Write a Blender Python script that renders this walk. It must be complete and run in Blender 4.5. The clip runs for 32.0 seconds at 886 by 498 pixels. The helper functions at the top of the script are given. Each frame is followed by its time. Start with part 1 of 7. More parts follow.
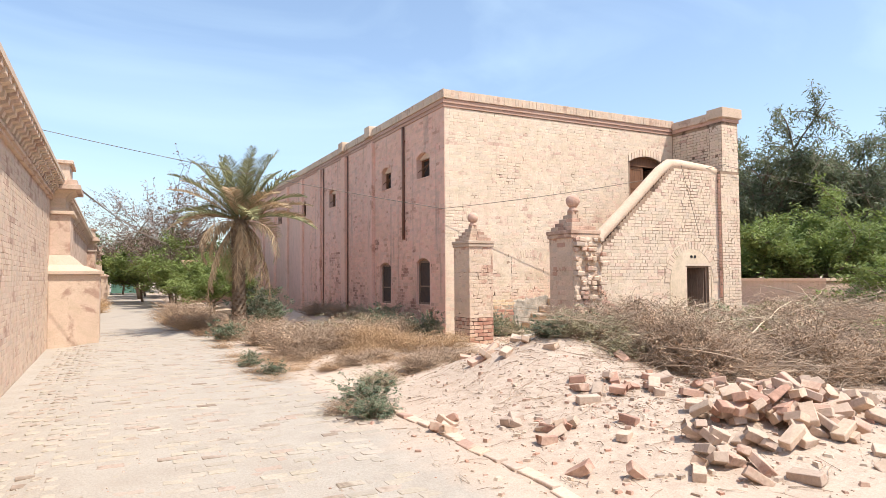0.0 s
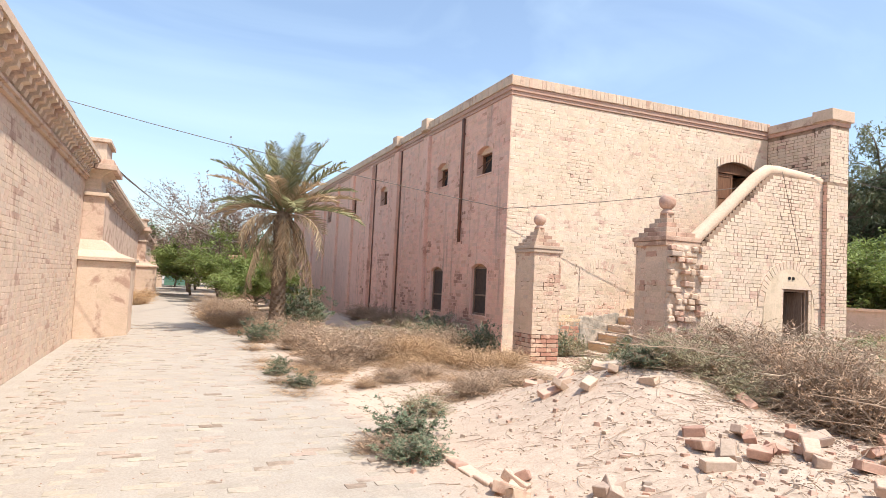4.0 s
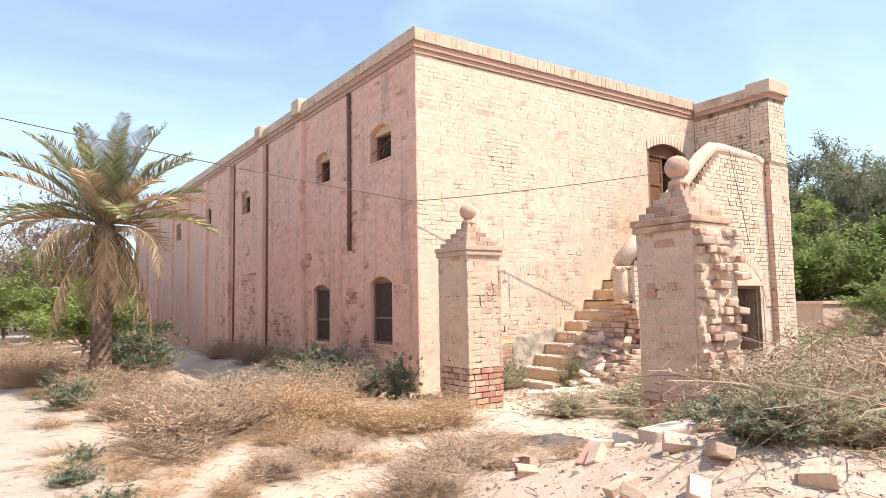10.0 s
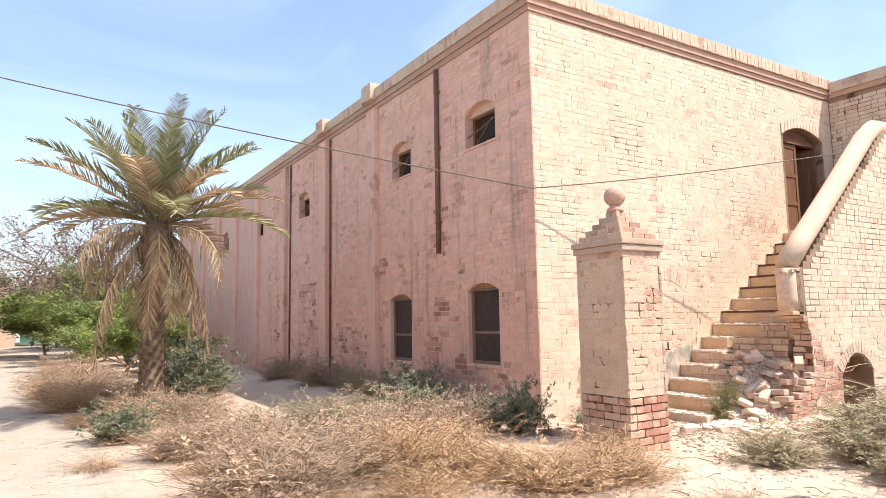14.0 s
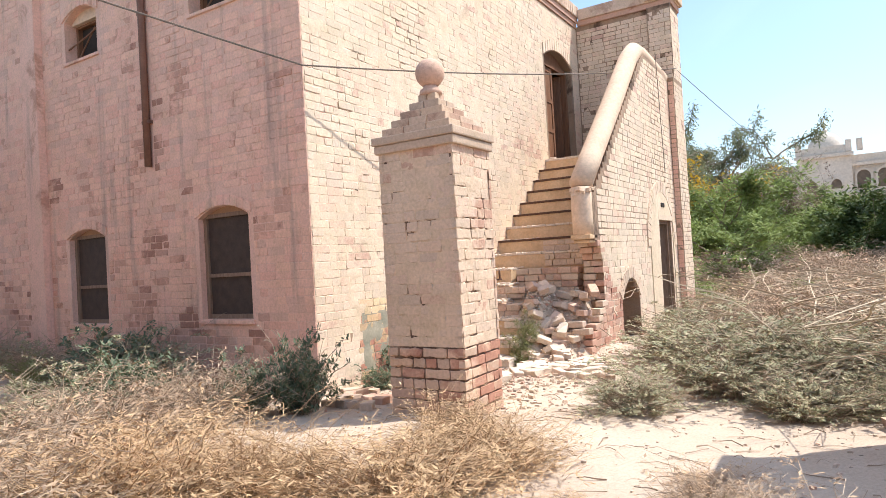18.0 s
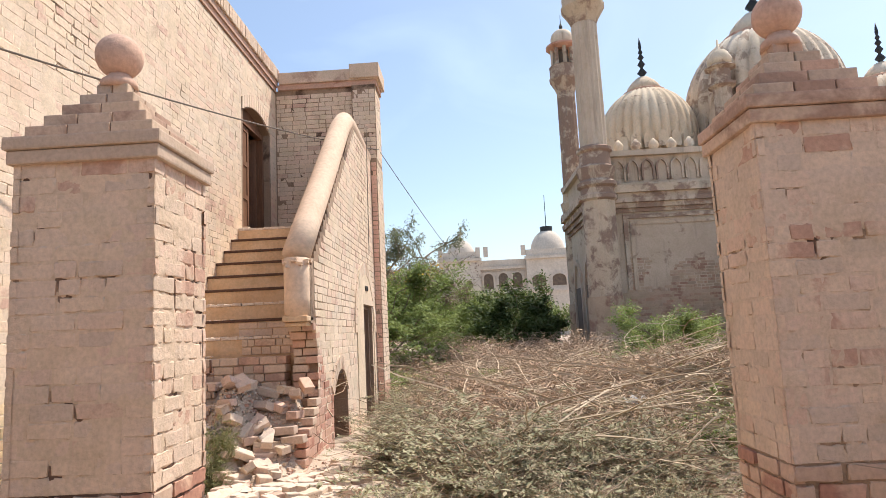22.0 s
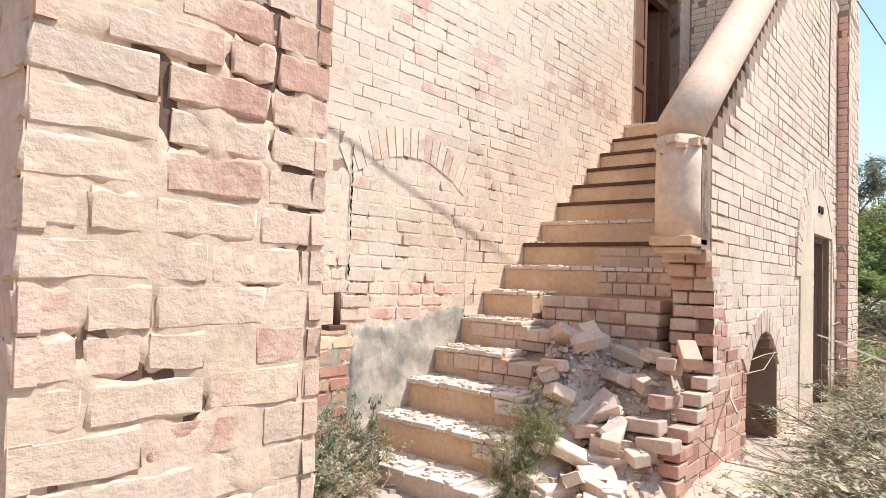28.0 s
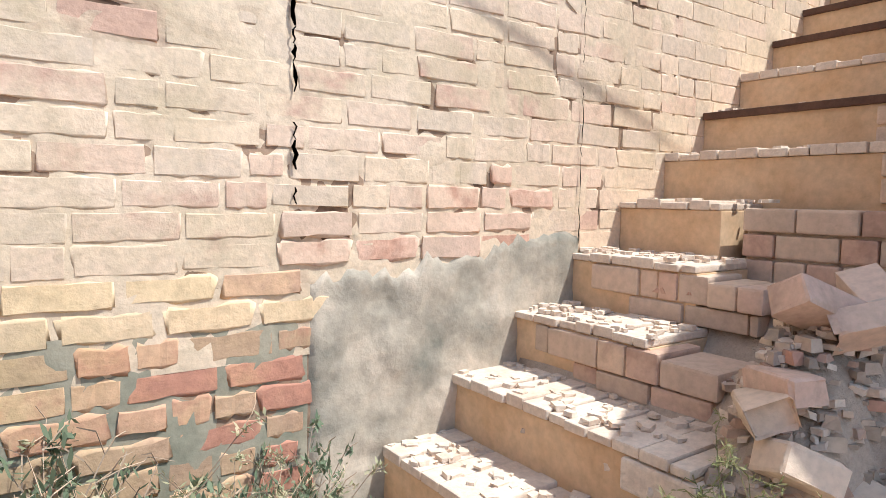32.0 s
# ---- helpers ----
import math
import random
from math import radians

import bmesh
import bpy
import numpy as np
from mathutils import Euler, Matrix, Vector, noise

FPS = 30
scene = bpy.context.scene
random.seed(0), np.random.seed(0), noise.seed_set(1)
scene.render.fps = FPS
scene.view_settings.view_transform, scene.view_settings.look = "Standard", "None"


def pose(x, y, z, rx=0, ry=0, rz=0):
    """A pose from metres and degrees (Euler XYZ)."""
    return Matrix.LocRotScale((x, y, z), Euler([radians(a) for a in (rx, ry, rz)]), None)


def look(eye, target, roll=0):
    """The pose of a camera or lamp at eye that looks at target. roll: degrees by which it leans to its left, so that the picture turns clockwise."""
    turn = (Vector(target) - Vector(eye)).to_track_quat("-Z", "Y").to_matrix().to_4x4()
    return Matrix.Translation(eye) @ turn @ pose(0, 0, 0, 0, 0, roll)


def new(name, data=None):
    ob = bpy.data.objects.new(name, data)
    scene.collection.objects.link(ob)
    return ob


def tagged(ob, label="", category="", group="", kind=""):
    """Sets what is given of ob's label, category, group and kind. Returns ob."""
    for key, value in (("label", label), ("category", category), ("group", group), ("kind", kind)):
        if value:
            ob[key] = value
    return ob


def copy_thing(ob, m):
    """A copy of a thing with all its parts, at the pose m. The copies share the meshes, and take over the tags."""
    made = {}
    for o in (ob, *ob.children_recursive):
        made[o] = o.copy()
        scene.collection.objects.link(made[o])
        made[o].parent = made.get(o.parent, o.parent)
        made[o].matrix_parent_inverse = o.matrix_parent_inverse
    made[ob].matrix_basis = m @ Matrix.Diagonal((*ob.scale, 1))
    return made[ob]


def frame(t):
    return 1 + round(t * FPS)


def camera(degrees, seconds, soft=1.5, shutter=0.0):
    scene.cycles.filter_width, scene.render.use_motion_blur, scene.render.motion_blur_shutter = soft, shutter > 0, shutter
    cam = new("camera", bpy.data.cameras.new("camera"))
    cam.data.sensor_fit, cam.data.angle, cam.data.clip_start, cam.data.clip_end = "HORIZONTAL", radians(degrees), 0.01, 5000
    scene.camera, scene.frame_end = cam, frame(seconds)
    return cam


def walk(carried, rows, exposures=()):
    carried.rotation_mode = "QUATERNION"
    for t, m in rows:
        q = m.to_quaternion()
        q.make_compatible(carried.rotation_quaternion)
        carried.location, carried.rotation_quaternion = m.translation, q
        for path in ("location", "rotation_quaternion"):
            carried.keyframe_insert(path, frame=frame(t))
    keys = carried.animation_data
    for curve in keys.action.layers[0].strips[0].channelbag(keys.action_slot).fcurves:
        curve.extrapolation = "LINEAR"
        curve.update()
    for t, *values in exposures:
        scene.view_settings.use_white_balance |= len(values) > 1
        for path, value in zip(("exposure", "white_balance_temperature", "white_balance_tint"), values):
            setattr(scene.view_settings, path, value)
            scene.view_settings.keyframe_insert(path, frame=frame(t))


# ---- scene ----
cam = camera(69.3, 32.0, soft=0.75)
PATH = [
    (0, (-7.422, -14.320, 1.639), (-6.508, -12.543, 1.723), -0.4),
    (0.5, (-7.491, -14.145, 1.625), (-6.584, -12.363, 1.645), -1.3),
    (1, (-7.465, -13.997, 1.608), (-6.694, -12.152, 1.584), -1.7),
    (1.5, (-7.359, -13.841, 1.594), (-6.782, -11.926, 1.597), -2.3),
    (2, (-7.227, -13.631, 1.555), (-6.601, -11.735, 1.436), -1.3),
    (2.5, (-7.352, -13.506, 1.610), (-6.546, -11.676, 1.581), -1.1),
    (3, (-7.219, -13.223, 1.589), (-6.501, -11.356, 1.544), -1.5),
    (3.5, (-7.026, -12.938, 1.573), (-6.371, -11.049, 1.645), -0.8),
    (4, (-6.804, -12.649, 1.577), (-6.033, -10.807, 1.687), 2.8),
    (4.5, (-6.785, -12.473, 1.604), (-5.974, -10.650, 1.751), 0.4),
    (6.5, (-6.209, -11.247, 1.544), (-5.376, -9.440, 1.748), 1.6),
    (7, (-6.138, -11.018, 1.551), (-5.333, -9.194, 1.713), 2.1),
    (7.5, (-6.132, -10.693, 1.527), (-5.156, -8.959, 1.729), -0.3),
    (8, (-6.077, -10.446, 1.623), (-5.139, -8.687, 1.781), -0.7),
    (8.5, (-5.918, -10.081, 1.644), (-5.010, -8.303, 1.767), -1.7),
    (9, (-5.836, -9.679, 1.655), (-4.726, -8.022, 1.802), 1.6),
    (9.5, (-5.929, -9.483, 1.613), (-4.810, -7.830, 1.735), 0.2),
    (10, (-5.753, -9.139, 1.628), (-4.625, -7.496, 1.794), -1.0),
    (10.5, (-5.681, -8.807, 1.594), (-4.341, -7.329, 1.739), 3.8),
    (11, (-5.935, -8.553, 1.602), (-4.461, -7.067, 1.720), 1.5),
    (11.5, (-5.701, -8.249, 1.570), (-4.594, -6.608, 1.852), 1.1),
    (12, (-5.559, -8.037, 1.510), (-4.496, -6.366, 1.790), 1.8),
    (12.5, (-5.528, -7.994, 1.642), (-4.441, -6.323, 1.803), 2.2),
    (13, (-5.640, -7.334, 1.586), (-4.627, -5.619, 1.766), -1.1),
    (13.5, (-5.553, -6.972, 1.570), (-4.808, -5.128, 1.783), 0.8),
    (14, (-5.690, -6.767, 1.569), (-4.644, -5.077, 1.788), -1.0),
    (14.5, (-5.563, -6.380, 1.596), (-4.441, -4.731, 1.737), -2.1),
    (16.5, (-5.079, -5.222, 1.450), (-3.818, -3.678, 1.603), -3.1),
    (17, (-4.978, -4.973, 1.418), (-3.514, -3.618, 1.569), -0.9),
    (17.5, (-4.830, -4.680, 1.421), (-3.153, -3.595, 1.519), -1.4),
    (18, (-4.630, -4.419, 1.382), (-2.936, -3.356, 1.418), -3.3),
    (18.5, (-4.554, -4.171, 1.359), (-2.867, -3.096, 1.336), -2.6),
    (19, (-4.481, -3.929, 1.359), (-2.624, -3.185, 1.404), -0.7),
    (19.5, (-4.405, -3.769, 1.368), (-2.459, -3.343, 1.546), -0.0),
    (20, (-4.158, -3.624, 1.390), (-2.190, -3.357, 1.631), -2.1),
    (20.5, (-3.982, -3.519, 1.361), (-2.002, -3.370, 1.599), -1.4),
    (21, (-3.895, -3.377, 1.345), (-1.910, -3.370, 1.594), -2.3),
    (21.5, (-3.629, -3.292, 1.378), (-1.641, -3.370, 1.579), -2.8),
    (22, (-3.394, -3.384, 1.363), (-1.412, -3.316, 1.622), -2.8),
    (22.5, (-3.211, -3.336, 1.358), (-1.223, -3.290, 1.576), -2.7),
    (23, (-3.036, -3.212, 1.373), (-1.048, -3.261, 1.579), -1.2),
    (23.5, (-2.743, -3.147, 1.367), (-0.753, -3.004, 1.504), -3.6),
    (24, (-2.502, -3.208, 1.342), (-0.550, -2.793, 1.468), -3.0),
    (24.5, (-2.237, -3.135, 1.367), (-0.299, -2.662, 1.504), -2.9),
    (26.5, (-1.434, -3.138, 1.353), (0.424, -2.413, 1.502), 3.9),
    (27, (-1.210, -3.066, 1.347), (0.587, -2.194, 1.442), 1.3),
    (27.5, (-0.851, -3.023, 1.353), (0.804, -1.912, 1.524), 1.7),
    (28, (-0.705, -3.035, 1.320), (0.825, -1.750, 1.404), 1.9),
    (28.5, (-0.436, -2.810, 1.316), (1.174, -1.628, 1.399), 6.4),
    (29, (-0.203, -2.710, 1.278), (1.411, -1.530, 1.319), 4.1),
    (29.5, (0.168, -2.541, 1.245), (1.684, -1.245, 1.386), 2.1),
    (30, (0.337, -2.423, 1.274), (1.752, -1.010, 1.301), 4.0),
    (30.5, (0.512, -2.208, 1.330), (2.080, -0.971, 1.440), 5.0),
    (31, (0.742, -2.081, 1.299), (2.273, -0.795, 1.348), 3.7),
    (31.5, (1.139, -1.981, 1.208), (2.502, -0.519, 1.284), 0.2),
    (32, (1.268, -1.783, 1.229), (2.413, -0.151, 1.065), 0.8),
]
walk(cam, [(t, look(eye, aim, roll)) for t, eye, aim, roll in PATH],
     [(0.0, 0.66, 6650, 10), (5.0, 0.74, 6750, 11), (9.0, 0.88, 6850, 12), (12.0, 0.94, 6850, 13), (15.0, 0.93, 6800, 13), (18.0, 0.82, 6400, 8), (20.0, 0.62, 6750, 11), (22.0, 0.55, 6850, 11), (24.0, 0.68, 6750, 12), (26.5, 0.76, 6250, 12), (28.5, 0.76, 6150, 8), (32.0, 0.64, 6050, 5)])
# ---- world, sun and exposure ----
SUN_EL, SUN_AZ = 60.0, 38.0          # height, and turn from south towards east
world = bpy.data.worlds.new("sky")
scene.world = world
world.use_nodes = True
wn = world.node_tree
sky = wn.nodes.new("ShaderNodeTexSky")
sky.sky_type, sky.sun_disc = "NISHITA", False
sky.sun_elevation = radians(SUN_EL)
sky.sun_rotation = radians(180 - SUN_AZ)
sky.air_density, sky.dust_density, sky.ozone_density = 1.0, 1.2, 2.2
wisp = wn.nodes.new("ShaderNodeTexNoise")
coord, stretch = wn.nodes.new("ShaderNodeTexCoord"), wn.nodes.new("ShaderNodeMapping")
stretch.inputs["Scale"].default_value = (1.0, 2.2, 4.0)
wn.links.new(coord.outputs["Generated"], stretch.inputs[0])
wn.links.new(stretch.outputs[0], wisp.inputs["Vector"])
wisp.inputs["Scale"].default_value, wisp.inputs["Detail"].default_value, wisp.inputs["Distortion"].default_value = 1.6, 7, 0.8
veil = wn.nodes.new("ShaderNodeMapRange")
veil.inputs[1].default_value, veil.inputs[2].default_value, veil.inputs[4].default_value = 0.45, 0.8, 0.45
veil.inputs[3].default_value = 0.1
wn.links.new(wisp.outputs[0], veil.inputs[0])
thin = wn.nodes.new("ShaderNodeMix")
thin.data_type = "RGBA"
thin.inputs[7].default_value = (3.8, 5.0, 5.9, 1)
wn.links.new(veil.outputs[0], thin.inputs[0])
wn.links.new(sky.outputs[0], thin.inputs[6])
wn.links.new(thin.outputs[2], wn.nodes["Background"].inputs[0])
wn.nodes["Background"].inputs[1].default_value = 0.15
sun_data = bpy.data.lights.new("sun", "SUN")
sun_data.energy, sun_data.angle, sun_data.color = 3.7, radians(0.55), (1.0, 0.945, 0.87)
sun = new("sun", sun_data)
sd = Vector((math.sin(radians(SUN_AZ)) * math.cos(radians(SUN_EL)),
             -math.cos(radians(SUN_AZ)) * math.cos(radians(SUN_EL)), math.sin(radians(SUN_EL))))
sun.matrix_world = look(sd * 60, (0, 0, 0))


# ---- materials ----
def mat(name):
    m = bpy.data.materials.new(name)
    m.use_nodes = True
    return m, m.node_tree, m.node_tree.nodes["Principled BSDF"]


def ramp(nt, fac, stops):
    r = nt.nodes.new("ShaderNodeValToRGB")
    while len(r.color_ramp.elements) < len(stops):
        r.color_ramp.elements.new(0.5)
    for e, (p, c) in zip(r.color_ramp.elements, stops):
        e.position = p
        e.color = (c, c, c, 1) if isinstance(c, (int, float)) else (*c, 1)
    nt.links.new(fac, r.inputs[0])
    return r.outputs[0]


def noise_tex(nt, vec, scale, detail=4, rough=0.55, distort=0.0):
    n = nt.nodes.new("ShaderNodeTexNoise")
    n.inputs["Scale"].default_value, n.inputs["Detail"].default_value = scale, detail
    n.inputs["Roughness"].default_value, n.inputs["Distortion"].default_value = rough, distort
    nt.links.new(vec, n.inputs["Vector"])
    return n.outputs[0]


def mixc(nt, fac, a, b, kind="MIX"):
    n = nt.nodes.new("ShaderNodeMix")
    n.data_type, n.blend_type = "RGBA", kind
    for sock, v in ((n.inputs[0], fac), (n.inputs[6], a), (n.inputs[7], b)):
        if isinstance(v, (int, float)):
            sock.default_value = v
        elif isinstance(v, tuple):
            sock.default_value = (*v, 1)
        else:
            nt.links.new(v, sock)
    return n.outputs[2]


def place_vec(nt, scale=(1, 1, 1)):
    g = nt.nodes.new("ShaderNodeNewGeometry")
    mp = nt.nodes.new("ShaderNodeMapping")
    mp.inputs["Scale"].default_value = scale
    nt.links.new(g.outputs["Position"], mp.inputs[0])
    return mp.outputs[0]


def bumped(nt, bs, height, strength, dist):
    b = nt.nodes.new("ShaderNodeBump")
    b.inputs["Strength"].default_value, b.inputs["Distance"].default_value = strength, dist
    nt.links.new(height, b.inputs["Height"])
    nt.links.new(b.outputs[0], bs.inputs["Normal"])


def piece_random(nt, islands):
    if islands:
        return nt.nodes.new("ShaderNodeNewGeometry").outputs["Random Per Island"]
    return nt.nodes.new("ShaderNodeObjectInfo").outputs["Random"]


def washed(name, wash, worn, brick, wear=0.5, rough=0.92, islands=False, vary=0.25, bump=0.006, grime=(0.2, 0.17, 0.14), grimy=0.0, soil=0.5):
    """Lime wash over brick: wash colour, a second worn tint, and bare brick where the wash is gone."""
    m, nt, bs = mat(name)
    v = place_vec(nt)
    big = ramp(nt, noise_tex(nt, v, 0.55, 5, 0.6, 0.3), [(0.36, 0.0), (0.68, 1.0)])
    c = mixc(nt, big, wash, worn)
    rnd = piece_random(nt, islands)
    lo = tuple(max(0.0, k * (1 - vary)) for k in (1, 1, 1))
    tint = ramp(nt, rnd, [(0.0, lo), (0.3, (1, 0.985, 0.97)), (0.55, (1.04, 1.02, 0.96)), (0.75, (1.0, 1 - 0.35 * vary, 1 - 0.4 * vary)), (1.0, (1.0 - 0.2 * vary, 1 - vary, 1 - 1.2 * vary))])
    c = mixc(nt, 1.0, c, tint, "MULTIPLY")
    stain = ramp(nt, noise_tex(nt, v, 3.3, 6, 0.66, 0.5), [(0.44, 0.0), (0.72, soil)])
    c = mixc(nt, stain, c, tuple(k * f for k, f in zip(wash, (0.7, 0.69, 0.58))))
    patch = noise_tex(nt, v, 1.7, 6, 0.68, 0.4)
    add = nt.nodes.new("ShaderNodeMath")
    add.operation = "MULTIPLY_ADD"
    add.inputs[1].default_value = 0.22
    nt.links.new(rnd, add.inputs[0])
    nt.links.new(patch, add.inputs[2])
    bare = ramp(nt, add.outputs[0], [(0.78 - 0.22 * wear, 0.0), (0.86 - 0.2 * wear, 1.0)])
    brickc = mixc(nt, noise_tex(nt, v, 26, 3), tuple(k * 0.72 for k in brick), brick)
    c = mixc(nt, bare, c, brickc)
    speck = ramp(nt, noise_tex(nt, v, 38, 5, 0.6), [(0.3, 0.8), (0.62, 1.06)])
    c = mixc(nt, 0.75, c, speck, "MULTIPLY")
    if grimy:
        streak = noise_tex(nt, place_vec(nt, (2.2, 2.2, 0.16)), 1.5, 5, 0.65)
        c = mixc(nt, ramp(nt, streak, [(0.56, 0.0), (0.78, grimy)]), c, grime)
    nt.links.new(c, bs.inputs["Base Color"])
    bs.inputs["Roughness"].default_value = rough
    ripple = noise_tex(nt, place_vec(nt, (1, 1, 1.7)), 9, 7, 0.6, 0.4)
    h = mixc(nt, 0.2, mixc(nt, 0.5, noise_tex(nt, v, 7, 5, 0.6), ripple), noise_tex(nt, v, 70, 3, 0.6))
    bumped(nt, bs, h, 1.0, bump * 1.35)
    return m


def plain(name, a, b, scale=12.0, rough=0.85, metal=0.0, bump=0.003, vary=0.0, islands=False, stretch=(1, 1, 1)):
    """A material of two tints mixed at two scales, with fine relief."""
    m, nt, bs = mat(name)
    v = place_vec(nt, stretch)
    n1, n2 = noise_tex(nt, v, scale, 5, 0.6), noise_tex(nt, v, scale * 7.3, 4, 0.65)
    c = mixc(nt, ramp(nt, n1, [(0.32, 0.0), (0.7, 1.0)]), a, b)
    c = mixc(nt, 0.6, c, ramp(nt, n2, [(0.28, 0.72), (0.65, 1.1)]), "MULTIPLY")
    if vary:
        t = ramp(nt, piece_random(nt, islands), [(0.0, 1 - vary), (1.0, 1 + vary * 0.6)])
        c = mixc(nt, 1.0, c, t, "MULTIPLY")
    nt.links.new(c, bs.inputs["Base Color"])
    bs.inputs["Roughness"].default_value, bs.inputs["Metallic"].default_value = rough, metal
    bumped(nt, bs, mixc(nt, 0.5, n1, n2), 0.7, bump)
    return m


def leafy(name, a, b, c3, through_light=0.3):
    """Leaf colours that change from leaf to leaf, with light coming through."""
    m, nt, bs = mat(name)
    rnd = piece_random(nt, True)
    col = ramp(nt, rnd, [(0.0, a), (0.5, b), (1.0, c3)])
    big = noise_tex(nt, place_vec(nt), 0.9, 3)
    col = mixc(nt, 0.8, col, ramp(nt, big, [(0.3, 0.65), (0.7, 1.2)]), "MULTIPLY")
    nt.links.new(col, bs.inputs["Base Color"])
    bs.inputs["Roughness"].default_value = 0.75
    tr = nt.nodes.new("ShaderNodeBsdfTranslucent")
    nt.links.new(col, tr.inputs[0])
    mx = nt.nodes.new("ShaderNodeMixShader")
    mx.inputs[0].default_value = through_light
    out = nt.nodes["Material Output"]
    nt.links.new(bs.outputs[0], mx.inputs[1])
    nt.links.new(tr.outputs[0], mx.inputs[2])
    nt.links.new(mx.outputs[0], out.inputs[0])
    return m


M_SOUTH = washed("limewash_cream", (0.75, 0.61, 0.48), (0.71, 0.54, 0.415), (0.66, 0.43, 0.33), 0.3, vary=0.1, soil=0.75, bump=0.006)
M_SOUTH_J = washed("limewash_cream_joined", (0.77, 0.63, 0.5), (0.74, 0.575, 0.445), (0.68, 0.45, 0.35), 0.25, islands=True, vary=0.11, soil=0.6)
M_MORTAR = washed("open_joint_mortar", (0.4, 0.28, 0.2), (0.3, 0.2, 0.14), (0.14, 0.085, 0.055), 0.9, vary=0.0)
M_SKIN = washed("lime_mortar_cream", (0.74, 0.6, 0.47), (0.69, 0.54, 0.41), (0.58, 0.42, 0.31), 0.25, vary=0.0, soil=0.7)
M_SKIN_P = washed("lime_mortar_pillar", (0.68, 0.52, 0.4), (0.64, 0.48, 0.36), (0.54, 0.37, 0.28), 0.2, vary=0.0, bump=0.008)
M_COPING = washed("tan_coping_brick", (0.68, 0.53, 0.41), (0.63, 0.47, 0.355), (0.52, 0.34, 0.25), 0.4, islands=True, vary=0.12)
M_PLINTH = washed("plinth_brick", (0.7, 0.5, 0.38), (0.64, 0.42, 0.3), (0.52, 0.26, 0.18), 0.75, vary=0.25)
M_CORE = washed("dusty_core_brick", (0.68, 0.53, 0.42), (0.62, 0.46, 0.36), (0.52, 0.33, 0.25), 0.5, vary=0.22)
M_BALL = washed("terracotta_ball", (0.64, 0.42, 0.32), (0.58, 0.36, 0.27), (0.5, 0.27, 0.19), 0.5, vary=0.0)
M_CAPS = washed("weathered_cap_brick", (0.62, 0.47, 0.36), (0.56, 0.4, 0.3), (0.46, 0.29, 0.21), 0.5, vary=0.2)
M_TYMP = plain("ochre_brown_tympanum", (0.36, 0.2, 0.11), (0.46, 0.28, 0.17), 5.0, 0.85)
# Near-black colour that paints the shade inside openings and cracks.
M_DARK = plain("near_black_shade", (0.03, 0.022, 0.017), (0.05, 0.036, 0.028), 2.0, 0.95)
# Pink wash made pinker and brighter than M_SOUTH, with bounced light in its colour.
M_WEST = washed("limewash_pink_bounce", (0.84, 0.54, 0.43), (0.8, 0.49, 0.38), (0.66, 0.36, 0.26), 0.25, vary=0.05, grimy=0.75, grime=(0.24, 0.18, 0.15))
M_WEST_J = washed("limewash_pink_bounce_joined", (0.84, 0.54, 0.43), (0.8, 0.49, 0.38), (0.66, 0.36, 0.26), 0.3, islands=True, vary=0.14, grimy=0.75, grime=(0.24, 0.18, 0.15))
M_PILLAR = washed("limewash_pillar", (0.71, 0.545, 0.425), (0.68, 0.51, 0.39), (0.6, 0.36, 0.26), 0.35, vary=0.13, bump=0.011)
M_PILLAR_CORE = washed("pillar_open_joint", (0.44, 0.31, 0.22), (0.34, 0.23, 0.16), (0.17, 0.1, 0.07), 0.8, vary=0.0)
M_RED = washed("bare_red_brick", (0.63, 0.42, 0.33), (0.57, 0.33, 0.25), (0.48, 0.23, 0.16), 0.6, vary=0.25)
M_LANE = washed("lane_wall_wash", (0.64, 0.5, 0.39), (0.6, 0.45, 0.35), (0.48, 0.31, 0.23), 0.35, vary=0.1, grimy=0.25)
M_LANE_J = washed("lane_wall_wash_joined", (0.64, 0.5, 0.39), (0.6, 0.45, 0.35), (0.48, 0.31, 0.23), 0.35, islands=True, vary=0.12, grimy=0.25)
M_PLASTER = plain("cream_plaster", (0.72, 0.54, 0.4), (0.66, 0.47, 0.34), 3.0, 0.9, bump=0.003)
M_OCHRE = plain("ochre_step_plaster", (0.6, 0.385, 0.22), (0.68, 0.49, 0.32), 4.0, 0.85, bump=0.004)
M_NOSING = plain("rusty_iron", (0.09, 0.045, 0.03), (0.14, 0.07, 0.045), 20.0, 0.8, 0.2)
M_DUST = plain("brick_dust", (0.76, 0.64, 0.53), (0.62, 0.48, 0.38), 7.0, 0.95, bump=0.012)
M_CEMENT = plain("grey_cement_render", (0.21, 0.2, 0.165), (0.66, 0.55, 0.44), 3.2, 0.9, bump=0.012)
M_WOOD = plain("old_brown_wood", (0.16, 0.07, 0.035), (0.26, 0.12, 0.06), 6.0, 0.7, bump=0.003, stretch=(6, 6, 0.6))
M_SCREEN = plain("dusty_wire_screen", (0.055, 0.034, 0.026), (0.085, 0.055, 0.04), 9.0, 0.8)
M_FRAME = plain("faded_window_wood", (0.2, 0.12, 0.08), (0.3, 0.2, 0.14), 9.0, 0.75, stretch=(5, 5, 0.7))
# Dark brown for niche sheets, palace window sheets and the minaret core.
M_INSIDE = plain("dark_brown_fill", (0.12, 0.09, 0.07), (0.2, 0.15, 0.11), 2.0, 0.95)
M_CABLE = plain("dusty_cable", (0.16, 0.125, 0.1), (0.22, 0.175, 0.14), 10.0, 0.8)
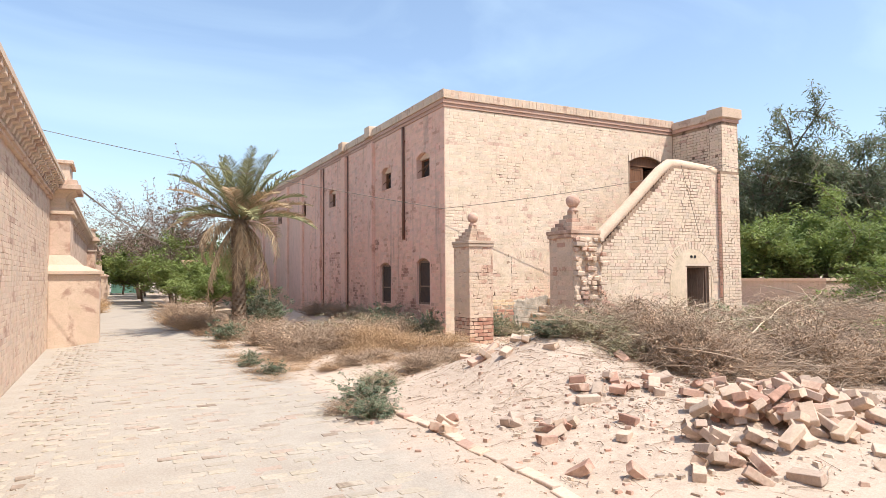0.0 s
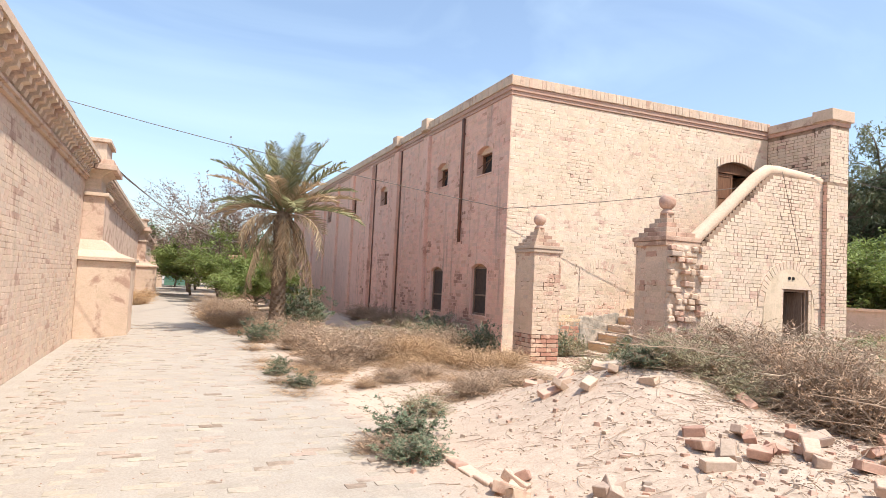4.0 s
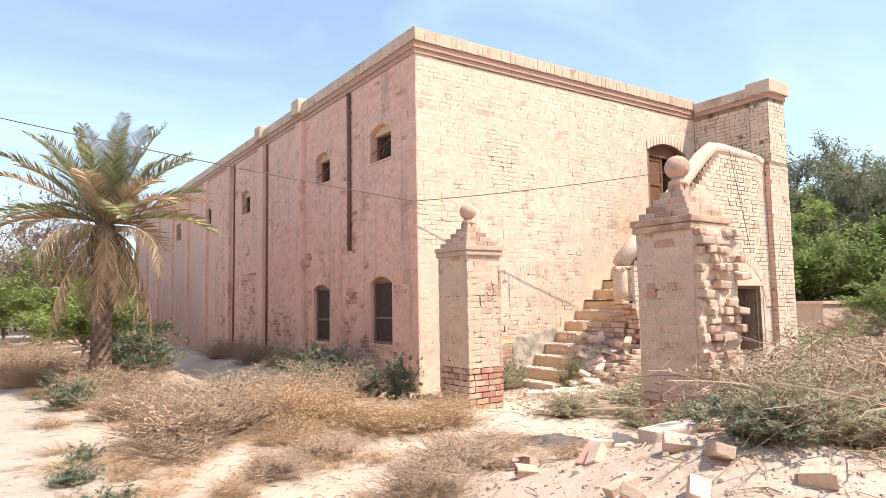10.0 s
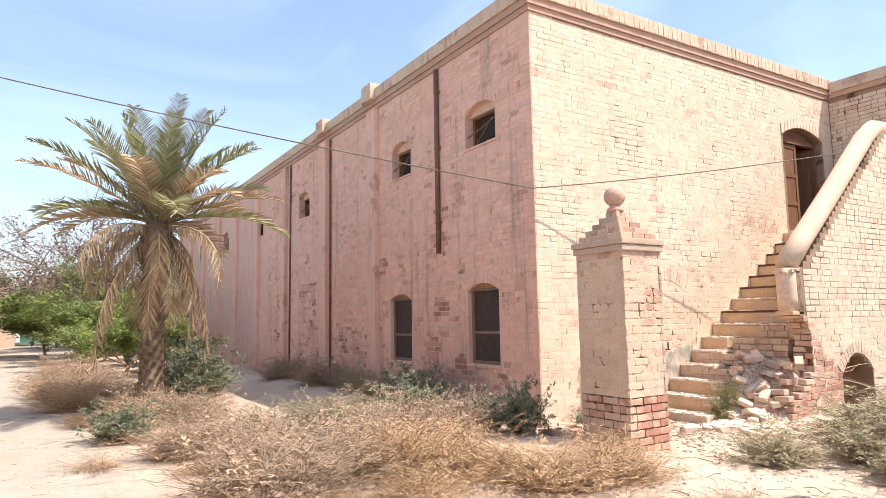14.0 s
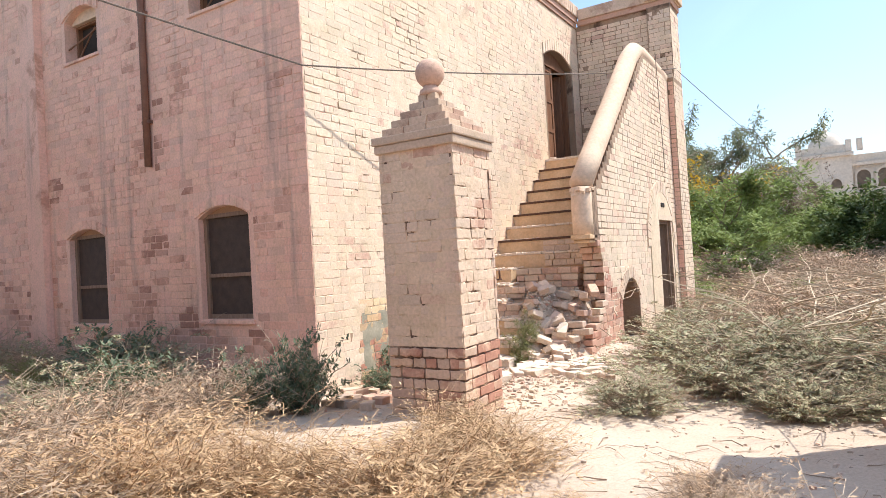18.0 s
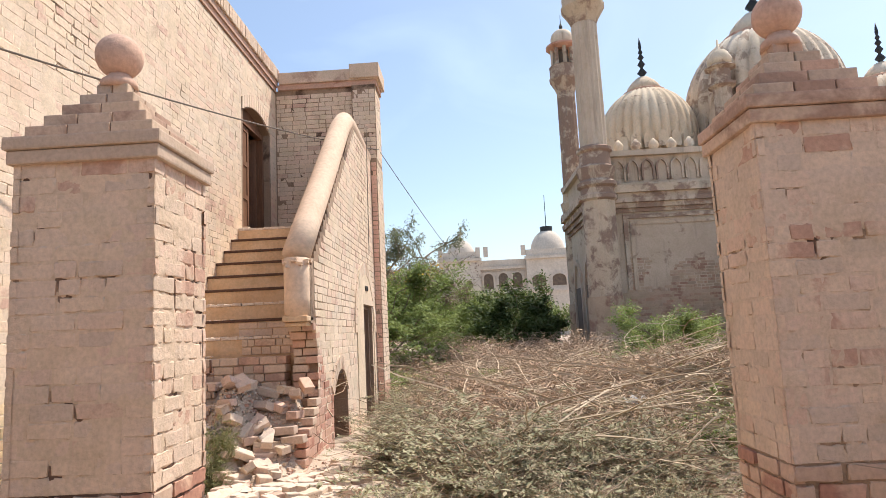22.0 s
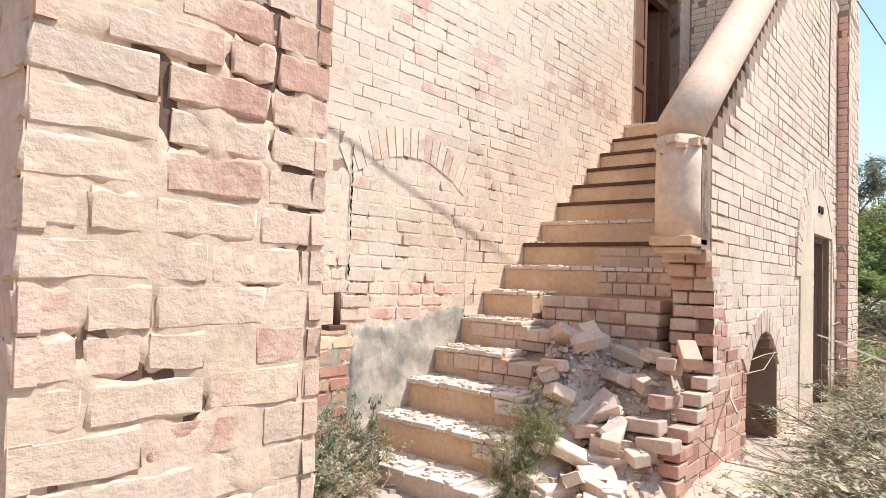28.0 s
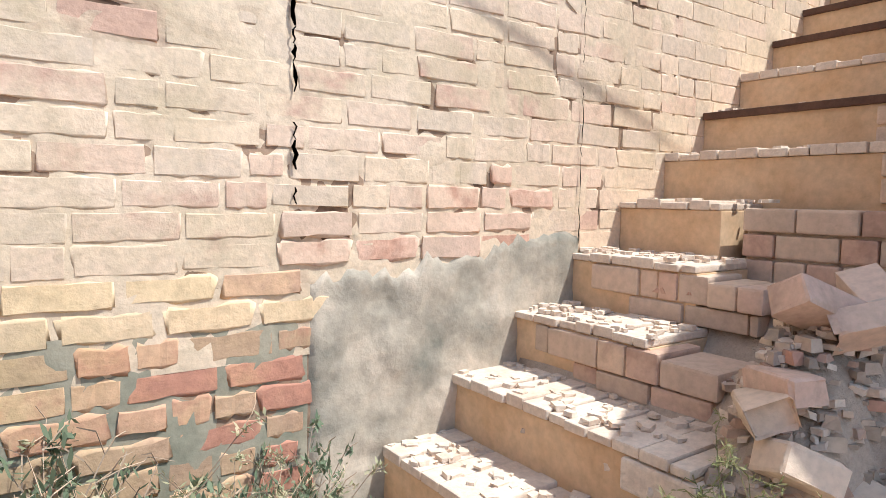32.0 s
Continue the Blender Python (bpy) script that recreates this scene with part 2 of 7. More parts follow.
M_PIPE = plain("brown_iron_pipe", (0.17, 0.08, 0.055), (0.24, 0.12, 0.08), 6.0, 0.75, 0.1)
M_MOSQUE = washed("weathered_lime_plaster", (0.6, 0.49, 0.39), (0.48, 0.37, 0.28), (0.33, 0.22, 0.165), 0.7, vary=0.0, grimy=0.9, bump=0.012, grime=(0.24, 0.19, 0.15))
M_MOSQUE_LOW = washed("mosque_low_brick", (0.5, 0.385, 0.29), (0.44, 0.32, 0.24), (0.37, 0.22, 0.16), 0.6, islands=True, vary=0.25)
M_DOME = washed("stained_dome_plaster", (0.72, 0.61, 0.49), (0.62, 0.47, 0.34), (0.42, 0.3, 0.22), 0.35, vary=0.0, grimy=0.75, bump=0.01, grime=(0.34, 0.24, 0.17))
M_BLACK = plain("blackened_metal", (0.02, 0.02, 0.022), (0.05, 0.05, 0.05), 8.0, 0.5, 0.5)
M_PALACE = plain("palace_plaster", (0.66, 0.58, 0.5), (0.56, 0.48, 0.4), 0.4, 0.9, bump=0.02)
M_WOODTRUNK = plain("grey_bark", (0.18, 0.13, 0.09), (0.28, 0.22, 0.16), 7.0, 0.95, bump=0.02, stretch=(3, 3, 0.8))
M_PALMTRUNK = plain("palm_bark", (0.14, 0.095, 0.065), (0.3, 0.22, 0.15), 8.0, 0.95, bump=0.02)
M_TWIG_PALE = plain("pale_tan_twig", (0.46, 0.36, 0.25), (0.64, 0.52, 0.38), 5.0, 0.95, vary=0.3, islands=True)
M_TWIG = plain("dry_grey_twig", (0.33, 0.24, 0.17), (0.54, 0.41, 0.3), 5.0, 0.95, vary=0.35, islands=True)
L_DRY = leafy("dry_straw", (0.6, 0.42, 0.27), (0.5, 0.34, 0.22), (0.27, 0.175, 0.115), 0.12)
L_MAUVE = leafy("mauve_dry_pods", (0.3, 0.2, 0.165), (0.24, 0.155, 0.125), (0.36, 0.26, 0.2), 0.15)
L_GOLD = leafy("golden_dry_weed", (0.7, 0.49, 0.29), (0.6, 0.4, 0.225), (0.4, 0.25, 0.14), 0.12)
L_GREY = leafy("grey_green_leaves", (0.23, 0.245, 0.135), (0.39, 0.37, 0.23), (0.52, 0.435, 0.295), 0.24)
L_TUFT = leafy("olive_weed_leaves", (0.2, 0.22, 0.08), (0.28, 0.28, 0.12), (0.34, 0.3, 0.16), 0.35)
L_BLUE = leafy("blue_green_leaves", (0.14, 0.19, 0.115), (0.2, 0.24, 0.15), (0.115, 0.15, 0.085), 0.25)
L_GREEN = leafy("mesquite_leaves", (0.22, 0.28, 0.07), (0.29, 0.35, 0.11), (0.15, 0.2, 0.06), 0.35)
L_DARK = leafy("dark_tree_leaves", (0.06, 0.1, 0.025), (0.1, 0.14, 0.035), (0.13, 0.16, 0.05), 0.3)
L_EUC = leafy("eucalyptus_leaves", (0.15, 0.18, 0.095), (0.21, 0.23, 0.135), (0.27, 0.27, 0.175), 0.4)
L_YELLOW = leafy("yellow_flowers", (0.6, 0.38, 0.03), (0.5, 0.3, 0.03), (0.35, 0.3, 0.05), 0.3)
L_PALM = leafy("palm_leaflets", (0.24, 0.24, 0.115), (0.34, 0.325, 0.17), (0.15, 0.155, 0.065), 0.25)
L_PALMDRY = leafy("dry_palm_leaflets", (0.46, 0.33, 0.19), (0.54, 0.4, 0.25), (0.32, 0.22, 0.13), 0.12)


# ---- mesh helpers ----
def part(name, bm, material, parent=None, label="", smooth=False):
    """Links a bmesh as one mesh object under a thing or a part."""
    me = bpy.data.meshes.new(name)
    bmesh.ops.recalc_face_normals(bm, faces=bm.faces)
    bm.to_mesh(me)
    bm.free()
    me.materials.append(material)
    if smooth:
        me.polygons.foreach_set("use_smooth", [True] * len(me.polygons))
    ob = new(name, me)
    if parent is not None:
        ob.parent = parent
        ob.matrix_parent_inverse = Matrix.Translation(-parent.location)
    if label:
        ob["label"] = label
    return ob


def flat(name, verts, faces, material, parent=None, label="", smooth=False):
    """The same from plain lists."""
    me = bpy.data.meshes.new(name)
    me.from_pydata(verts, [], faces)
    me.materials.append(material)
    if smooth:
        me.polygons.foreach_set("use_smooth", [True] * len(me.polygons))
    ob = new(name, me)
    if parent is not None:
        ob.parent = parent
        ob.matrix_parent_inverse = Matrix.Translation(-parent.location)
    if label:
        ob["label"] = label
    return ob


def thing(name, label, category, at=(0, 0, 0), group="", kind=""):
    ob = new(name)
    ob.location = at
    ob.empty_display_size = 0.1
    return tagged(ob, label, category, group, kind)


def add_box(bm, x0, x1, y0, y1, z0, z1, bevel=0.0, jit=0.0):
    vs = [bm.verts.new((x + random.uniform(-jit, jit), y + random.uniform(-jit, jit), z + random.uniform(-jit, jit)))
          for z in (z0, z1) for x, y in ((x0, y0), (x1, y0), (x1, y1), (x0, y1))]
    fs = [bm.faces.new([vs[i] for i in f]) for f in
          ((3, 2, 1, 0), (4, 5, 6, 7), (0, 1, 5, 4), (1, 2, 6, 5), (2, 3, 7, 6), (3, 0, 4, 7))]
    if bevel:
        es = list({e for f in fs for e in f.edges})
        bmesh.ops.bevel(bm, geom=es, offset=bevel, segments=2, affect="EDGES", profile=0.6)
    return bm


def boxes(*bs, bevel=0.0):
    bm = bmesh.new()
    for b in bs:
        add_box(bm, *b, bevel=bevel)
    return bm


def lathe(profile, n=24, cx=0.0, cy=0.0, square=False, wobble=0.0, lobes=0, lobe_depth=0.0):
    """A turned solid from (radius, z) pairs; square gives a four-sided one; lobes cut ribs into it."""
    bm = bmesh.new()
    rings = []
    n = 4 if square else n
    for r, z in profile:
        ring = []
        for i in range(n):
            a = 2 * math.pi * i / n + (math.pi / 4 if square else 0)
            k = r * (math.sqrt(2) if square else 1) * (1 + random.uniform(-wobble, wobble))
            if lobes:
                k *= 1 - lobe_depth * (1 - abs(math.sin(a * lobes / 2))) ** 3
            ring.append(bm.verts.new((cx + k * math.cos(a), cy + k * math.sin(a), z)))
        rings.append(ring)
    for lo, hi in zip(rings, rings[1:]):
        for i in range(n):
            j = (i + 1) % n
            bm.faces.new((lo[i], lo[j], hi[j], hi[i]))
    bm.faces.new(list(reversed(rings[0])))
    bm.faces.new(rings[-1])
    return bm


def tube(bm, pts, r0, r1=None, n=6):
    """A tube along points, thinning from r0 to r1."""
    r1 = r0 if r1 is None else r1
    pts = [Vector(p) for p in pts]
    rings = []
    for i, p in enumerate(pts):
        d = (pts[min(i + 1, len(pts) - 1)] - pts[max(i - 1, 0)]).normalized()
        u = d.cross(Vector((0.31, 0.17, 0.93))).normalized()
        w = d.cross(u)
        r = r0 + (r1 - r0) * i / max(1, len(pts) - 1)
        rings.append([bm.verts.new(p + (u * math.cos(a) + w * math.sin(a)) * r) for a in
                      [2 * math.pi * k / n for k in range(n)]])
    for lo, hi in zip(rings, rings[1:]):
        for i in range(n):
            j = (i + 1) % n
            bm.faces.new((lo[i], lo[j], hi[j], hi[i]))
    bm.faces.new(rings[0])
    bm.faces.new(list(reversed(rings[-1])))
    return bm


def wall_mesh(bm, span, z0, z1, depth, holes, axis, at):
    """A thick wall with holes. span: from-to along the wall; holes: (u0, u1, v0, v1, rise) with arched heads.
    axis 'x': runs along x, its face at y = at and its body towards +y; axis 'y': runs along y, face at x = at, body towards +x."""
    us = sorted({span[0], span[1], *[h[0] for h in holes], *[h[1] for h in holes]})
    vs = sorted({z0, z1, *[h[2] for h in holes], *[h[3] for h in holes]})

    def solid(poly):
        def p(u, v, d):
            return (u, at + d, v) if axis == "x" else (at + d, u, v)
        a = [bm.verts.new(p(u, v, 0)) for u, v in poly]
        b = [bm.verts.new(p(u, v, depth)) for u, v in poly]
        bm.faces.new(a)
        bm.faces.new(list(reversed(b)))
        for i in range(len(poly)):
            j = (i + 1) % len(poly)
            bm.faces.new((a[j], a[i], b[i], b[j]))
    for u0, u1 in zip(us, us[1:]):
        run = None
        for v0, v1 in zip(vs, vs[1:]):
            mu, mv = (u0 + u1) / 2, (v0 + v1) / 2
            if any(h[0] < mu < h[1] and h[2] < mv < h[3] for h in holes):
                if run:
                    solid([(u0, run[0]), (u1, run[0]), (u1, run[1]), (u0, run[1])])
                run = None
            else:
                run = (run[0], v1) if run else (v0, v1)
        if run:
            solid([(u0, run[0]), (u1, run[0]), (u1, run[1]), (u0, run[1])])
    for u0, u1, v0, v1, rise in holes:
        if rise:
            k = 8
            arc = [(u0 + (u1 - u0) * i / k, v1 - rise * (2 * i / k - 1) ** 2) for i in range(k + 1)]
            for (a, za), (b, zb) in zip(arc, arc[1:]):
                if min(v1 - za, v1 - zb) < 1e-6:
                    solid([(a, za), (b, zb), (a, v1)] if za < zb else [(a, za), (b, zb), (b, v1)])
                else:
                    solid([(a, za), (b, zb), (b, v1), (a, v1)])
    return bm


def brick_shape(du, dd, dv, chip=0.006, seed=0):
    """A worn brick: its face in the plane y = 0 looking towards -y, centred, with a pillowed face and ragged rounded edges."""
    r = random.Random(seed)
    c, nu, nv = chip, 7, 4
    eu0, ev0 = 1 - 2.0 * c / du * r.uniform(0.7, 1.6), 1 - 1.5 * c / dv * r.uniform(0.7, 1.4)
    us, vs = (-1.0, -eu0, -0.45 + r.uniform(-0.12, 0.12), r.uniform(-0.12, 0.12), 0.45 + r.uniform(-0.12, 0.12), eu0, 1.0), (-1.0, -ev0, ev0, 1.0)
    verts = []
    for v in vs:
        for u in us:
            eu, ev = abs(u) == 1.0, abs(v) == 1.0
            x, z = u * du / 2, v * dv / 2
            if eu or ev:
                y = c * r.uniform(0.25, 0.65)
                x -= u * (c * r.uniform(0.5, 2.2) if eu and ev else (c * r.uniform(-0.5, 1.2) if eu else 0.0))
                z -= v * (c * r.uniform(0.4, 1.7) if eu and ev else (c * r.uniform(-0.7, 1.2) if ev else 0.0))
            else:
                y = c * r.uniform(-0.22, 0.22)
                z += c * r.uniform(-0.5, 0.5)
            verts.append((x, y, z))
    faces = [(j * nu + i, j * nu + i + 1, (j + 1) * nu + i + 1, (j + 1) * nu + i) for j in range(nv - 1) for i in range(nu - 1)]
    ring = list(range(nu)) + [nu * k + nu - 1 for k in range(1, nv)] + [nu * (nv - 1) + i for i in range(nu - 2, -1, -1)] + [nu * k for k in range(nv - 2, 0, -1)]
    n0 = len(verts)
    verts += [(verts[k][0], dd, verts[k][2]) for k in ring]
    m = len(ring)
    faces += [(n0 + i, n0 + (i + 1) % m, ring[(i + 1) % m], ring[i]) for i in range(m)]
    return verts, faces


def soften(me):
    """Smooth shading on the fronts of bricks, with their middles and sides left flat. A brick has 36 faces, the first 18 its front, of which 7 to 10 are the middle."""
    me.polygons.foreach_set("use_smooth", [k % 36 < 18 and not 7 <= k % 36 <= 10 for k in range(len(me.polygons))])


def wear_at(u, v):
    """How far the wash has gone from the joints, 0 to 1, in patches."""
    p = Vector((u * 0.8 + 7.0, v * 1.1, 2.0))
    return min(1.0, max(0.0, 0.42 + 0.75 * noise.noise(p) + 0.45 * noise.noise(p * 3.7)))


def course_layout(u0, u1, v0, v1, bl, bh, joint, rnd, holes=(), header=0.3, arch=0.0):
    """Bricks of a wall as (u, v, length, height), skipping those that meet a hole."""
    out = []
    rows = int((v1 - v0) / bh)
    for k in range(rows):
        v = v0 + (k + 0.5) * bh
        u = u0 - (0 if k % 2 else bl * 0.5) + rnd.uniform(-0.01, 0.01)
        while u < u1:
            ln = bl * (0.5 if rnd.random() < header else 1.0) + rnd.uniform(-0.012, 0.012)
            a, b = max(u, u0), min(u + ln, u1)
            u += ln
            if b - a < 0.04:
                continue
            for h0, h1, g0, g1 in holes:
                if g0 - bh / 2 < v < g1 + bh / 2:
                    if a < h0 < b:
                        b = h0
                    elif a < h1 < b:
                        a = h1
                    elif a >= h0 and b <= h1:
                        a = b
            if b - a > 0.04:
                w = wear_at((a + b) / 2, v)
                jt = joint * (0.18 + 1.4 * w) * rnd.uniform(0.4, 1.8)
                out.append(((a + b) / 2, v, b - a - jt, bh - joint * (0.18 + 1.2 * w) * rnd.uniform(0.3, 1.9)))
    return out


def brick_face(name, layout, to_world, material_joined, parent, depth=0.03, out=0.008, uneven=0.006, chip=0.006,
               pick=None, material_piece=None, skip=0.0, seed=1):
    """Lays bricks over a wall. to_world(u, v, d) gives the place, d metres out of the wall. Those for which pick(u, v)
    holds become objects of their own under parent; the rest are joined."""
    rnd = random.Random(seed)
    verts, faces, pieces = [], [], []
    for u, v, lu, lv in layout:
        if rnd.random() < skip:
            continue
        wr = wear_at(u, v)
        o = out * (0.35 + 1.1 * wr) + rnd.uniform(-uneven, uneven) * (0.4 + 0.8 * wr)
        if pick and pick(u, v) and len(pieces) < 300:
            pieces.append((u, v, lu, lv, o, wr))
            continue
        bv, bf = brick_shape(lu, depth + o, lv, chip * (0.6 + 0.7 * wr), rnd.random())
        n = len(verts)
        tw, ts = rnd.uniform(-0.012, 0.012), rnd.uniform(-0.008, 0.008)
        for x, y, z in bv:
            verts.append(to_world(u + x, v + z + x * ts, o - y + x * tw))
        faces += [tuple(n + i for i in f) for f in bf]
    if verts:
        ob = flat(name + "_bricks", verts, faces, material_joined, parent)
        soften(ob.data)
        tagged(ob, kind="stuff")
    if pieces:
        shapes = []
        for s in range(10):
            me = bpy.data.meshes.new("brick")
            thick = depth + out
            bv, bf = brick_shape(0.21, thick, 0.078, chip * (0.7 if s < 5 else 1.1), 100 + s)
            me.from_pydata([(x / 0.21, y / thick, z / 0.078) for x, y, z in bv], [], bf)
            soften(me)
            me.materials.append(material_piece or material_joined)
            shapes.append(me)
        o0 = Vector(to_world(0, 0, 0))
        du = Vector(to_world(1, 0, 0)) - o0
        dd = o0 - Vector(to_world(0, 0, 1))
        dv = Vector(to_world(0, 1, 0)) - o0
        turn = Matrix((du, dd, dv)).transposed().to_4x4()
        for u, v, lu, lv, o, wr in pieces:
            ob = new("brick", shapes[rnd.randrange(5) + (5 if wr > 0.5 else 0)])
            m = turn @ Matrix.Rotation(rnd.uniform(-0.012, 0.012), 4, "Z") @ Matrix.Rotation(rnd.uniform(-0.012, 0.012), 4, "Y")
            ob.matrix_world = Matrix.Translation(to_world(u, v, o)) @ m @ Matrix.Diagonal((lu, depth + o, lv, 1))
            ob.parent = parent
            ob.matrix_parent_inverse = Matrix.Translation(-parent.location)


def mortar_skin(name, u0, u1, v0, v1, step, to_world, parent, material, out, deep, holes=(), floor_d=-0.003, recess=0.0018, shut=0.55, loose=None):
    """An uneven coat of lime mortar that closes some joints and leaves others open."""
    nu, nv = int((u1 - u0) / step), int((v1 - v0) / step)
    verts, faces = [], []
    for j in range(nv + 1):
        for i in range(nu + 1):
            u, v = u0 + (u1 - u0) * i / nu, v0 + (v1 - v0) * j / nv
            w = wear_at(u, v)
            p = Vector((u, v, 0.37 * u0 + 1.0))
            n = noise.noise(Vector((u * 5.0, v * 8.0, p.z))) * 0.75 + noise.noise(p * 19.0) * 0.45
            gap = min(1.0, max(0.0, 0.9 * w + 1.6 * n - shut + (loose(u, v) if loose else 0.0)))
            smear = 0.006 * smooth01(0.22, 0.5, noise.noise(p * 4.3 + Vector((3, 9, 1)))) * (1 - w)
            verts.append(to_world(u, v, max(floor_d, out * (0.35 + 1.1 * w) - recess + smear + 0.003 * n - deep * gap)))
    m = nu + 1
    for j in range(nv):
        for i in range(nu):
            u, v = u0 + (u1 - u0) * (i + 0.5) / nu, v0 + (v1 - v0) * (j + 0.5) / nv
            if any(h[0] < u < h[1] and h[2] < v < h[3] for h in holes):
                continue
            faces.append((j * m + i, j * m + i + 1, (j + 1) * m + i + 1, (j + 1) * m + i))
    return flat(name, verts, faces, material, parent, smooth=True)


def smooth01(a, b, x):
    t = min(1.0, max(0.0, (x - a) / (b - a)))
    return t * t * (3 - 2 * t)


# ---- ground ----
def ground_z(x, y):
    z = 0.1 * smooth01(-4.6, -2.0, x) * smooth01(-16, -9, y)
    z -= 0.1 * smooth01(-7.6, -8.7, x)
    z += 0.58 * math.exp(-((x + 1.8) / 1.45) ** 2 - ((y + 6.7) / 1.4) ** 2)
    z += 0.26 * math.exp(-((x + 2.4) / 1.7) ** 2 - ((y + 8.5) / 1.8) ** 2)
    z += 0.22 * math.exp(-((x + 1.0) / 2.0) ** 2 - ((y + 10.4) / 1.6) ** 2)
    z += 0.3 * math.exp(-((x - 5.5) / 2.6) ** 2 - ((y + 6.6) / 1.6) ** 2)
    z += 0.16 * math.exp(-((x + 0.9) / 0.8) ** 2 - ((y - 7.0) / 9.0) ** 2)
    if 2.2 < x < 4.2 and -1.8 < y < 0.0:
        heap = 0.08 + 0.66 * smooth01(2.55, 3.42, x)
        bank = max(heap, 0.22 + 0.6 * smooth01(2.35, 2.95, x))
        heap += (bank - heap) * smooth01(-1.26, -1.06, y)
        under = math.floor((x - 3.99) / 0.2835 + 8.0) * 0.2035 - 0.2
        heap += (min(heap, under) - heap) * smooth01(-0.98, -0.86, y)
        z += heap * smooth01(2.2, 2.5, x) * smooth01(-1.8, -1.55, y) * smooth01(4.15, 3.85, x)
    near = math.exp(-((x + 1) / 14) ** 2 - ((y + 3) / 14) ** 2)
    soil = smooth01(-5.4, -4.4, x)
    p = Vector((x, y, 0))
    z += near * soil * (0.035 * noise.noise(p * 0.9) + 0.018 * noise.noise(p * 3.1) + 0.008 * noise.noise(p * 9.0))
    z += near * (1 - soil) * (0.012 * noise.noise(p * 0.7) + 0.004 * noise.noise(p * 5.0))
    return z


def axis_steps(lo, hi, fine, far):
    out = list(np.arange(lo, hi + 1e-6, fine))
    step, a, b = fine, lo, hi
    while b < far:
        step *= 1.35
        a, b = a - step, b + step
        out = [a] + out + [b]
    return out


def build_ground():
    xs, ys = axis_steps(-9.2, 9.0, 0.11, 2500), axis_steps(-14.0, 3.0, 0.11, 2500)
    verts = [(x, y, ground_z(x, y)) for y in ys for x in xs]
    n = len(xs)
    faces = [(j * n + i, j * n + i + 1, (j + 1) * n + i + 1, (j + 1) * n + i)
             for j in range(len(ys) - 1) for i in range(n - 1)]
    m, nt, bs = mat("dusty_soil")
    v = place_vec(nt)
    c = mixc(nt, ramp(nt, noise_tex(nt, v, 0.8, 6, 0.6), [(0.35, 0.0), (0.65, 1.0)]), (0.58, 0.46, 0.36), (0.5, 0.385, 0.295))
    sep = nt.nodes.new("ShaderNodeSeparateXYZ")
    nt.links.new(v, sep.inputs[0])
    wob = nt.nodes.new("ShaderNodeMath")
    wob.operation = "MULTIPLY_ADD"
    wob.inputs[1].default_value = 1.6
    nt.links.new(noise_tex(nt, v, 0.9, 4), wob.inputs[0])
    nt.links.new(sep.outputs[0], wob.inputs[2])
    lane = ramp(nt, mapped(nt, wob.outputs[0], -6, -2), [(0.42, 1.0), (0.56, 0.0)])
    c = mixc(nt, lane, c, mixc(nt, ramp(nt, noise_tex(nt, v, 2.2, 5), [(0.3, 0.0), (0.7, 1.0)]), (0.44, 0.39, 0.33), (0.39, 0.335, 0.275)))
    off = nt.nodes.new("ShaderNodeVectorMath")
    off.operation = "DISTANCE"
    off.inputs[1].default_value = (-1.2, -8.8, 0.3)
    nt.links.new(v, off.inputs[0])
    ragged = nt.nodes.new("ShaderNodeMath")
    ragged.operation = "MULTIPLY_ADD"
    ragged.inputs[1].default_value = 1.8
    nt.links.new(noise_tex(nt, v, 1.6, 5, 0.65), ragged.inputs[0])
    nt.links.new(off.outputs["Value"], ragged.inputs[2])
    debris = mixc(nt, ramp(nt, noise_tex(nt, v, 7, 6, 0.7), [(0.35, 0.0), (0.65, 1.0)]), (0.42, 0.32, 0.245), (0.58, 0.465, 0.37))
    c = mixc(nt, ramp(nt, mapped(nt, ragged.outputs[0], 0, 8), [(0.46, 0.85), (0.62, 0.0)]), c, debris)
    grit = ramp(nt, noise_tex(nt, v, 45, 5, 0.75), [(0.3, 0.7), (0.6, 1.05)])
    c = mixc(nt, 0.7, c, grit, "MULTIPLY")
    peb = nt.nodes.new("ShaderNodeTexVoronoi")
    peb.inputs["Scale"].default_value = 38
    nt.links.new(v, peb.inputs["Vector"])
    c = mixc(nt, ramp(nt, peb.outputs[0], [(0.05, 0.35), (0.2, 0.0)]), c, (0.5, 0.32, 0.24))
    nt.links.new(c, bs.inputs["Base Color"])
    bs.inputs["Roughness"].default_value = 0.97
    bumped(nt, bs, mixc(nt, 0.5, noise_tex(nt, v, 14, 6, 0.7), noise_tex(nt, v, 80, 4, 0.7)), 0.9, 0.012)
    g = flat("ground", verts, faces, m, smooth=True)
    return tagged(g, "pale dusty trodden soil with brick crumbs", "ground", kind="structure")


def mapped(nt, sock, lo, hi):
    r = nt.nodes.new("ShaderNodeMapRange")
    r.inputs[1].default_value, r.inputs[2].default_value = lo, hi
    nt.links.new(sock, r.inputs[0])
    return r.outputs[0]


build_ground()

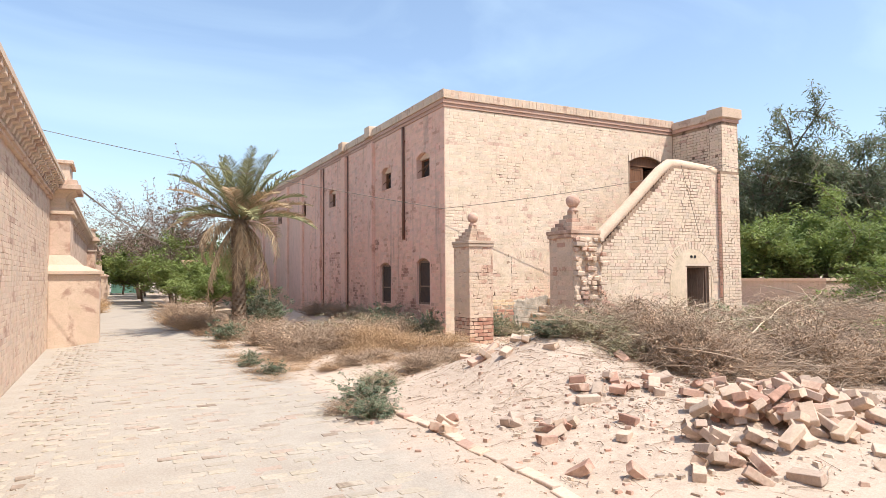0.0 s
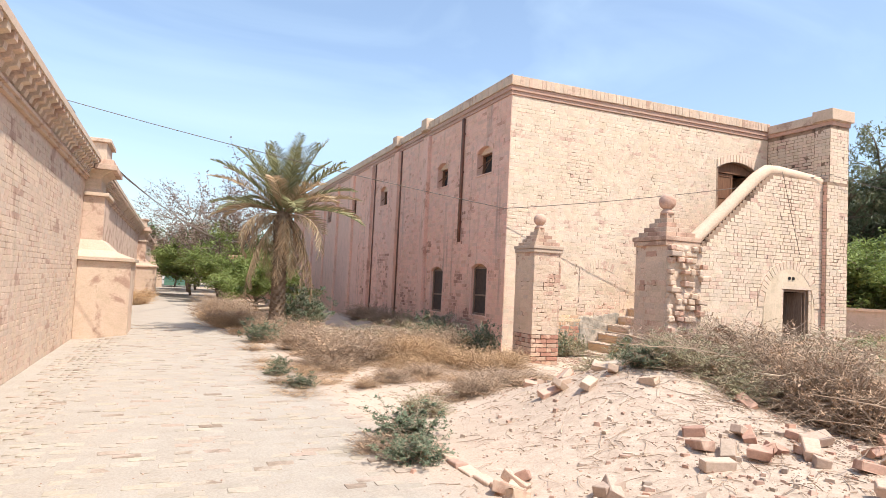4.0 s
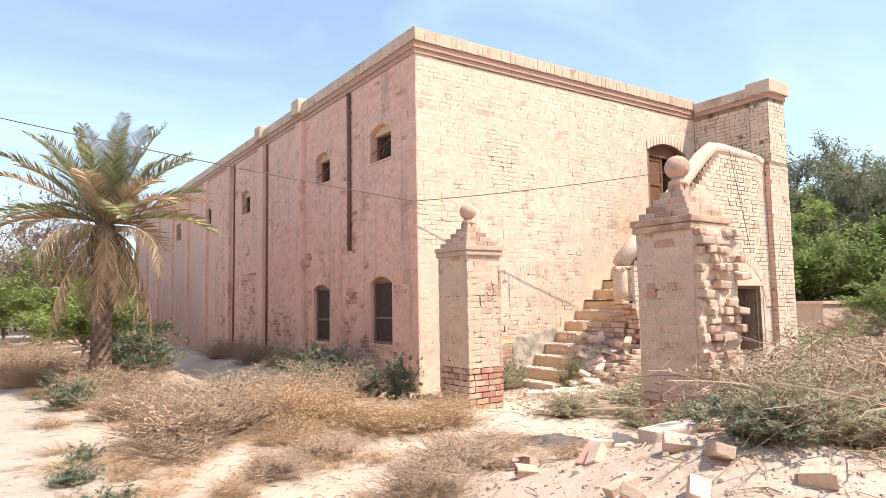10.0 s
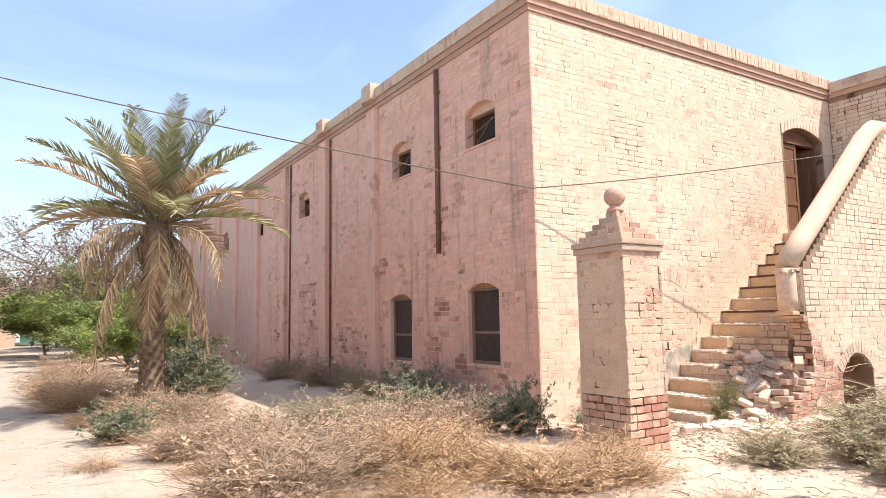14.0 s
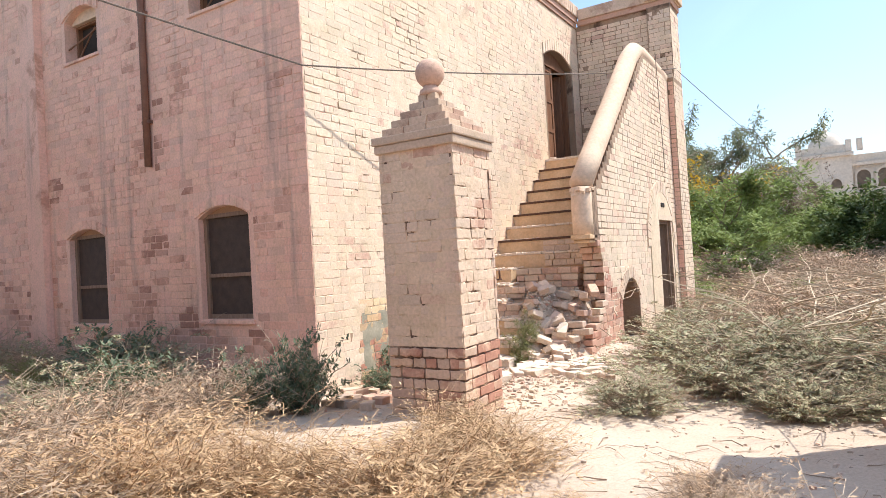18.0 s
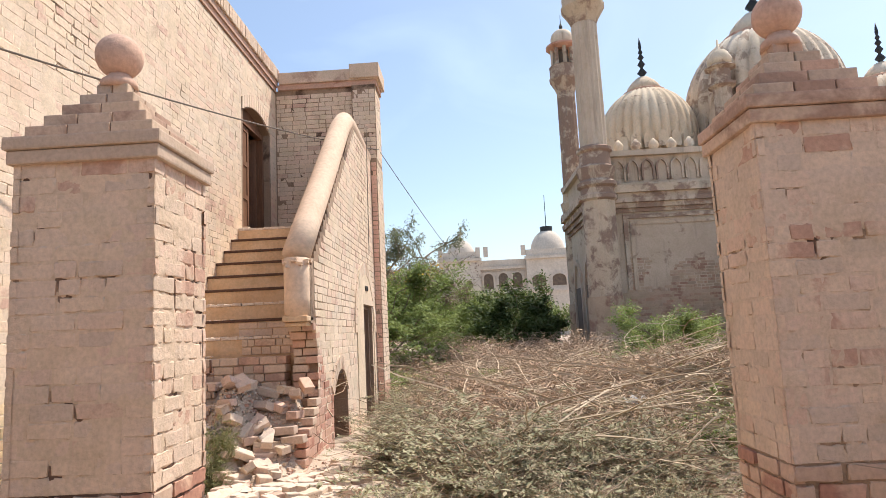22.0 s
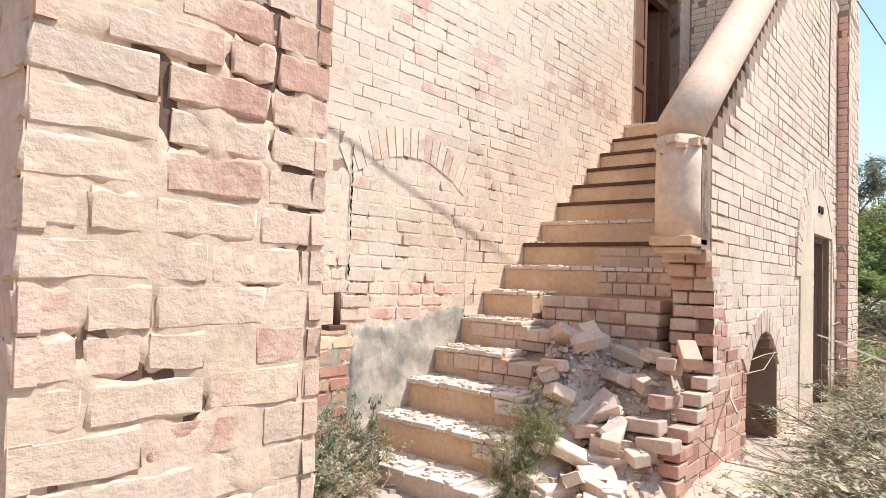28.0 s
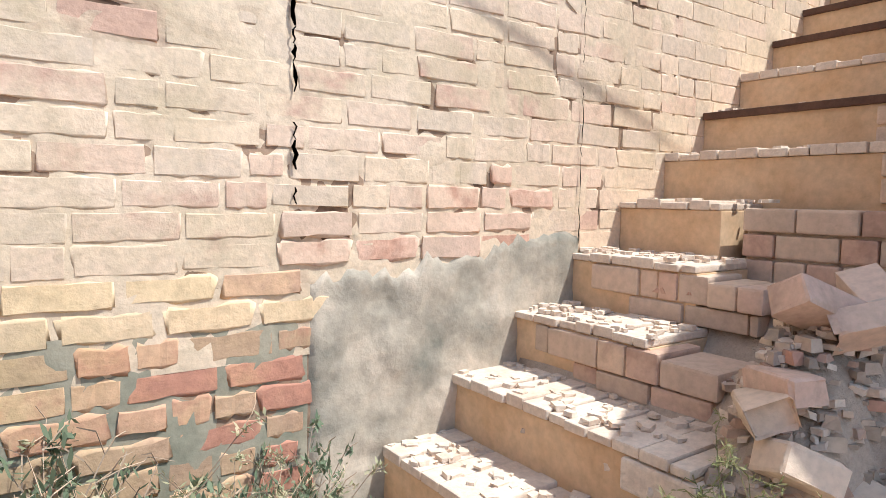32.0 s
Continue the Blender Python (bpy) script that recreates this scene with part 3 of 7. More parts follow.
# ---- the brick building ----
BX1, BY1 = 8.05, 28.0
WEST_HOLES = [(0.86, 1.68, 4.3, 4.98, 0.13), (3.52, 4.28, 4.3, 4.98, 0.13), (8.95, 9.75, 4.3, 4.98, 0.13),
              (13.1, 13.9, 4.3, 4.98, 0.13), (17.6, 18.4, 4.3, 4.98, 0.13), (22.0, 22.8, 4.3, 4.98, 0.13),
              (0.88, 1.7, 0.88, 2.12, 0.12), (3.55, 4.4, 0.82, 2.06, 0.12)]
DOOR_UP = (6.22, 7.55, 3.12, 5.2, 0.2)


def build_building():
    west = part("wall_west", wall_mesh(bmesh.new(), (0.0, BY1), -0.5, 6.1, 0.45, WEST_HOLES, "y", 0.0), M_WEST)
    tagged(west, "faded pink lime-washed brick wall with pilasters, tinted brighter for bounced light", "wall", kind="structure")
    south = part("wall_south", wall_mesh(bmesh.new(), (0.45, BX1), -0.5, 6.1, 0.45, [DOOR_UP], "x", 0.0), M_MORTAR)
    tagged(south, "sunlit cream lime-washed brick wall, cracked and stained", "wall", kind="structure")
    # corner strip closes the south end of the west wall flush with the south face
    rest = part("wall_north", boxes((0.45, BX1, BY1 - 0.45, BY1, -0.5, 6.1), (BX1 - 0.45, BX1, 0.45, BY1 - 0.45, -0.5, 6.1)), M_WEST)
    tagged(rest, "plain rear brick walls of the building", "wall", kind="structure")
    # Floor and ceiling are coloured near-black to paint the interior's shade.
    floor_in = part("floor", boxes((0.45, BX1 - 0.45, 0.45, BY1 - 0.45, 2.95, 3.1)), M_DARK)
    tagged(floor_in, "upper floor inside the building, coloured near-black as shade", "floor", kind="structure")
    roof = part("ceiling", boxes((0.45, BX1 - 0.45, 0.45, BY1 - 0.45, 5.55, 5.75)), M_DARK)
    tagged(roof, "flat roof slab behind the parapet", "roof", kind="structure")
    # Lining and partition are added; their near-black colour is painted shade.
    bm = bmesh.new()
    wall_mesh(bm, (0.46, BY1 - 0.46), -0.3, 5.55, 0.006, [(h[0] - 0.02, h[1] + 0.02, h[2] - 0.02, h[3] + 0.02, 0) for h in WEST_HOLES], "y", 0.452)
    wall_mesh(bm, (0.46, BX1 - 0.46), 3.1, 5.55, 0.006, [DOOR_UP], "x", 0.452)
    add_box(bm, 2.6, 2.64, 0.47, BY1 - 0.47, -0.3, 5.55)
    tagged(part("wall_shade_lining", bm, M_DARK), "added inner lining walls coloured near-black as the interior's shade", "wall", kind="structure")
    # parapet coping, the moulding under it
    bm = bmesh.new()
    for a, b, c, d in ((-0.085, BX1 - 0.08, -0.085, 0.36), (-0.085, 0.36, 0.37, BY1 + 0.1)):
        add_box(bm, a, b, c, d, 6.15, 6.37)
    coping = part("trim", bm, M_COPING)
    tagged(coping, "weathered brick parapet coping along the roof edge", "parapet", kind="structure")
    bm = boxes((-0.055, BX1 - 0.08, -0.055, -0.002, 6.04, 6.145), (-0.055, -0.002, -0.002, BY1, 6.04, 6.145),
               (-0.028, BX1 - 0.08, -0.028, -0.001, 5.95, 6.038), (-0.028, -0.001, -0.001, BY1, 5.95, 6.038))
    tagged(part("trim", bm, M_RED), "red brick moulding under the coping", "cornice", kind="structure")
    # bricks of the coping on edge
    rnd = random.Random(5)
    lay = [(0.06 + i * 0.115, 6.26, 0.105 + rnd.uniform(-0.01, 0.01), 0.21) for i in range(int(BX1 / 0.115))]
    brick_face("coping_south", lay, lambda u, v, d: (u - 0.085, -0.085 - d, v), M_COPING, coping, 0.02, 0.006, 0.006)
    lay = [(0.06 + i * 0.115, 6.26, 0.105 + rnd.uniform(-0.01, 0.01), 0.21) for i in range(110)]
    brick_face("coping_west", lay, lambda u, v, d: (-0.085 - d, 12.5 - u, v), M_COPING, coping, 0.02, 0.004, 0.004)
    # pilasters of the west wall
    for k, y in enumerate([5.08, 7.8, 10.85, 13.6, 16.3, 19.0, 21.8, 24.6, 27.4]):
        w = 0.2 if k < 2 else 0.17
        pil = part("pilaster", boxes((-0.1, -0.001, y - w, y + w, -0.3, 5.94)), M_WEST, west)
        if k < 2:
            part("pilaster_head", boxes((-0.2, 0.1, y - w - 0.02, y + w + 0.02, 6.12, 6.47), bevel=0.02), M_COPING, pil)
    return west, south, coping


WALL_W, WALL_S = build_building()[:2]


def build_windows():
    for k, (y0, y1, z0, z1, rise) in enumerate(WEST_HOLES):
        low = z0 < 2
        w = tagged(new("window_%d" % (k + 1)), "tall arched window with dusty wire screen" if low else
                   "small arched glassless upper window, dark inside", "window", kind="structure")
        # arched brick head, slightly proud
        bm = bmesh.new()
        n = 9
        for i in range(n):
            f0, f1 = i / n + 0.003, (i + 1) / n - 0.003
            pts = []
            for f in (f0, f1):
                yy = y0 - 0.05 + (y1 - y0 + 0.1) * f
                zb = z1 - rise * (2 * f - 1) ** 2 + 0.004
                pts.append((yy, zb))
            vs = [(-0.016, pts[0][0], pts[0][1]), (-0.016, pts[1][0], pts[1][1]), (-0.016, pts[1][0], pts[1][1] + 0.11),
                  (-0.016, pts[0][0], pts[0][1] + 0.11)]
            a = [bm.verts.new(v) for v in vs]
            b = [bm.verts.new((0.03, v[1], v[2])) for v in vs]
            bm.faces.new(a)
            for i2 in range(4):
                j2 = (i2 + 1) % 4
                bm.faces.new((a[i2], a[j2], b[j2], b[i2]))
        part("arch_head", bm, M_WEST_J, w)
        if low:
            part("window_frame", boxes((0.07, 0.13, y0, y0 + 0.05, z0, z1 - rise), (0.07, 0.13, y1 - 0.05, y1, z0, z1 - rise),
                                       (0.07, 0.13, y0 + 0.05, y1 - 0.05, z0, z0 + 0.05),
                                       (0.07, 0.13, y0, y1, z1 - rise + 0.002, z1 - rise + 0.045), (0.085, 0.12, y0 + 0.05, y0 + 0.075, z0 + 0.05, z1 - rise)), M_FRAME, w)
            part("tympanum", boxes((0.09, 0.16, y0, y1, z1 - rise + 0.047, z1 + 0.02)), M_TYMP, w, "ochre-brown filling under the arch")
            part("middle_rail", boxes((0.075, 0.125, y0 + 0.05, y1 - 0.05, z0 + 0.46, z0 + 0.5)), M_FRAME, w)
            part("wire_screen", boxes((0.1, 0.108, y0 + 0.05, y1 - 0.05, z0 + 0.05, z1 - rise)), M_SCREEN, w)
            part("window_sill", boxes((-0.03, 0.06, y0 - 0.04, y1 + 0.04, z0 - 0.05, z0 - 0.004), bevel=0.006), M_WEST, w)
        else:
            part("window_sill", boxes((-0.025, 0.2, y0 - 0.03, y1 + 0.03, z0 - 0.04, z0 - 0.002), bevel=0.008), M_WEST, w)
            part("window_frame", boxes((0.16, 0.22, y0, y0 + 0.05, z0, z1 - rise), (0.16, 0.22, y1 - 0.05, y1, z0, z1 - rise),
                                       (0.16, 0.22, y0 + 0.05, y1 - 0.05, z1 - rise - 0.05, z1 - rise), (0.16, 0.22, y0, y1, z1 - rise + 0.002, z1 - rise + 0.03)), M_WOOD, w)
            part("tympanum", boxes((0.1, 0.18, y0, y1, z1 - rise - 0.02, z1 + 0.02)), M_PLASTER, w, "tan plastered filling under the arch")
            # Added black sheet paints the shade of the empty window.
            part("shade_sheet", boxes((0.225, 0.235, y0, y1, z0, z1)), M_DARK, w)
            bm = bmesh.new()
            tube(bm, [(0.05, y1, z0 + 0.2), (0.08, (y0 + y1) / 2, z0 + 0.3), (0.06, y0, z0 + 0.38)], 0.012)
            tube(bm, [(0.1, y1 - 0.1, z0), (0.1, y0 + 0.2, z0 + 0.4)], 0.01)
            part("broken_lath", bm, M_WOOD, w)


build_windows()


def build_pipes():
    p = tagged(new("drainpipe"), "brown iron rainwater pipe fixed to the pink wall", "pipe")
    bm = bmesh.new()
    tube(bm, [(-0.045, 2.5, 2.69), (-0.045, 2.5, 4.4), (-0.045, 2.5, 5.93)], 0.042, n=10)
    part("pipe", bm, M_PIPE, p, smooth=True)
    for z in (3.2, 4.5, 5.5):
        part("bracket", boxes((-0.06, -0.001, 2.43, 2.57, z, z + 0.04), bevel=0.004), M_PIPE, p)
    for y in (7.45, 10.4):
        q = tagged(new("drainpipe"), "thin rusty drainpipe beside a pilaster", "pipe")
        bm = bmesh.new()
        tube(bm, [(-0.03, y, 0.1), (-0.03, y, 5.93)], 0.024, n=8)
        part("pipe", bm, M_PIPE, q, smooth=True)


build_pipes()


def shutter(name, x0, x1, z0, z1, m, parent, label):
    """A panelled door leaf of vertical stiles, rails and sunk panels, in the plane y = 0, thickness towards +y."""
    lf = part(name, boxes((x0, x0 + 0.07, 0, 0.04, z0, z1), (x1 - 0.07, x1, 0, 0.04, z0, z1)), m, parent, label)
    zs = [z0, z0 + (z1 - z0) * 0.3, z0 + (z1 - z0) * 0.62, z1]
    for i, z in enumerate(zs):
        part("rail", boxes((x0 + 0.07, x1 - 0.07, 0, 0.04, z - (0.08 if i == 3 else 0), z + (0 if i == 3 else 0.08))), m, lf)
    for a, b in zip(zs, zs[1:]):
        part("panel", boxes((x0 + 0.07, x1 - 0.07, 0.014, 0.028, a + 0.08, b)), m, lf)
    return lf


def build_upper_door():
    x0, x1, z0, z1, rise = DOOR_UP
    d = tagged(new("door_1"), "brown panelled double door standing half open", "door", kind="structure")
    part("door_frame", boxes((x0, x0 + 0.08, 0.1, 0.2, z0, z1 - rise - 0.02), (x1 - 0.08, x1, 0.1, 0.2, z0, z1 - rise - 0.02),
                             (x0 + 0.08, x1 - 0.08, 0.1, 0.2, z1 - rise - 0.1, z1 - rise - 0.02)), M_WOOD, d)
    part("arch_board", boxes((x0, x1, 0.14, 0.17, z1 - rise - 0.018, z1 - 0.001)), M_WOOD, d)
    shutter_l = shutter("door_leaf", x0 + 0.085, (x0 + x1) / 2 - 0.02, z0 + 0.02, z1 - rise - 0.11, M_WOOD, d, "closed panelled leaf")
    shutter_l.location = (0, 0.13, 0)
    lf = shutter("door_leaf", 0.0, 0.56, z0 + 0.02, z1 - rise - 0.11, M_WOOD, d, "leaf swung inwards")
    lf.location, lf.rotation_euler = (x1 - 0.09, 0.2, 0), (0, 0, radians(105))
    part("threshold", boxes((x0 - 0.05, x1 + 0.05, -0.1, 0.2, z0 - 0.07, z0), bevel=0.01), M_DUST, d)
    # arched brick head
    bm = bmesh.new()
    n = 13
    for i in range(n):
        f0, f1 = i / n + 0.006, (i + 1) / n - 0.006
        vs = []
        for f in (f0, f1):
            xx = x0 - 0.06 + (x1 - x0 + 0.12) * f
            vs.append((xx, z1 - rise * (2 * f - 1) ** 2 + 0.004))
        q = [(vs[0][0], vs[0][1]), (vs[1][0], vs[1][1]), (vs[1][0], vs[1][1] + 0.2), (vs[0][0], vs[0][1] + 0.2)]
        a = [bm.verts.new((x, -0.02, z)) for x, z in q]
        b = [bm.verts.new((x, 0.03, z)) for x, z in q]
        bm.faces.new(a)
        for i2 in range(4):
            j2 = (i2 + 1) % 4
            bm.faces.new((a[i2], a[j2], b[j2], b[i2]))
    part("arch_head", bm, M_SOUTH_J, d)


build_upper_door()

# ---- wing wall at the head of the stair ----
WX0, WX1, WY = 7.98, 8.58, -1.88


def build_wing():
    w = part("wall_wing", boxes((WX0, WX1 - 0.05, -1.76, -0.001, -0.3, 5.98)), M_MORTAR)
    tagged(w, "narrow cream brick wing wall beside the stair", "wall", kind="structure")
    part("pilaster", boxes((7.82, WX1, WY, -1.766, -0.3, 4.55), (7.9, WX1, WY, -1.45, 4.552, 5.98)), M_MORTAR, w)
    part("cornice", boxes((WX0 - 0.09, WX1 + 0.05, WY - 0.05, -0.09, 6.08, 6.3), bevel=0.012), M_COPING, w)
    part("moulding", boxes((WX0 - 0.05, WX1 + 0.03, WY - 0.025, -0.06, 5.98, 6.078)), M_RED, w)
    part("pilaster_head", boxes((WX0 - 0.13, WX1 + 0.09, WY - 0.09, WY + 0.46, 6.1, 6.38), bevel=0.015), M_COPING, w)
    rnd = random.Random(12)
    lay = course_layout(-1.44, -0.02, 2.9, 5.96, 0.25, 0.083, 0.008, rnd)
    brick_face("wing_west", lay, lambda u, v, d: (WX0 - d, u, v), M_SOUTH_J, w, 0.02, 0.004, 0.004, seed=3)
    lay = course_layout(WY + 0.005, -1.455, 4.56, 5.96, 0.21, 0.083, 0.008, rnd)
    brick_face("wing_end_west", lay, lambda u, v, d: (7.9 - d, u, v), M_SOUTH_J, w, 0.02, 0.004, 0.004, seed=5)
    lay = course_layout(7.825, WX1 - 0.005, 0.0, 4.55, 0.25, 0.083, 0.008, rnd)
    lay += course_layout(7.905, WX1 - 0.005, 4.56, 5.96, 0.25, 0.083, 0.008, rnd)
    face = lambda u, v, d: (u, WY - d, v)
    brick_face("wing_south", [q for q in lay if q[1] > 0.62], face, M_SOUTH_J, w, 0.02, 0.006, 0.005, seed=4)
    brick_face("wing_foot", [q for q in lay if q[1] <= 0.62], face, M_RED, w, 0.02, 0.01, 0.006, 0.009, seed=6)
    # West return takes the pinker wash: the strip's shade is put into its colour.
    lay = course_layout(WY + 0.004, -1.768, 0.0, 4.5, 0.25, 0.083, 0.008, rnd)
    brick_face("wing_return", lay, lambda u, v, d: (7.82 - d, u, v), M_WEST_J, w, 0.02, 0.004, 0.004, seed=7)
    return w


build_wing()

# ---- stair ----
RISE, GO, X_S8 = 0.2035, 0.2835, 3.99      # step 8's nosing stands at X_S8
SY0, SY1 = -1.5, -1.76                      # inner and outer face of the stair's outer wall
STEP_Z = lambda n: n * RISE
STEP_X = lambda n: X_S8 + (n - 8) * GO


def build_stair():
    st = thing("staircase", "ochre plastered brick staircase, its lower steps broken", "staircase", (4.0, -0.75, 0.1))
    rnd = random.Random(9)
    ends = {1: -1.06, 2: -1.0, 3: -0.95, 4: -0.6, 5: -0.56, 6: -0.46}

    def soldier(x, y0, y1, z0, z1, m, parent, wide=0.075):
        """Bricks side by side along y, their ends looking towards -x."""
        y = y0
        while y > y1 + 0.03:
            w = min(rnd.choice([wide, wide, 0.11, 0.225]) * rnd.uniform(0.92, 1.06), y - y1)
            part("brick", boxes((x - rnd.uniform(0.0, 0.018), x + 0.2, y - w + 0.005, y, z0, z1 - 0.005), bevel=0.009), m, parent)
            y -= w
    for n in range(1, 16):
        x0, z = STEP_X(n), STEP_Z(n)
        y_out = ends.get(n, SY0)
        x1 = STEP_X(n + 1) + 0.02 if n < 15 else WX0 - 0.062
        low = -0.1 if n < 8 else z - RISE - 0.3
        step = part("step", boxes((x0, x1, y_out, -0.004, low, z - 0.03), bevel=0.004), M_OCHRE if n > 1 else M_DUST, st)
        if n in (8, 10, 11, 12, 13, 14):
            part("nosing", boxes((x0 - 0.02, x0 + 0.03, y_out + 0.002, -0.006, z - 0.032, z + 0.001), bevel=0.006), M_NOSING, step, "rusty iron nosing")
            part("tread", boxes((x0 + 0.031, x1, y_out + 0.002, -0.006, z - 0.029, z)), M_DUST, step)
        else:
            y = -0.008
            while y > y_out + 0.03:
                w = min(rnd.uniform(0.07, 0.12), y - y_out)
                part("tread_brick", boxes((x0 - rnd.uniform(0.004, 0.02), x1, y - w + 0.004, y, z - 0.029, z + rnd.uniform(-0.006, 0.01)), bevel=0.006), M_DUST, step)
                y -= w
        if n in (2, 3):
            soldier(x0 - 0.004, y_out + 0.2, y_out - 0.06, z - 0.12, z - 0.03, M_DUST, step)
        if n in (4, 5):
            soldier(x0 - 0.006, -0.12, y_out - 0.05, z - 0.13, z - 0.03, M_CORE, step)
            soldier(x0 - 0.004, -0.3, y_out - 0.22, z - 0.2, z - 0.13, M_CORE, step, 0.22)
            soldier(x0 - 0.01, y_out - 0.05, y_out - 0.24, z - 0.13, z - 0.045, M_CORE, step, 0.11)
        if n == 6:
            part("mortar_bed", boxes((x0 + 0.075, x0 + 0.2, -1.38, -0.52, -0.05, z - 0.03)), M_DUST, step)
            for k in range(7):
                soldier(x0 + 0.05, -0.52, -1.42, z - 0.1 - 0.09 * k, z - 0.015 - 0.09 * k, M_CORE, step, 0.11 if k == 1 else 0.2)
        if n == 7:
            soldier(x0 - 0.006, -0.86, -1.49, z - 0.11, z - 0.03, M_CORE, step)
            soldier(x0 - 0.006, -0.86, -1.49, z - 0.2, z - 0.112, M_CORE, step, 0.11)
        if n == 8:
            soldier(x0 - 0.004, -0.72, -1.49, z - 0.11, z - 0.035, M_CORE, step)
            soldier(x0 - 0.004, -0.72, -1.49, z - 0.2, z - 0.112, M_CORE, step, 0.2)
    part("broken_core", boxes((STEP_X(7) + 0.06, 4.16, SY0, -0.6, -0.1, STEP_Z(6) - 0.02), (5.12, 6.3, SY0, -0.006, -0.1, STEP_Z(8) - 0.1),
                              (4.16, 5.12, -0.75, -0.006, -0.1, STEP_Z(8) - 0.1), (4.16, 5.12, SY0, -0.75, 1.15, STEP_Z(8) - 0.1)), M_RED, st)
    return st


build_stair()


def broken_left(z):
    """Where the broken end of the stair wall stands at a height."""
    return 2.8 + 0.68 * smooth01(0.1, 0.85, z) - 0.2 * smooth01(1.25, 1.5, z)


def build_stair_wall():
    """The sloping outer wall: brick below, a round plastered coping on top, a broken toothed end."""
    w = tagged(new("stair_wall"), "sloping brick stair parapet with rounded cream plaster coping and broken red end", "parapet", kind="structure")
    xa, za, xb, zb = 3.2, 2.15, 6.05, 4.62     # the coping's slope
    # wall body in steps of brick courses, with door and arched hole
    holes = [(6.54, 7.38, 0.08, 1.86, 0.0), (4.18, 5.08, 0.1, 0.95, 0.28)]
    bm = bmesh.new()
    rnd = random.Random(21)
    course = 0.0865
    k = 0
    z = -0.2
    while z < 4.62:
        z1 = z + course
        if z1 < 1.56:
            left = broken_left(z) + 0.05 + 0.04 * math.sin(k * 1.7)
        elif z1 < 2.2:
            left = 3.2
        else:
            left = xa + (z1 - za) * (xb - xa) / (zb - za)
        segs = [(left, WX0 - 0.062)]
        for h0, h1, g0, g1, rise in holes:
            zm = (z + z1) / 2
            if g0 < zm < g1:
                if rise and zm > g1 - rise:
                    f = math.sqrt(max(0.0, (g1 - zm) / rise))
                    c = (h0 + h1) / 2
                    a, b = c - f * (h1 - h0) / 2, c + f * (h1 - h0) / 2
                else:
                    a, b = h0, h1
                segs = [s for (p, q) in segs for s in ((p, min(q, a)), (max(p, b), q)) if s[1] - s[0] > 0.02]
        for a, b in segs:
            add_box(bm, a, b, SY1, SY0, z, z1)
        z, k = z1, k + 1
    body = part("wall_body", bm, M_MORTAR, w)
    hl = [(h[0], h[1], h[2] - 0.02, h[3]) for h in holes]
    lay = []
    for u, v, lu, lv in course_layout(2.85, WX0 - 0.07, -0.05, 4.6, 0.245, 0.0865, 0.009, random.Random(3), hl, 0.35):
        if v < 1.56:
            left = broken_left(v) + 0.05 + 0.04 * math.sin(int((v + 0.2) / 0.0865) * 1.7)
        elif v < 2.2:
            left = 3.36
        else:
            left = xa + 0.1 + (v - za + 0.1) * (xb - xa) / (zb - za)
        if u - lu / 2 < left:
            a = max(u - lu / 2, left)
            lu2 = u + lu / 2 - a
            if lu2 < 0.05:
                continue
            u, lu = a + lu2 / 2, lu2
        lay.append((u, v, lu, lv))
    red = [b for b in lay if b[1] < 1.45 - 0.62 * (b[0] - 3.2) + 0.14 * math.sin(b[0] * 9 + b[1] * 7) or (b[1] < 0.3 and b[0] > 6.3)]
    cream = [b for b in lay if b not in red]
    face = lambda u, v, d: (u, SY1 - d, v)
    brick_face("stair_wall_red", red, face, M_RED, body, 0.03, 0.01, 0.005, 0.008, pick=lambda u, v: True, seed=31)
    brick_face("stair_wall", cream, face, M_SOUTH_J, body, 0.03, 0.007, 0.0025, 0.0045, pick=lambda u, v: u < 4.2, material_piece=M_SOUTH, seed=32)
    mortar_skin("lime_mortar", 3.45, WX0 - 0.08, 0.0, 4.5, 0.022, face, body, M_SKIN, 0.007, 0.012, [(3.0, 9.0, 1.5, 5.0), *[(q[0] - 0.03, q[1] + 0.03, -1, q[3] + 0.05) for q in hl]])
    # toothed brick ends where the wall has broken away
    z, k = -0.02, 0
    while z < 1.5:
        left = broken_left(z)
        cuts = (SY1 - 0.008, SY1 + 0.125, SY0 + 0.012) if k % 2 else (SY1 - 0.008, SY1 + rnd.choice([0.1, 0.17, 0.25]), SY0 + 0.012)
        for y0, y1 in zip(cuts, cuts[1:]):
            if y1 - y0 < 0.04:
                continue
            ext = rnd.uniform(-0.05, 0.07)
            q = part("brick", boxes((left - ext, left + 0.16, y0, y1 - 0.007, z + 0.004, z + 0.08), bevel=0.011), M_CORE if rnd.random() < 0.55 else M_RED, body)
        z, k = z + 0.0865, k + 1
    # bricks slipped out of place on the broken end
    for x, y, z, tl, rz in ((3.16, -1.6, 0.82, 14, 8), (3.2, -1.7, 0.9, -24, 30), (3.05, -1.62, 0.63, 4, -6), (2.92, -1.55, 0.5, 3, 84), (2.85, -1.66, 0.42, 5, 80)):
        q = part("brick", boxes((-0.115, 0.115, -0.055, 0.055, -0.038, 0.038), bevel=0.011), M_CORE, body)
        q.matrix_basis = pose(x, y, z, 0, tl, rz)
    # round coping
    bm = bmesh.new()
    yc = (SY0 + SY1) / 2
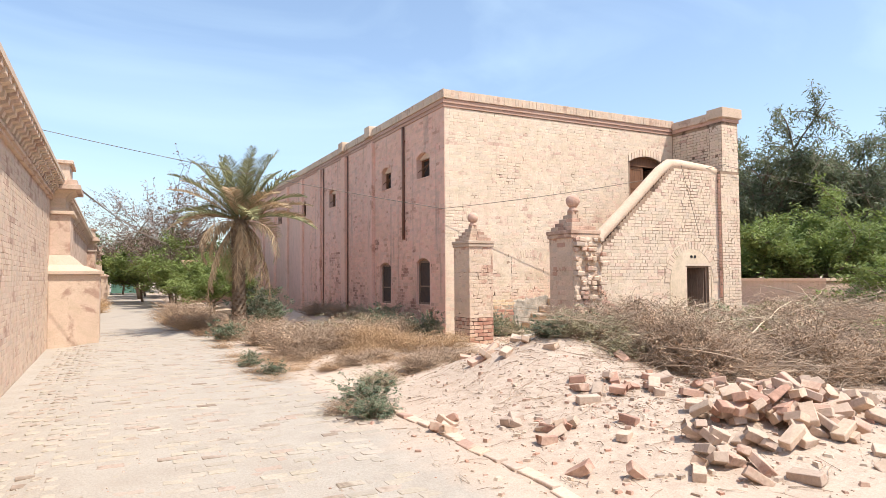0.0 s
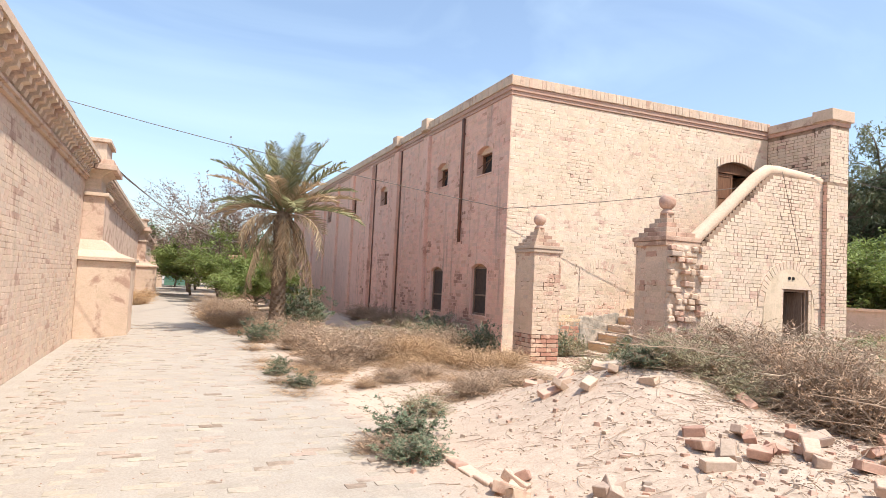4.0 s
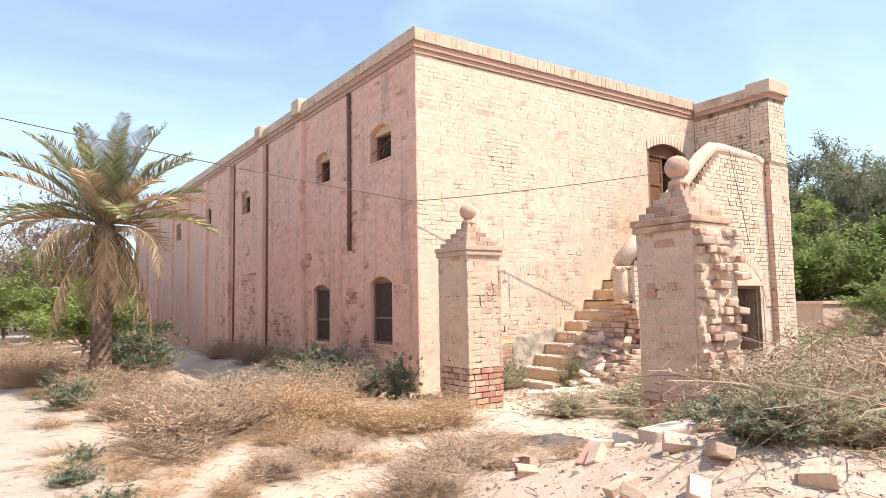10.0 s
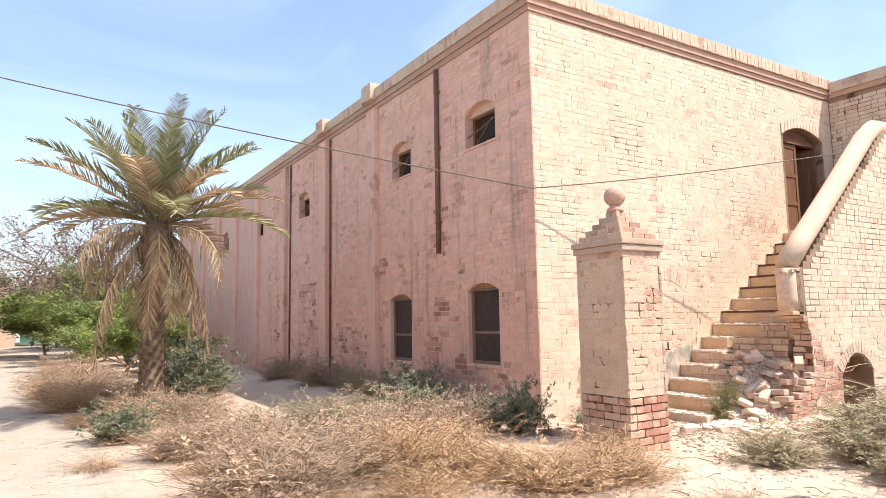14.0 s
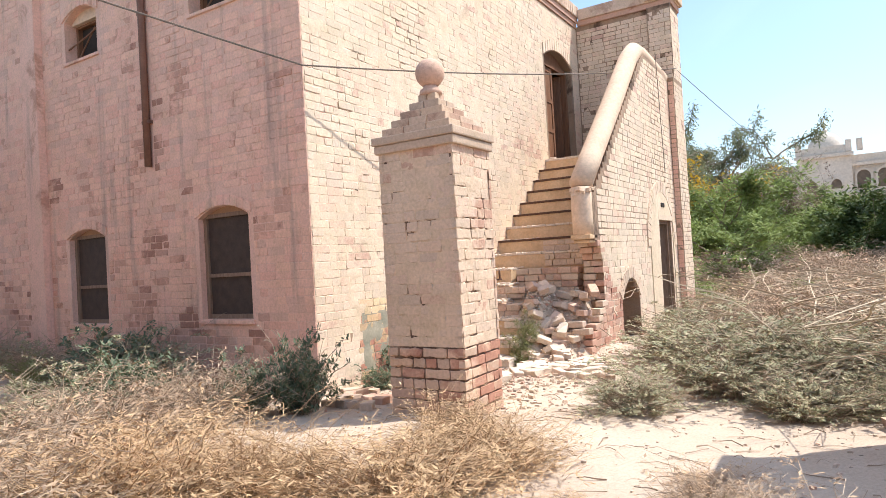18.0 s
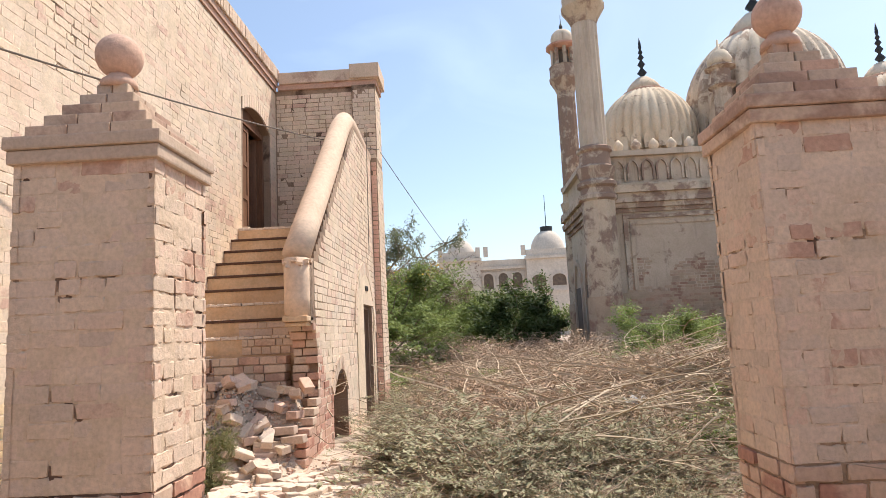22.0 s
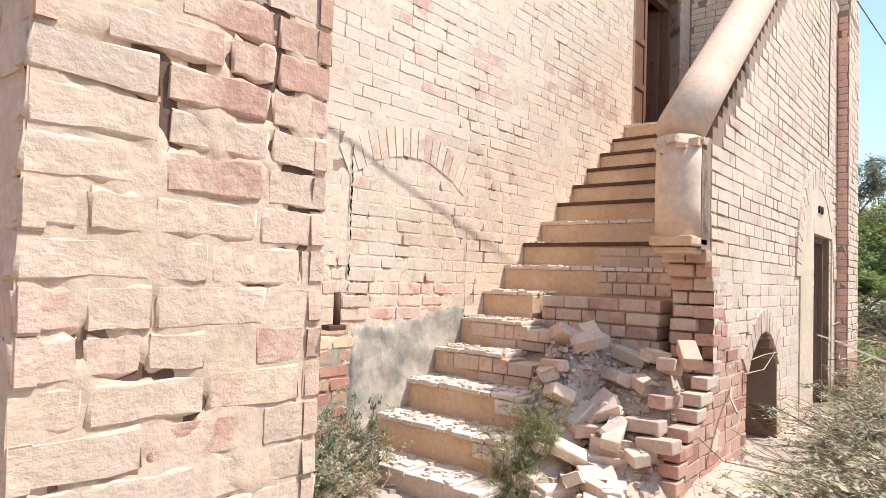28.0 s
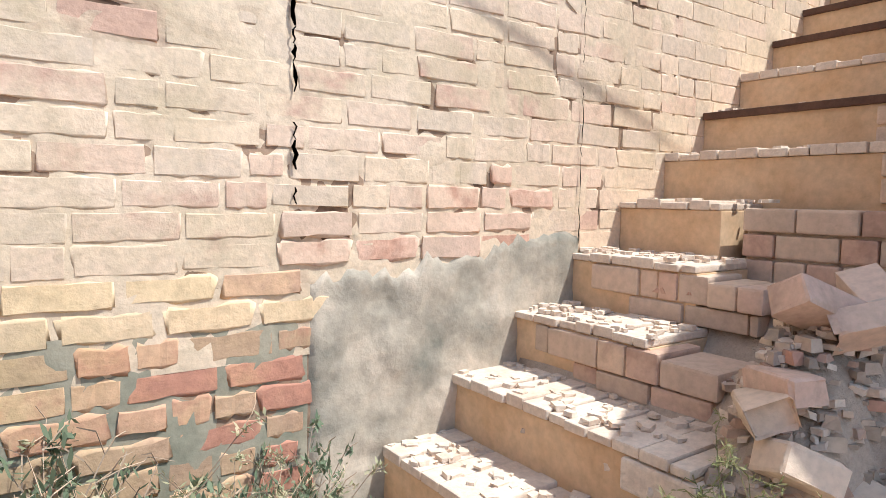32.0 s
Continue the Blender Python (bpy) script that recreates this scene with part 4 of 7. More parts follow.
    pts = [(xa - 0.02, yc, za + 0.1), (xa + 0.4, yc, za + 0.47), (4.6, yc, 3.46), (5.7, yc, 4.42), (6.05, yc, 4.64), (6.4, yc, 4.66),
           (7.3, yc, 4.6), (WX0 - 0.065, yc, 4.55)]
    tube(bm, pts, 0.15, n=16)
    part("coping", bm, M_PLASTER, w, "rounded cream plaster coping", smooth=True)
    bm = bmesh.new()
    tube(bm, [(3.17, yc, 1.6), (3.165, yc, 1.8), (3.16, yc, 2.0), (3.17, yc, 2.2)], 0.132, n=18)
    part("newel", bm, M_PLASTER, w, "round plaster end of the coping, cracked", smooth=True)
    part("newel_base", boxes((3.08, 3.3, SY1 + 0.02, SY0 - 0.02, 1.5, 1.54), (3.04, 3.32, SY1 + 0.0, SY0 - 0.0, 1.545, 1.605), bevel=0.015), M_OCHRE, w)
    bm = bmesh.new()
    for i in range(9):
        aa = 1.2 + 4.0 * i / 8
        add_box(bm, *(lambda px, py, pz, s: (px - s, px + s, py - s, py + s, pz - s * 0.6, pz + s * 0.6))(
            3.165 + 0.125 * math.cos(aa), yc + 0.125 * math.sin(aa), 2.14 + rnd.uniform(-0.04, 0.05), rnd.uniform(0.02, 0.034)), jit=0.012)
    part("broken_patch", bm, M_PILLAR, w, "broken brick showing through the plaster")
    # ground door
    d = tagged(new("door_2"), "dark wooden plank door in the stair wall, ajar", "door", kind="structure")
    part("door_frame", boxes((6.54, 6.6, SY1 + 0.05, SY1 + 0.13, 0.08, 1.86), (7.32, 7.38, SY1 + 0.05, SY1 + 0.13, 0.08, 1.86),
                             (6.6, 7.32, SY1 + 0.05, SY1 + 0.13, 1.8, 1.86)), M_FRAME, d)
    lf = part("door_leaf", boxes(*[(0.0, 0.035, -i * 0.17 - 0.165, -i * 0.17, 0.1, 1.79) for i in range(4)]), M_FRAME, d)
    lf.location, lf.rotation_euler = (7.3, SY1 + 0.1, 0), (0, 0, radians(-160))
    part("lintel", boxes((6.46, 7.46, SY1 - 0.02, SY1 + 0.1, 1.864, 1.95)), M_SOUTH, d)
    # closed arch round the door: plastered field and a ring of brick ends
    n, cx, half, zs, rise = 20, 6.72, 0.84, 1.42, 0.92
    top = [(cx - half + 2 * half * i / n, zs + rise * math.sqrt(max(0.0, 1 - (2 * i / n - 1) ** 2))) for i in range(n + 1)]
    bm = bmesh.new()
    for (xa2, za2), (xb2, zb2) in zip(top, top[1:]):
        mid = (xa2 + xb2) / 2
        lo = 1.95 if 6.46 < mid < 7.46 else 0.12
        if min(za2, zb2) > lo + 0.02:
            vs = [(xa2, lo), (xb2, lo), (xb2, zb2), (xa2, za2)]
            f = [bm.verts.new((x, SY1 - 0.017 - 0.004 * noise.noise(Vector((x * 3, z * 3, 1))), z)) for x, z in vs]
            g = [bm.verts.new((x, SY1 + 0.01, z)) for x, z in vs]
            bm.faces.new(f)
            for i in range(4):
                bm.faces.new((f[i], f[(i + 1) % 4], g[(i + 1) % 4], g[i]))
    part("plaster_field", bm, M_SKIN, w, "smooth lime plaster filling the closed arch")
    for i in range(26):
        a0, a1 = math.pi * (i + 0.06) / 26, math.pi * (i + 0.94) / 26
        q = [(cx + (half + r) * math.cos(a), zs + (rise + r) * math.sin(a)) for a, r in ((a0, 0.0), (a1, 0.0), (a1, 0.19), (a0, 0.19))]
        bm = bmesh.new()
        f = [bm.verts.new((x, SY1 - 0.02 - rnd.uniform(0, 0.006), z)) for x, z in q]
        g = [bm.verts.new((x, SY1 + 0.02, z)) for x, z in q]
        bm.faces.new(f)
        for k2 in range(4):
            bm.faces.new((f[k2], f[(k2 + 1) % 4], g[(k2 + 1) % 4], g[k2]))
        part("arch_brick", bm, M_SOUTH, w)
    # ring of the small arched hole
    for i in range(13):
        q = []
        for f0, r in (((i + 0.06) / 13, 0.0), ((i + 0.94) / 13, 0.0), ((i + 0.94) / 13, 1.0), ((i + 0.06) / 13, 1.0)):
            t2 = 2 * f0 - 1
            q.append((4.63 + (0.46 + 0.12 * r) * t2, 0.98 - 0.29 * t2 * t2 + 0.17 * r * (1 - 0.3 * abs(t2))))
        bm = bmesh.new()
        f = [bm.verts.new((x, SY1 - 0.018 - rnd.uniform(0, 0.008), z)) for x, z in q]
        g = [bm.verts.new((x, SY1 + 0.1, z)) for x, z in q]
        bm.faces.new(f)
        for k2 in range(4):
            bm.faces.new((f[k2], f[(k2 + 1) % 4], g[(k2 + 1) % 4], g[k2]))
        part("arch_brick", bm, M_SOUTH if i > 4 else M_CORE, w)
    # two small vent holes over the door
    for x in (6.7, 6.83):
        vent = lathe([(0.04, 0.0), (0.04, 0.02)], 12)
        ob = part("vent_pipe", vent, M_BLACK, d)
        ob.location, ob.rotation_euler = (x, SY1 - 0.016, 2.12), (radians(90), 0, 0)
    # dark fill behind the openings, its near-black colour painted for shade
    part("room_shade_fill", boxes((7.9, 7.98, SY0, -0.01, 0, 2.9), (6.36, 6.4, SY0, -0.01, 0, 2.6)), M_DARK, w)
    return w


build_stair_wall()


# ---- gate pillars ----
def build_pillar(cx, cy, wx, wy, z0, broken, seed):
    """A square brick gate pillar with a stepped cap and a ball on a neck. cx, cy: middle; wx, wy: half widths."""
    rnd = random.Random(seed)
    lab = ("brick gate pillar with stepped cap and ball finial, its outer side torn open" if broken else
           "lime-washed brick gate pillar with stepped cap and ball finial")
    p = thing("gate_pillar", lab, "gate pillar", (cx, cy, z0), group="gate pillars")
    zt = 2.32
    shaft = part("shaft", boxes((cx - wx + 0.02, cx + wx - 0.02, cy - wy + 0.02, cy + wy - 0.02, z0 - 0.3, zt)), M_PILLAR_CORE, p)
    ch = 0.0845
    faces = {"west": (lambda u, v, d: (cx - wx + 0.02 - d, cy - u, v), wy), "south": (lambda u, v, d: (cx + u, cy - wy + 0.02 - d, v), wx),
             "north": (lambda u, v, d: (cx - u, cy + wy - 0.02 + d, v), wx), "east": (lambda u, v, d: (cx + wx - 0.02 + d, cy + u, v), wy)}
    for nm, (fn, half) in faces.items():
        lay = course_layout(-half + 0.004, half - 0.004, z0 - 0.1, zt, 0.235, ch, 0.007 if nm == "south" else 0.006, rnd, header=0.35)
        pick = (lambda u, v: True) if nm in (("west", "south") if not broken else ("west", "north")) else None
        rough = broken and nm == "south"
        if rough:
            continue
        upper = [q for q in lay if q[1] > z0 + 0.6]
        for hu, hv in ((-0.25, 2.03), (0.16, 2.05)) if nm == "west" else ((0.1, 1.2), (-0.2, 1.75)):
            upper.remove(min(upper, key=lambda q: abs(q[0] - hu) + 2 * abs(q[1] - hv) + 3 * max(0.0, q[2] - 0.13)))
        if nm in (("west", "south") if not broken else ("west", "north")):
            mortar_skin("lime_mortar", -half + 0.012, half - 0.012, z0 + 0.58, zt, 0.0105 if nm == "south" else 0.0125, fn, shaft, M_SKIN_P, 0.008, 0.02, recess=0.0012, shut=0.55 if nm == "south" else 0.75,
                        loose=(lambda u, v: 0.5 * smooth01(-0.1, 0.25, u) * smooth01(1.15, 1.45, v) - 0.12) if nm == "south" else None)
        lower = [(u, v, lu - 0.007, lv - 0.007) for u, v, lu, lv in lay if v <= z0 + 0.6]
        worn_side = nm == "south"
        brick_face("pillar_" + nm, upper, fn, M_PILLAR, shaft, 0.03, 0.008, 0.0035 if worn_side else 0.003, 0.0085 if worn_side else 0.0065, pick=pick, seed=seed + len(nm), skip=0.005 if worn_side else 0.01)
        brick_face("plinth_" + nm, lower, fn, M_PLINTH, shaft, 0.04, 0.02, 0.004, 0.011, pick=pick, seed=seed + 7 + len(nm))
    if broken:
        # torn side: lumpy mortar with rough brick ends at many depths
        nx, nz = 26, 90
        verts = []
        for q in range(nz + 1):
            for k in range(nx + 1):
                x, z = cx - wx + 0.02 + (2 * wx - 0.03) * k / nx, z0 - 0.15 + (zt - z0 + 0.14) * q / nz
                lump = 0.05 * noise.noise(Vector((x * 5, z * 6, 2))) + 0.03 * noise.noise(Vector((x * 14, z * 17, 5)))
                verts.append((x, cy - wy - 0.03 - lump - 0.06 * smooth01(cx - 0.1, cx + 0.25, x) if 0 < k < nx else cy - wy + 0.03, z))
        fc = [(q * (nx + 1) + k, q * (nx + 1) + k + 1, (q + 1) * (nx + 1) + k + 1, (q + 1) * (nx + 1) + k) for q in range(nz) for k in range(nx)]
        flat("torn_core", verts, fc, M_SKIN_P, shaft, "rough mortar where the outer bricks have fallen", smooth=True)
        for k in range(int((zt - z0 + 0.1) / ch)):
            x = cx - wx + 0.03
            v = z0 - 0.1 + k * ch
            while x < cx + wx - 0.06:
                w = rnd.choice([0.08, 0.11, 0.11, 0.17])
                if rnd.random() < 0.7:
                    o = rnd.uniform(0.0, 0.09) + 0.06 * smooth01(cx - 0.1, cx + 0.25, x)
                    hh = ch * rnd.uniform(0.7, 1.0) / 2
                    q = part("brick", boxes((-w / 2, w / 2, -0.06, 0.06, -hh, hh), bevel=0.014), rnd.choice([M_PILLAR, M_CORE, M_PILLAR]), shaft)
                    q.matrix_basis = pose(x + w / 2, cy - wy + 0.03 - o, v + ch / 2, rnd.uniform(-9, 9), rnd.uniform(-7, 7), rnd.uniform(-14, 14))
                x += w + rnd.uniform(0.005, 0.03)
    cap = part("cap", boxes((cx - wx - 0.015, cx + wx + 0.015, cy - wy - 0.015, cy + wy + 0.015, zt - 0.03, zt + 0.04), bevel=0.012), M_CAPS, p, "stepped brick cap")
    part("cap_slab", boxes((cx - wx - 0.03, cx + wx + 0.022, cy - wy - 0.03, cy + wy + 0.03, zt + 0.042, zt + 0.11), bevel=0.012), M_CAPS, cap)
    z = zt + 0.112
    for k in range(5):
        f = 1 - 0.165 * (k + 0.6)
        a, b = wx * f, wy * f
        n = max(2, round(2 * a / 0.2))
        m2 = max(2, round(2 * b / 0.2))
        for i in range(n):
            for j in range(m2):
                if 0 < i < n - 1 and 0 < j < m2 - 1:
                    continue
                x0, y0 = cx - a + 2 * a * i / n, cy - b + 2 * b * j / m2
                part("brick", boxes((x0, x0 + 2 * a / n - 0.006, y0, y0 + 2 * b / m2 - 0.006, z, z + 0.068), bevel=0.009), M_CAPS, cap)
        part("cap_fill", boxes((cx - a + 0.01, cx + a - 0.01, cy - b + 0.01, cy + b - 0.01, z, z + 0.064)), M_PILLAR_CORE, cap)
        z += 0.072
    if not broken:
        hg = part("hinge_pin", lathe([(0.0085, 1.2), (0.0085, 1.274)], 8, cx + wx + 0.02, cy - wy - 0.006), M_NOSING, p, "rusty iron gate hinge pin", smooth=True)
        part("hinge_plate", boxes((cx + wx - 0.01, cx + wx + 0.042, cy - wy - 0.016, cy - wy + 0.012, 1.187, 1.2), bevel=0.003), M_NOSING, hg)
    prof = [(0.1, z - 0.01), (0.095, z + 0.03), (0.062, z + 0.06), (0.06, z + 0.075)]
    R = 0.125
    for i in range(1, 12):
        a = math.pi * (-0.5 + i / 12)
        prof.append((max(0.02, R * math.cos(a)), z + 0.075 + R + R * math.sin(a) - 0.02))
    part("ball_finial", lathe(prof, 20, cx, cy, wobble=0.01), M_BALL, p, "round terracotta-coloured ball on a neck", smooth=True)
    return p


build_pillar(-0.06, -1.52, 0.318, 0.37, 0.12, False, 40)
build_pillar(-0.05, -5.13, 0.305, 0.335, 0.12, True, 50)


# ---- lane wall ----
LX = -8.87


def build_lane_wall():
    w = part("wall_lane", boxes((LX - 0.5, LX, -40, 64, -0.5, 3.65)), M_LANE)
    tagged(w, "long tan lime-washed brick boundary wall with buttresses", "wall", kind="structure")
    part("string_course", boxes((LX - 0.4, LX + 0.06, -40, 64, 3.652, 3.71), (LX - 0.4, LX + 0.1, -40, 64, 3.712, 3.76)), M_LANE, w)
    part("frieze", boxes((LX - 0.5, LX + 0.03, -40, 64, 3.762, 4.11)), M_LANE, w)
    part("coping", boxes((LX - 0.55, LX + 0.33, -40, 64, 4.112, 4.2), (LX - 0.55, LX + 0.27, -40, 64, 4.202, 4.31)), M_LANE, w)
    shape = None
    y = -14.0
    while y < 46:
        if shape is None:
            bm = bmesh.new()
            prof = [(0.0, 0.0), (0.07, 0.0), (0.1, 0.08), (0.18, 0.11), (0.19, 0.19), (0.28, 0.22), (0.28, 0.31), (0.0, 0.31)]
            s0 = [bm.verts.new((u, 0, v)) for u, v in prof]
            s1 = [bm.verts.new((u, 0.16, v)) for u, v in prof]
            bm.faces.new(list(reversed(s0)))
            bm.faces.new(s1)
            for i in range(len(prof)):
                k = (i + 1) % len(prof)
                bm.faces.new((s0[i], s0[k], s1[k], s1[i]))
            ob = part("corbel", bm, M_LANE, w)
            shape = ob.data
        else:
            ob = new("corbel", shape)
            ob.parent = w
        ob.location = (LX + 0.031, y, 3.8)
        y += 0.34
    for yb in (-22.0, 4.4, 30.0, 55.0):
        b = part("buttress", boxes((LX + 0.001, LX + 1.14, yb, yb + 1.75, -0.4, 1.74), bevel=0.02), M_LANE, w)
        part("ledge", boxes((LX + 0.001, LX + 1.22, yb - 0.08, yb + 1.83, 1.742, 1.83), bevel=0.012), M_LANE, b)
        bm = bmesh.new()
        lo = [(LX, yb - 0.05), (LX + 1.17, yb - 0.05), (LX + 1.17, yb + 1.8), (LX, yb + 1.8)]
        me = [(LX, yb + 0.1), (LX + 0.72, yb + 0.1), (LX + 0.72, yb + 1.65), (LX, yb + 1.65)]
        hi = [(LX, yb + 0.2), (LX + 0.46, yb + 0.2), (LX + 0.46, yb + 1.55), (LX, yb + 1.55)]
        rows = [[bm.verts.new((*p, z)) for p in q] for q, z in ((lo, 1.832), (me, 1.99), (hi, 2.24))]
        bm.faces.new(rows[2])
        for a, c in zip(rows, rows[1:]):
            for i in range(4):
                j = (i + 1) % 4
                bm.faces.new((a[i], a[j], c[j], c[i]))
        part("weathering", bm, M_LANE, b)
        part("upper_shaft", boxes((LX + 0.001, LX + 0.46, yb + 0.2, yb + 1.55, 2.24, 3.27), bevel=0.01), M_LANE, b)
        part("neck_moulding", boxes((LX + 0.001, LX + 0.54, yb + 0.12, yb + 1.63, 3.272, 3.36), bevel=0.015), M_LANE, b)
        bm = bmesh.new()
        rows = [[bm.verts.new((*p, z)) for p in ((LX, yb + 0.22 + o), (LX + 0.44 - o, yb + 0.22 + o), (LX + 0.44 - o, yb + 1.53 - o), (LX, yb + 1.53 - o))]
                for o, z in ((0.0, 3.362), (0.09, 3.46), (0.11, 3.7), (0.02, 3.82), (-0.12, 3.9))]
        bm.faces.new(rows[-1])
        for a, c in zip(rows, rows[1:]):
            for i in range(4):
                j = (i + 1) % 4
                bm.faces.new((a[i], a[j], c[j], c[i]))
        part("capital", bm, M_LANE, b)
        part("cap_slab", boxes((LX + 0.001, LX + 0.68, yb - 0.04, yb + 1.79, 3.904, 4.03), (LX + 0.001, LX + 0.6, yb + 0.04, yb + 1.71, 4.032, 4.16), bevel=0.012), M_LANE, b)
        part("cap_block", boxes((LX - 0.3, LX + 0.42, yb + 0.22, yb + 1.53, 4.165, 4.58), bevel=0.015), M_LANE, b)
        part("cap_top", boxes((LX - 0.35, LX + 0.5, yb + 0.14, yb + 1.61, 4.582, 4.67), bevel=0.012), M_LANE, b)
    rnd = random.Random(77)
    lay = course_layout(-11.5, 4.35, -0.1, 3.62, 0.25, 0.085, 0.007, rnd)
    brick_face("lane_wall", lay, lambda u, v, d: (LX + d, u, v), M_LANE_J, w, 0.02, 0.004, 0.0025, 0.0045, pick=lambda u, v: -7.5 < u < -3.5 and 0.3 < v < 2.2, material_piece=M_LANE, seed=78)
    return w


build_lane_wall()
# ---- plants ----
def strip_tubes(paths, r0, r1):
    """Thin three-sided stems along many point lists."""
    verts, faces = [], []
    for pts, ra in paths:
        n0, m = len(verts), len(pts)
        for i, p in enumerate(pts):
            a, b = pts[max(0, i - 1)], pts[min(m - 1, i + 1)]
            d = (b[0] - a[0], b[1] - a[1], b[2] - a[2])
            ln = math.sqrt(d[0] ** 2 + d[1] ** 2 + d[2] ** 2) or 1
            d = (d[0] / ln, d[1] / ln, d[2] / ln)
            u = (d[1] + 0.001, -d[0], 0.0) if abs(d[2]) < 0.95 else (1.0, 0.0, 0.0)
            lu = math.sqrt(u[0] ** 2 + u[1] ** 2) or 1
            u = (u[0] / lu, u[1] / lu, 0.0)
            w = (d[1] * u[2] - d[2] * u[1], d[2] * u[0] - d[0] * u[2], d[0] * u[1] - d[1] * u[0])
            r = ra * (r0 + (r1 - r0) * i / max(1, m - 1))
            for k in range(3):
                c, s = math.cos(2.0944 * k) * r, math.sin(2.0944 * k) * r
                verts.append((p[0] + u[0] * c + w[0] * s, p[1] + u[1] * c + w[1] * s, p[2] + u[2] * c + w[2] * s))
        for i in range(m - 1):
            for k in range(3):
                a, b = n0 + i * 3 + k, n0 + i * 3 + (k + 1) % 3
                faces.append((a, b, b + 3, a + 3))
    return verts, faces


def leaf_cards(spots, size, rnd, slim=0.4, droop=0.0):
    """One small folded leaf at each spot."""
    verts, faces = [], []
    for x, y, z in spots:
        s = size * rnd.uniform(0.6, 1.35)
        a, e = rnd.uniform(0, 6.283), rnd.uniform(-0.6, 0.9) - droop
        dx, dy, dz = math.cos(a) * math.cos(e) * s, math.sin(a) * math.cos(e) * s, math.sin(e) * s
        b = a + 1.5708
        t = rnd.uniform(-0.7, 0.7)
        wx, wy, wz = math.cos(b) * s * slim * 0.5, math.sin(b) * s * slim * 0.5, t * s * slim * 0.5
        n = len(verts)
        verts += [(x, y, z), (x + dx * 0.5 + wx, y + dy * 0.5 + wy, z + dz * 0.5 + wz), (x + dx, y + dy, z + dz),
                  (x + dx * 0.5 - wx, y + dy * 0.5 - wy, z + dz * 0.5 - wz)]
        faces.append((n, n + 1, n + 2, n + 3))
    return verts, faces


def make_bush(name, label, category, seed, stems, leaves, leaf_size, m_leaf, m_twig, upright=0.5, slim=0.4, stem_r=0.006, group="", leafy_part=0.55):
    """A bush of radius 1 and height 1 round the origin: bent stems with side twigs, and leaves in sprigs on a part of the twigs."""
    rnd = random.Random(seed)
    paths, tips = [], []
    lumps = [(rnd.uniform(0, 6.283), rnd.uniform(0.6, 1.15)) for _ in range(7)]
    for _ in range(stems):
        a = rnd.uniform(0, 6.283)
        near = min(lumps, key=lambda q: abs(math.atan2(math.sin(a - q[0]), math.cos(a - q[0]))))
        reach = rnd.uniform(0.2, 1.0) * near[1]
        top = rnd.uniform(0.4, 1.05) * (1.0 - 0.45 * reach ** 2) * (0.5 + 0.5 * near[1]) if rnd.random() < 0.92 else rnd.uniform(0.8, 1.25)
        bx, by = rnd.uniform(-0.4, 0.4), rnd.uniform(-0.4, 0.4)
        p = []
        for i in range(5):
            f = i / 4
            bend = f ** (1.0 + upright)
            p.append((bx + math.cos(a) * reach * bend + rnd.uniform(-0.05, 0.05), by + math.sin(a) * reach * bend + rnd.uniform(-0.05, 0.05),
                      -0.05 + top * (f ** 0.75) + rnd.uniform(-0.03, 0.03)))
        paths.append((p, rnd.uniform(0.7, 1.4)))
        for _ in range(4):
            i = rnd.randint(1, 4)
            q = p[i]
            b = a + rnd.uniform(-1.8, 1.8)
            ln = rnd.uniform(0.12, 0.36)
            e = rnd.uniform(-0.3, 1.0)
            s = [q, (q[0] + math.cos(b) * ln * 0.5, q[1] + math.sin(b) * ln * 0.5, q[2] + ln * 0.35 * e + 0.02),
                 (q[0] + math.cos(b + 0.4) * ln, q[1] + math.sin(b + 0.4) * ln, q[2] + ln * 0.6 * e)]
            paths.append((s, 0.6))
            if rnd.random() < leafy_part:
                tips.append(s)
        if rnd.random() < leafy_part * 0.6:
            tips.append(p[2:])
    v, f = strip_tubes(paths, stem_r, stem_r * 0.4)
    top_ob = thing(name, label, category, group=group)
    flat("branchwork", v, f, m_twig, top_ob)
    if leaves:
        spots = []
        for _ in range(leaves):
            s = rnd.choice(tips)
            i = rnd.randint(0, len(s) - 2)
            t = rnd.random()
            spots.append(tuple(s[i][k] * (1 - t) + s[i + 1][k] * t + rnd.uniform(-0.02, 0.02) for k in range(3)))
        v, f = leaf_cards(spots, leaf_size, rnd, slim)
        flat("foliage", v, f, m_leaf, top_ob)
    return top_ob


def set_at(ob, x, y, rad, high, turn, sink=0.03):
    return pose(x, y, ground_z(x, y) - sink, 0, 0, turn) @ Matrix.Diagonal((rad, rad, high, 1))


def spread(protos, rows, seed):
    """Copies of the prototypes at rows of x, y, radius, height; the first row of each prototype takes the prototype itself."""
    rnd = random.Random(seed)
    used = set()
    for x, y, rad, high in rows:
        p = rnd.choice(protos)
        m = set_at(p, x, y, rad, high, rnd.uniform(0, 360))
        if p.name in used:
            c = copy_thing(p, m)
            c.matrix_basis = m
        else:
            used.add(p.name)
            p.matrix_basis = m
    for p in protos:
        if p.name not in used:
            for c in list(p.children):
                bpy.data.objects.remove(c)
            bpy.data.objects.remove(p)


def scatter_rows(x0, x1, y0, y1, n, rad, high, seed):
    r = random.Random(seed)
    return [(r.uniform(x0, x1), r.uniform(y0, y1), r.uniform(*rad), r.uniform(*high)) for _ in range(n)]


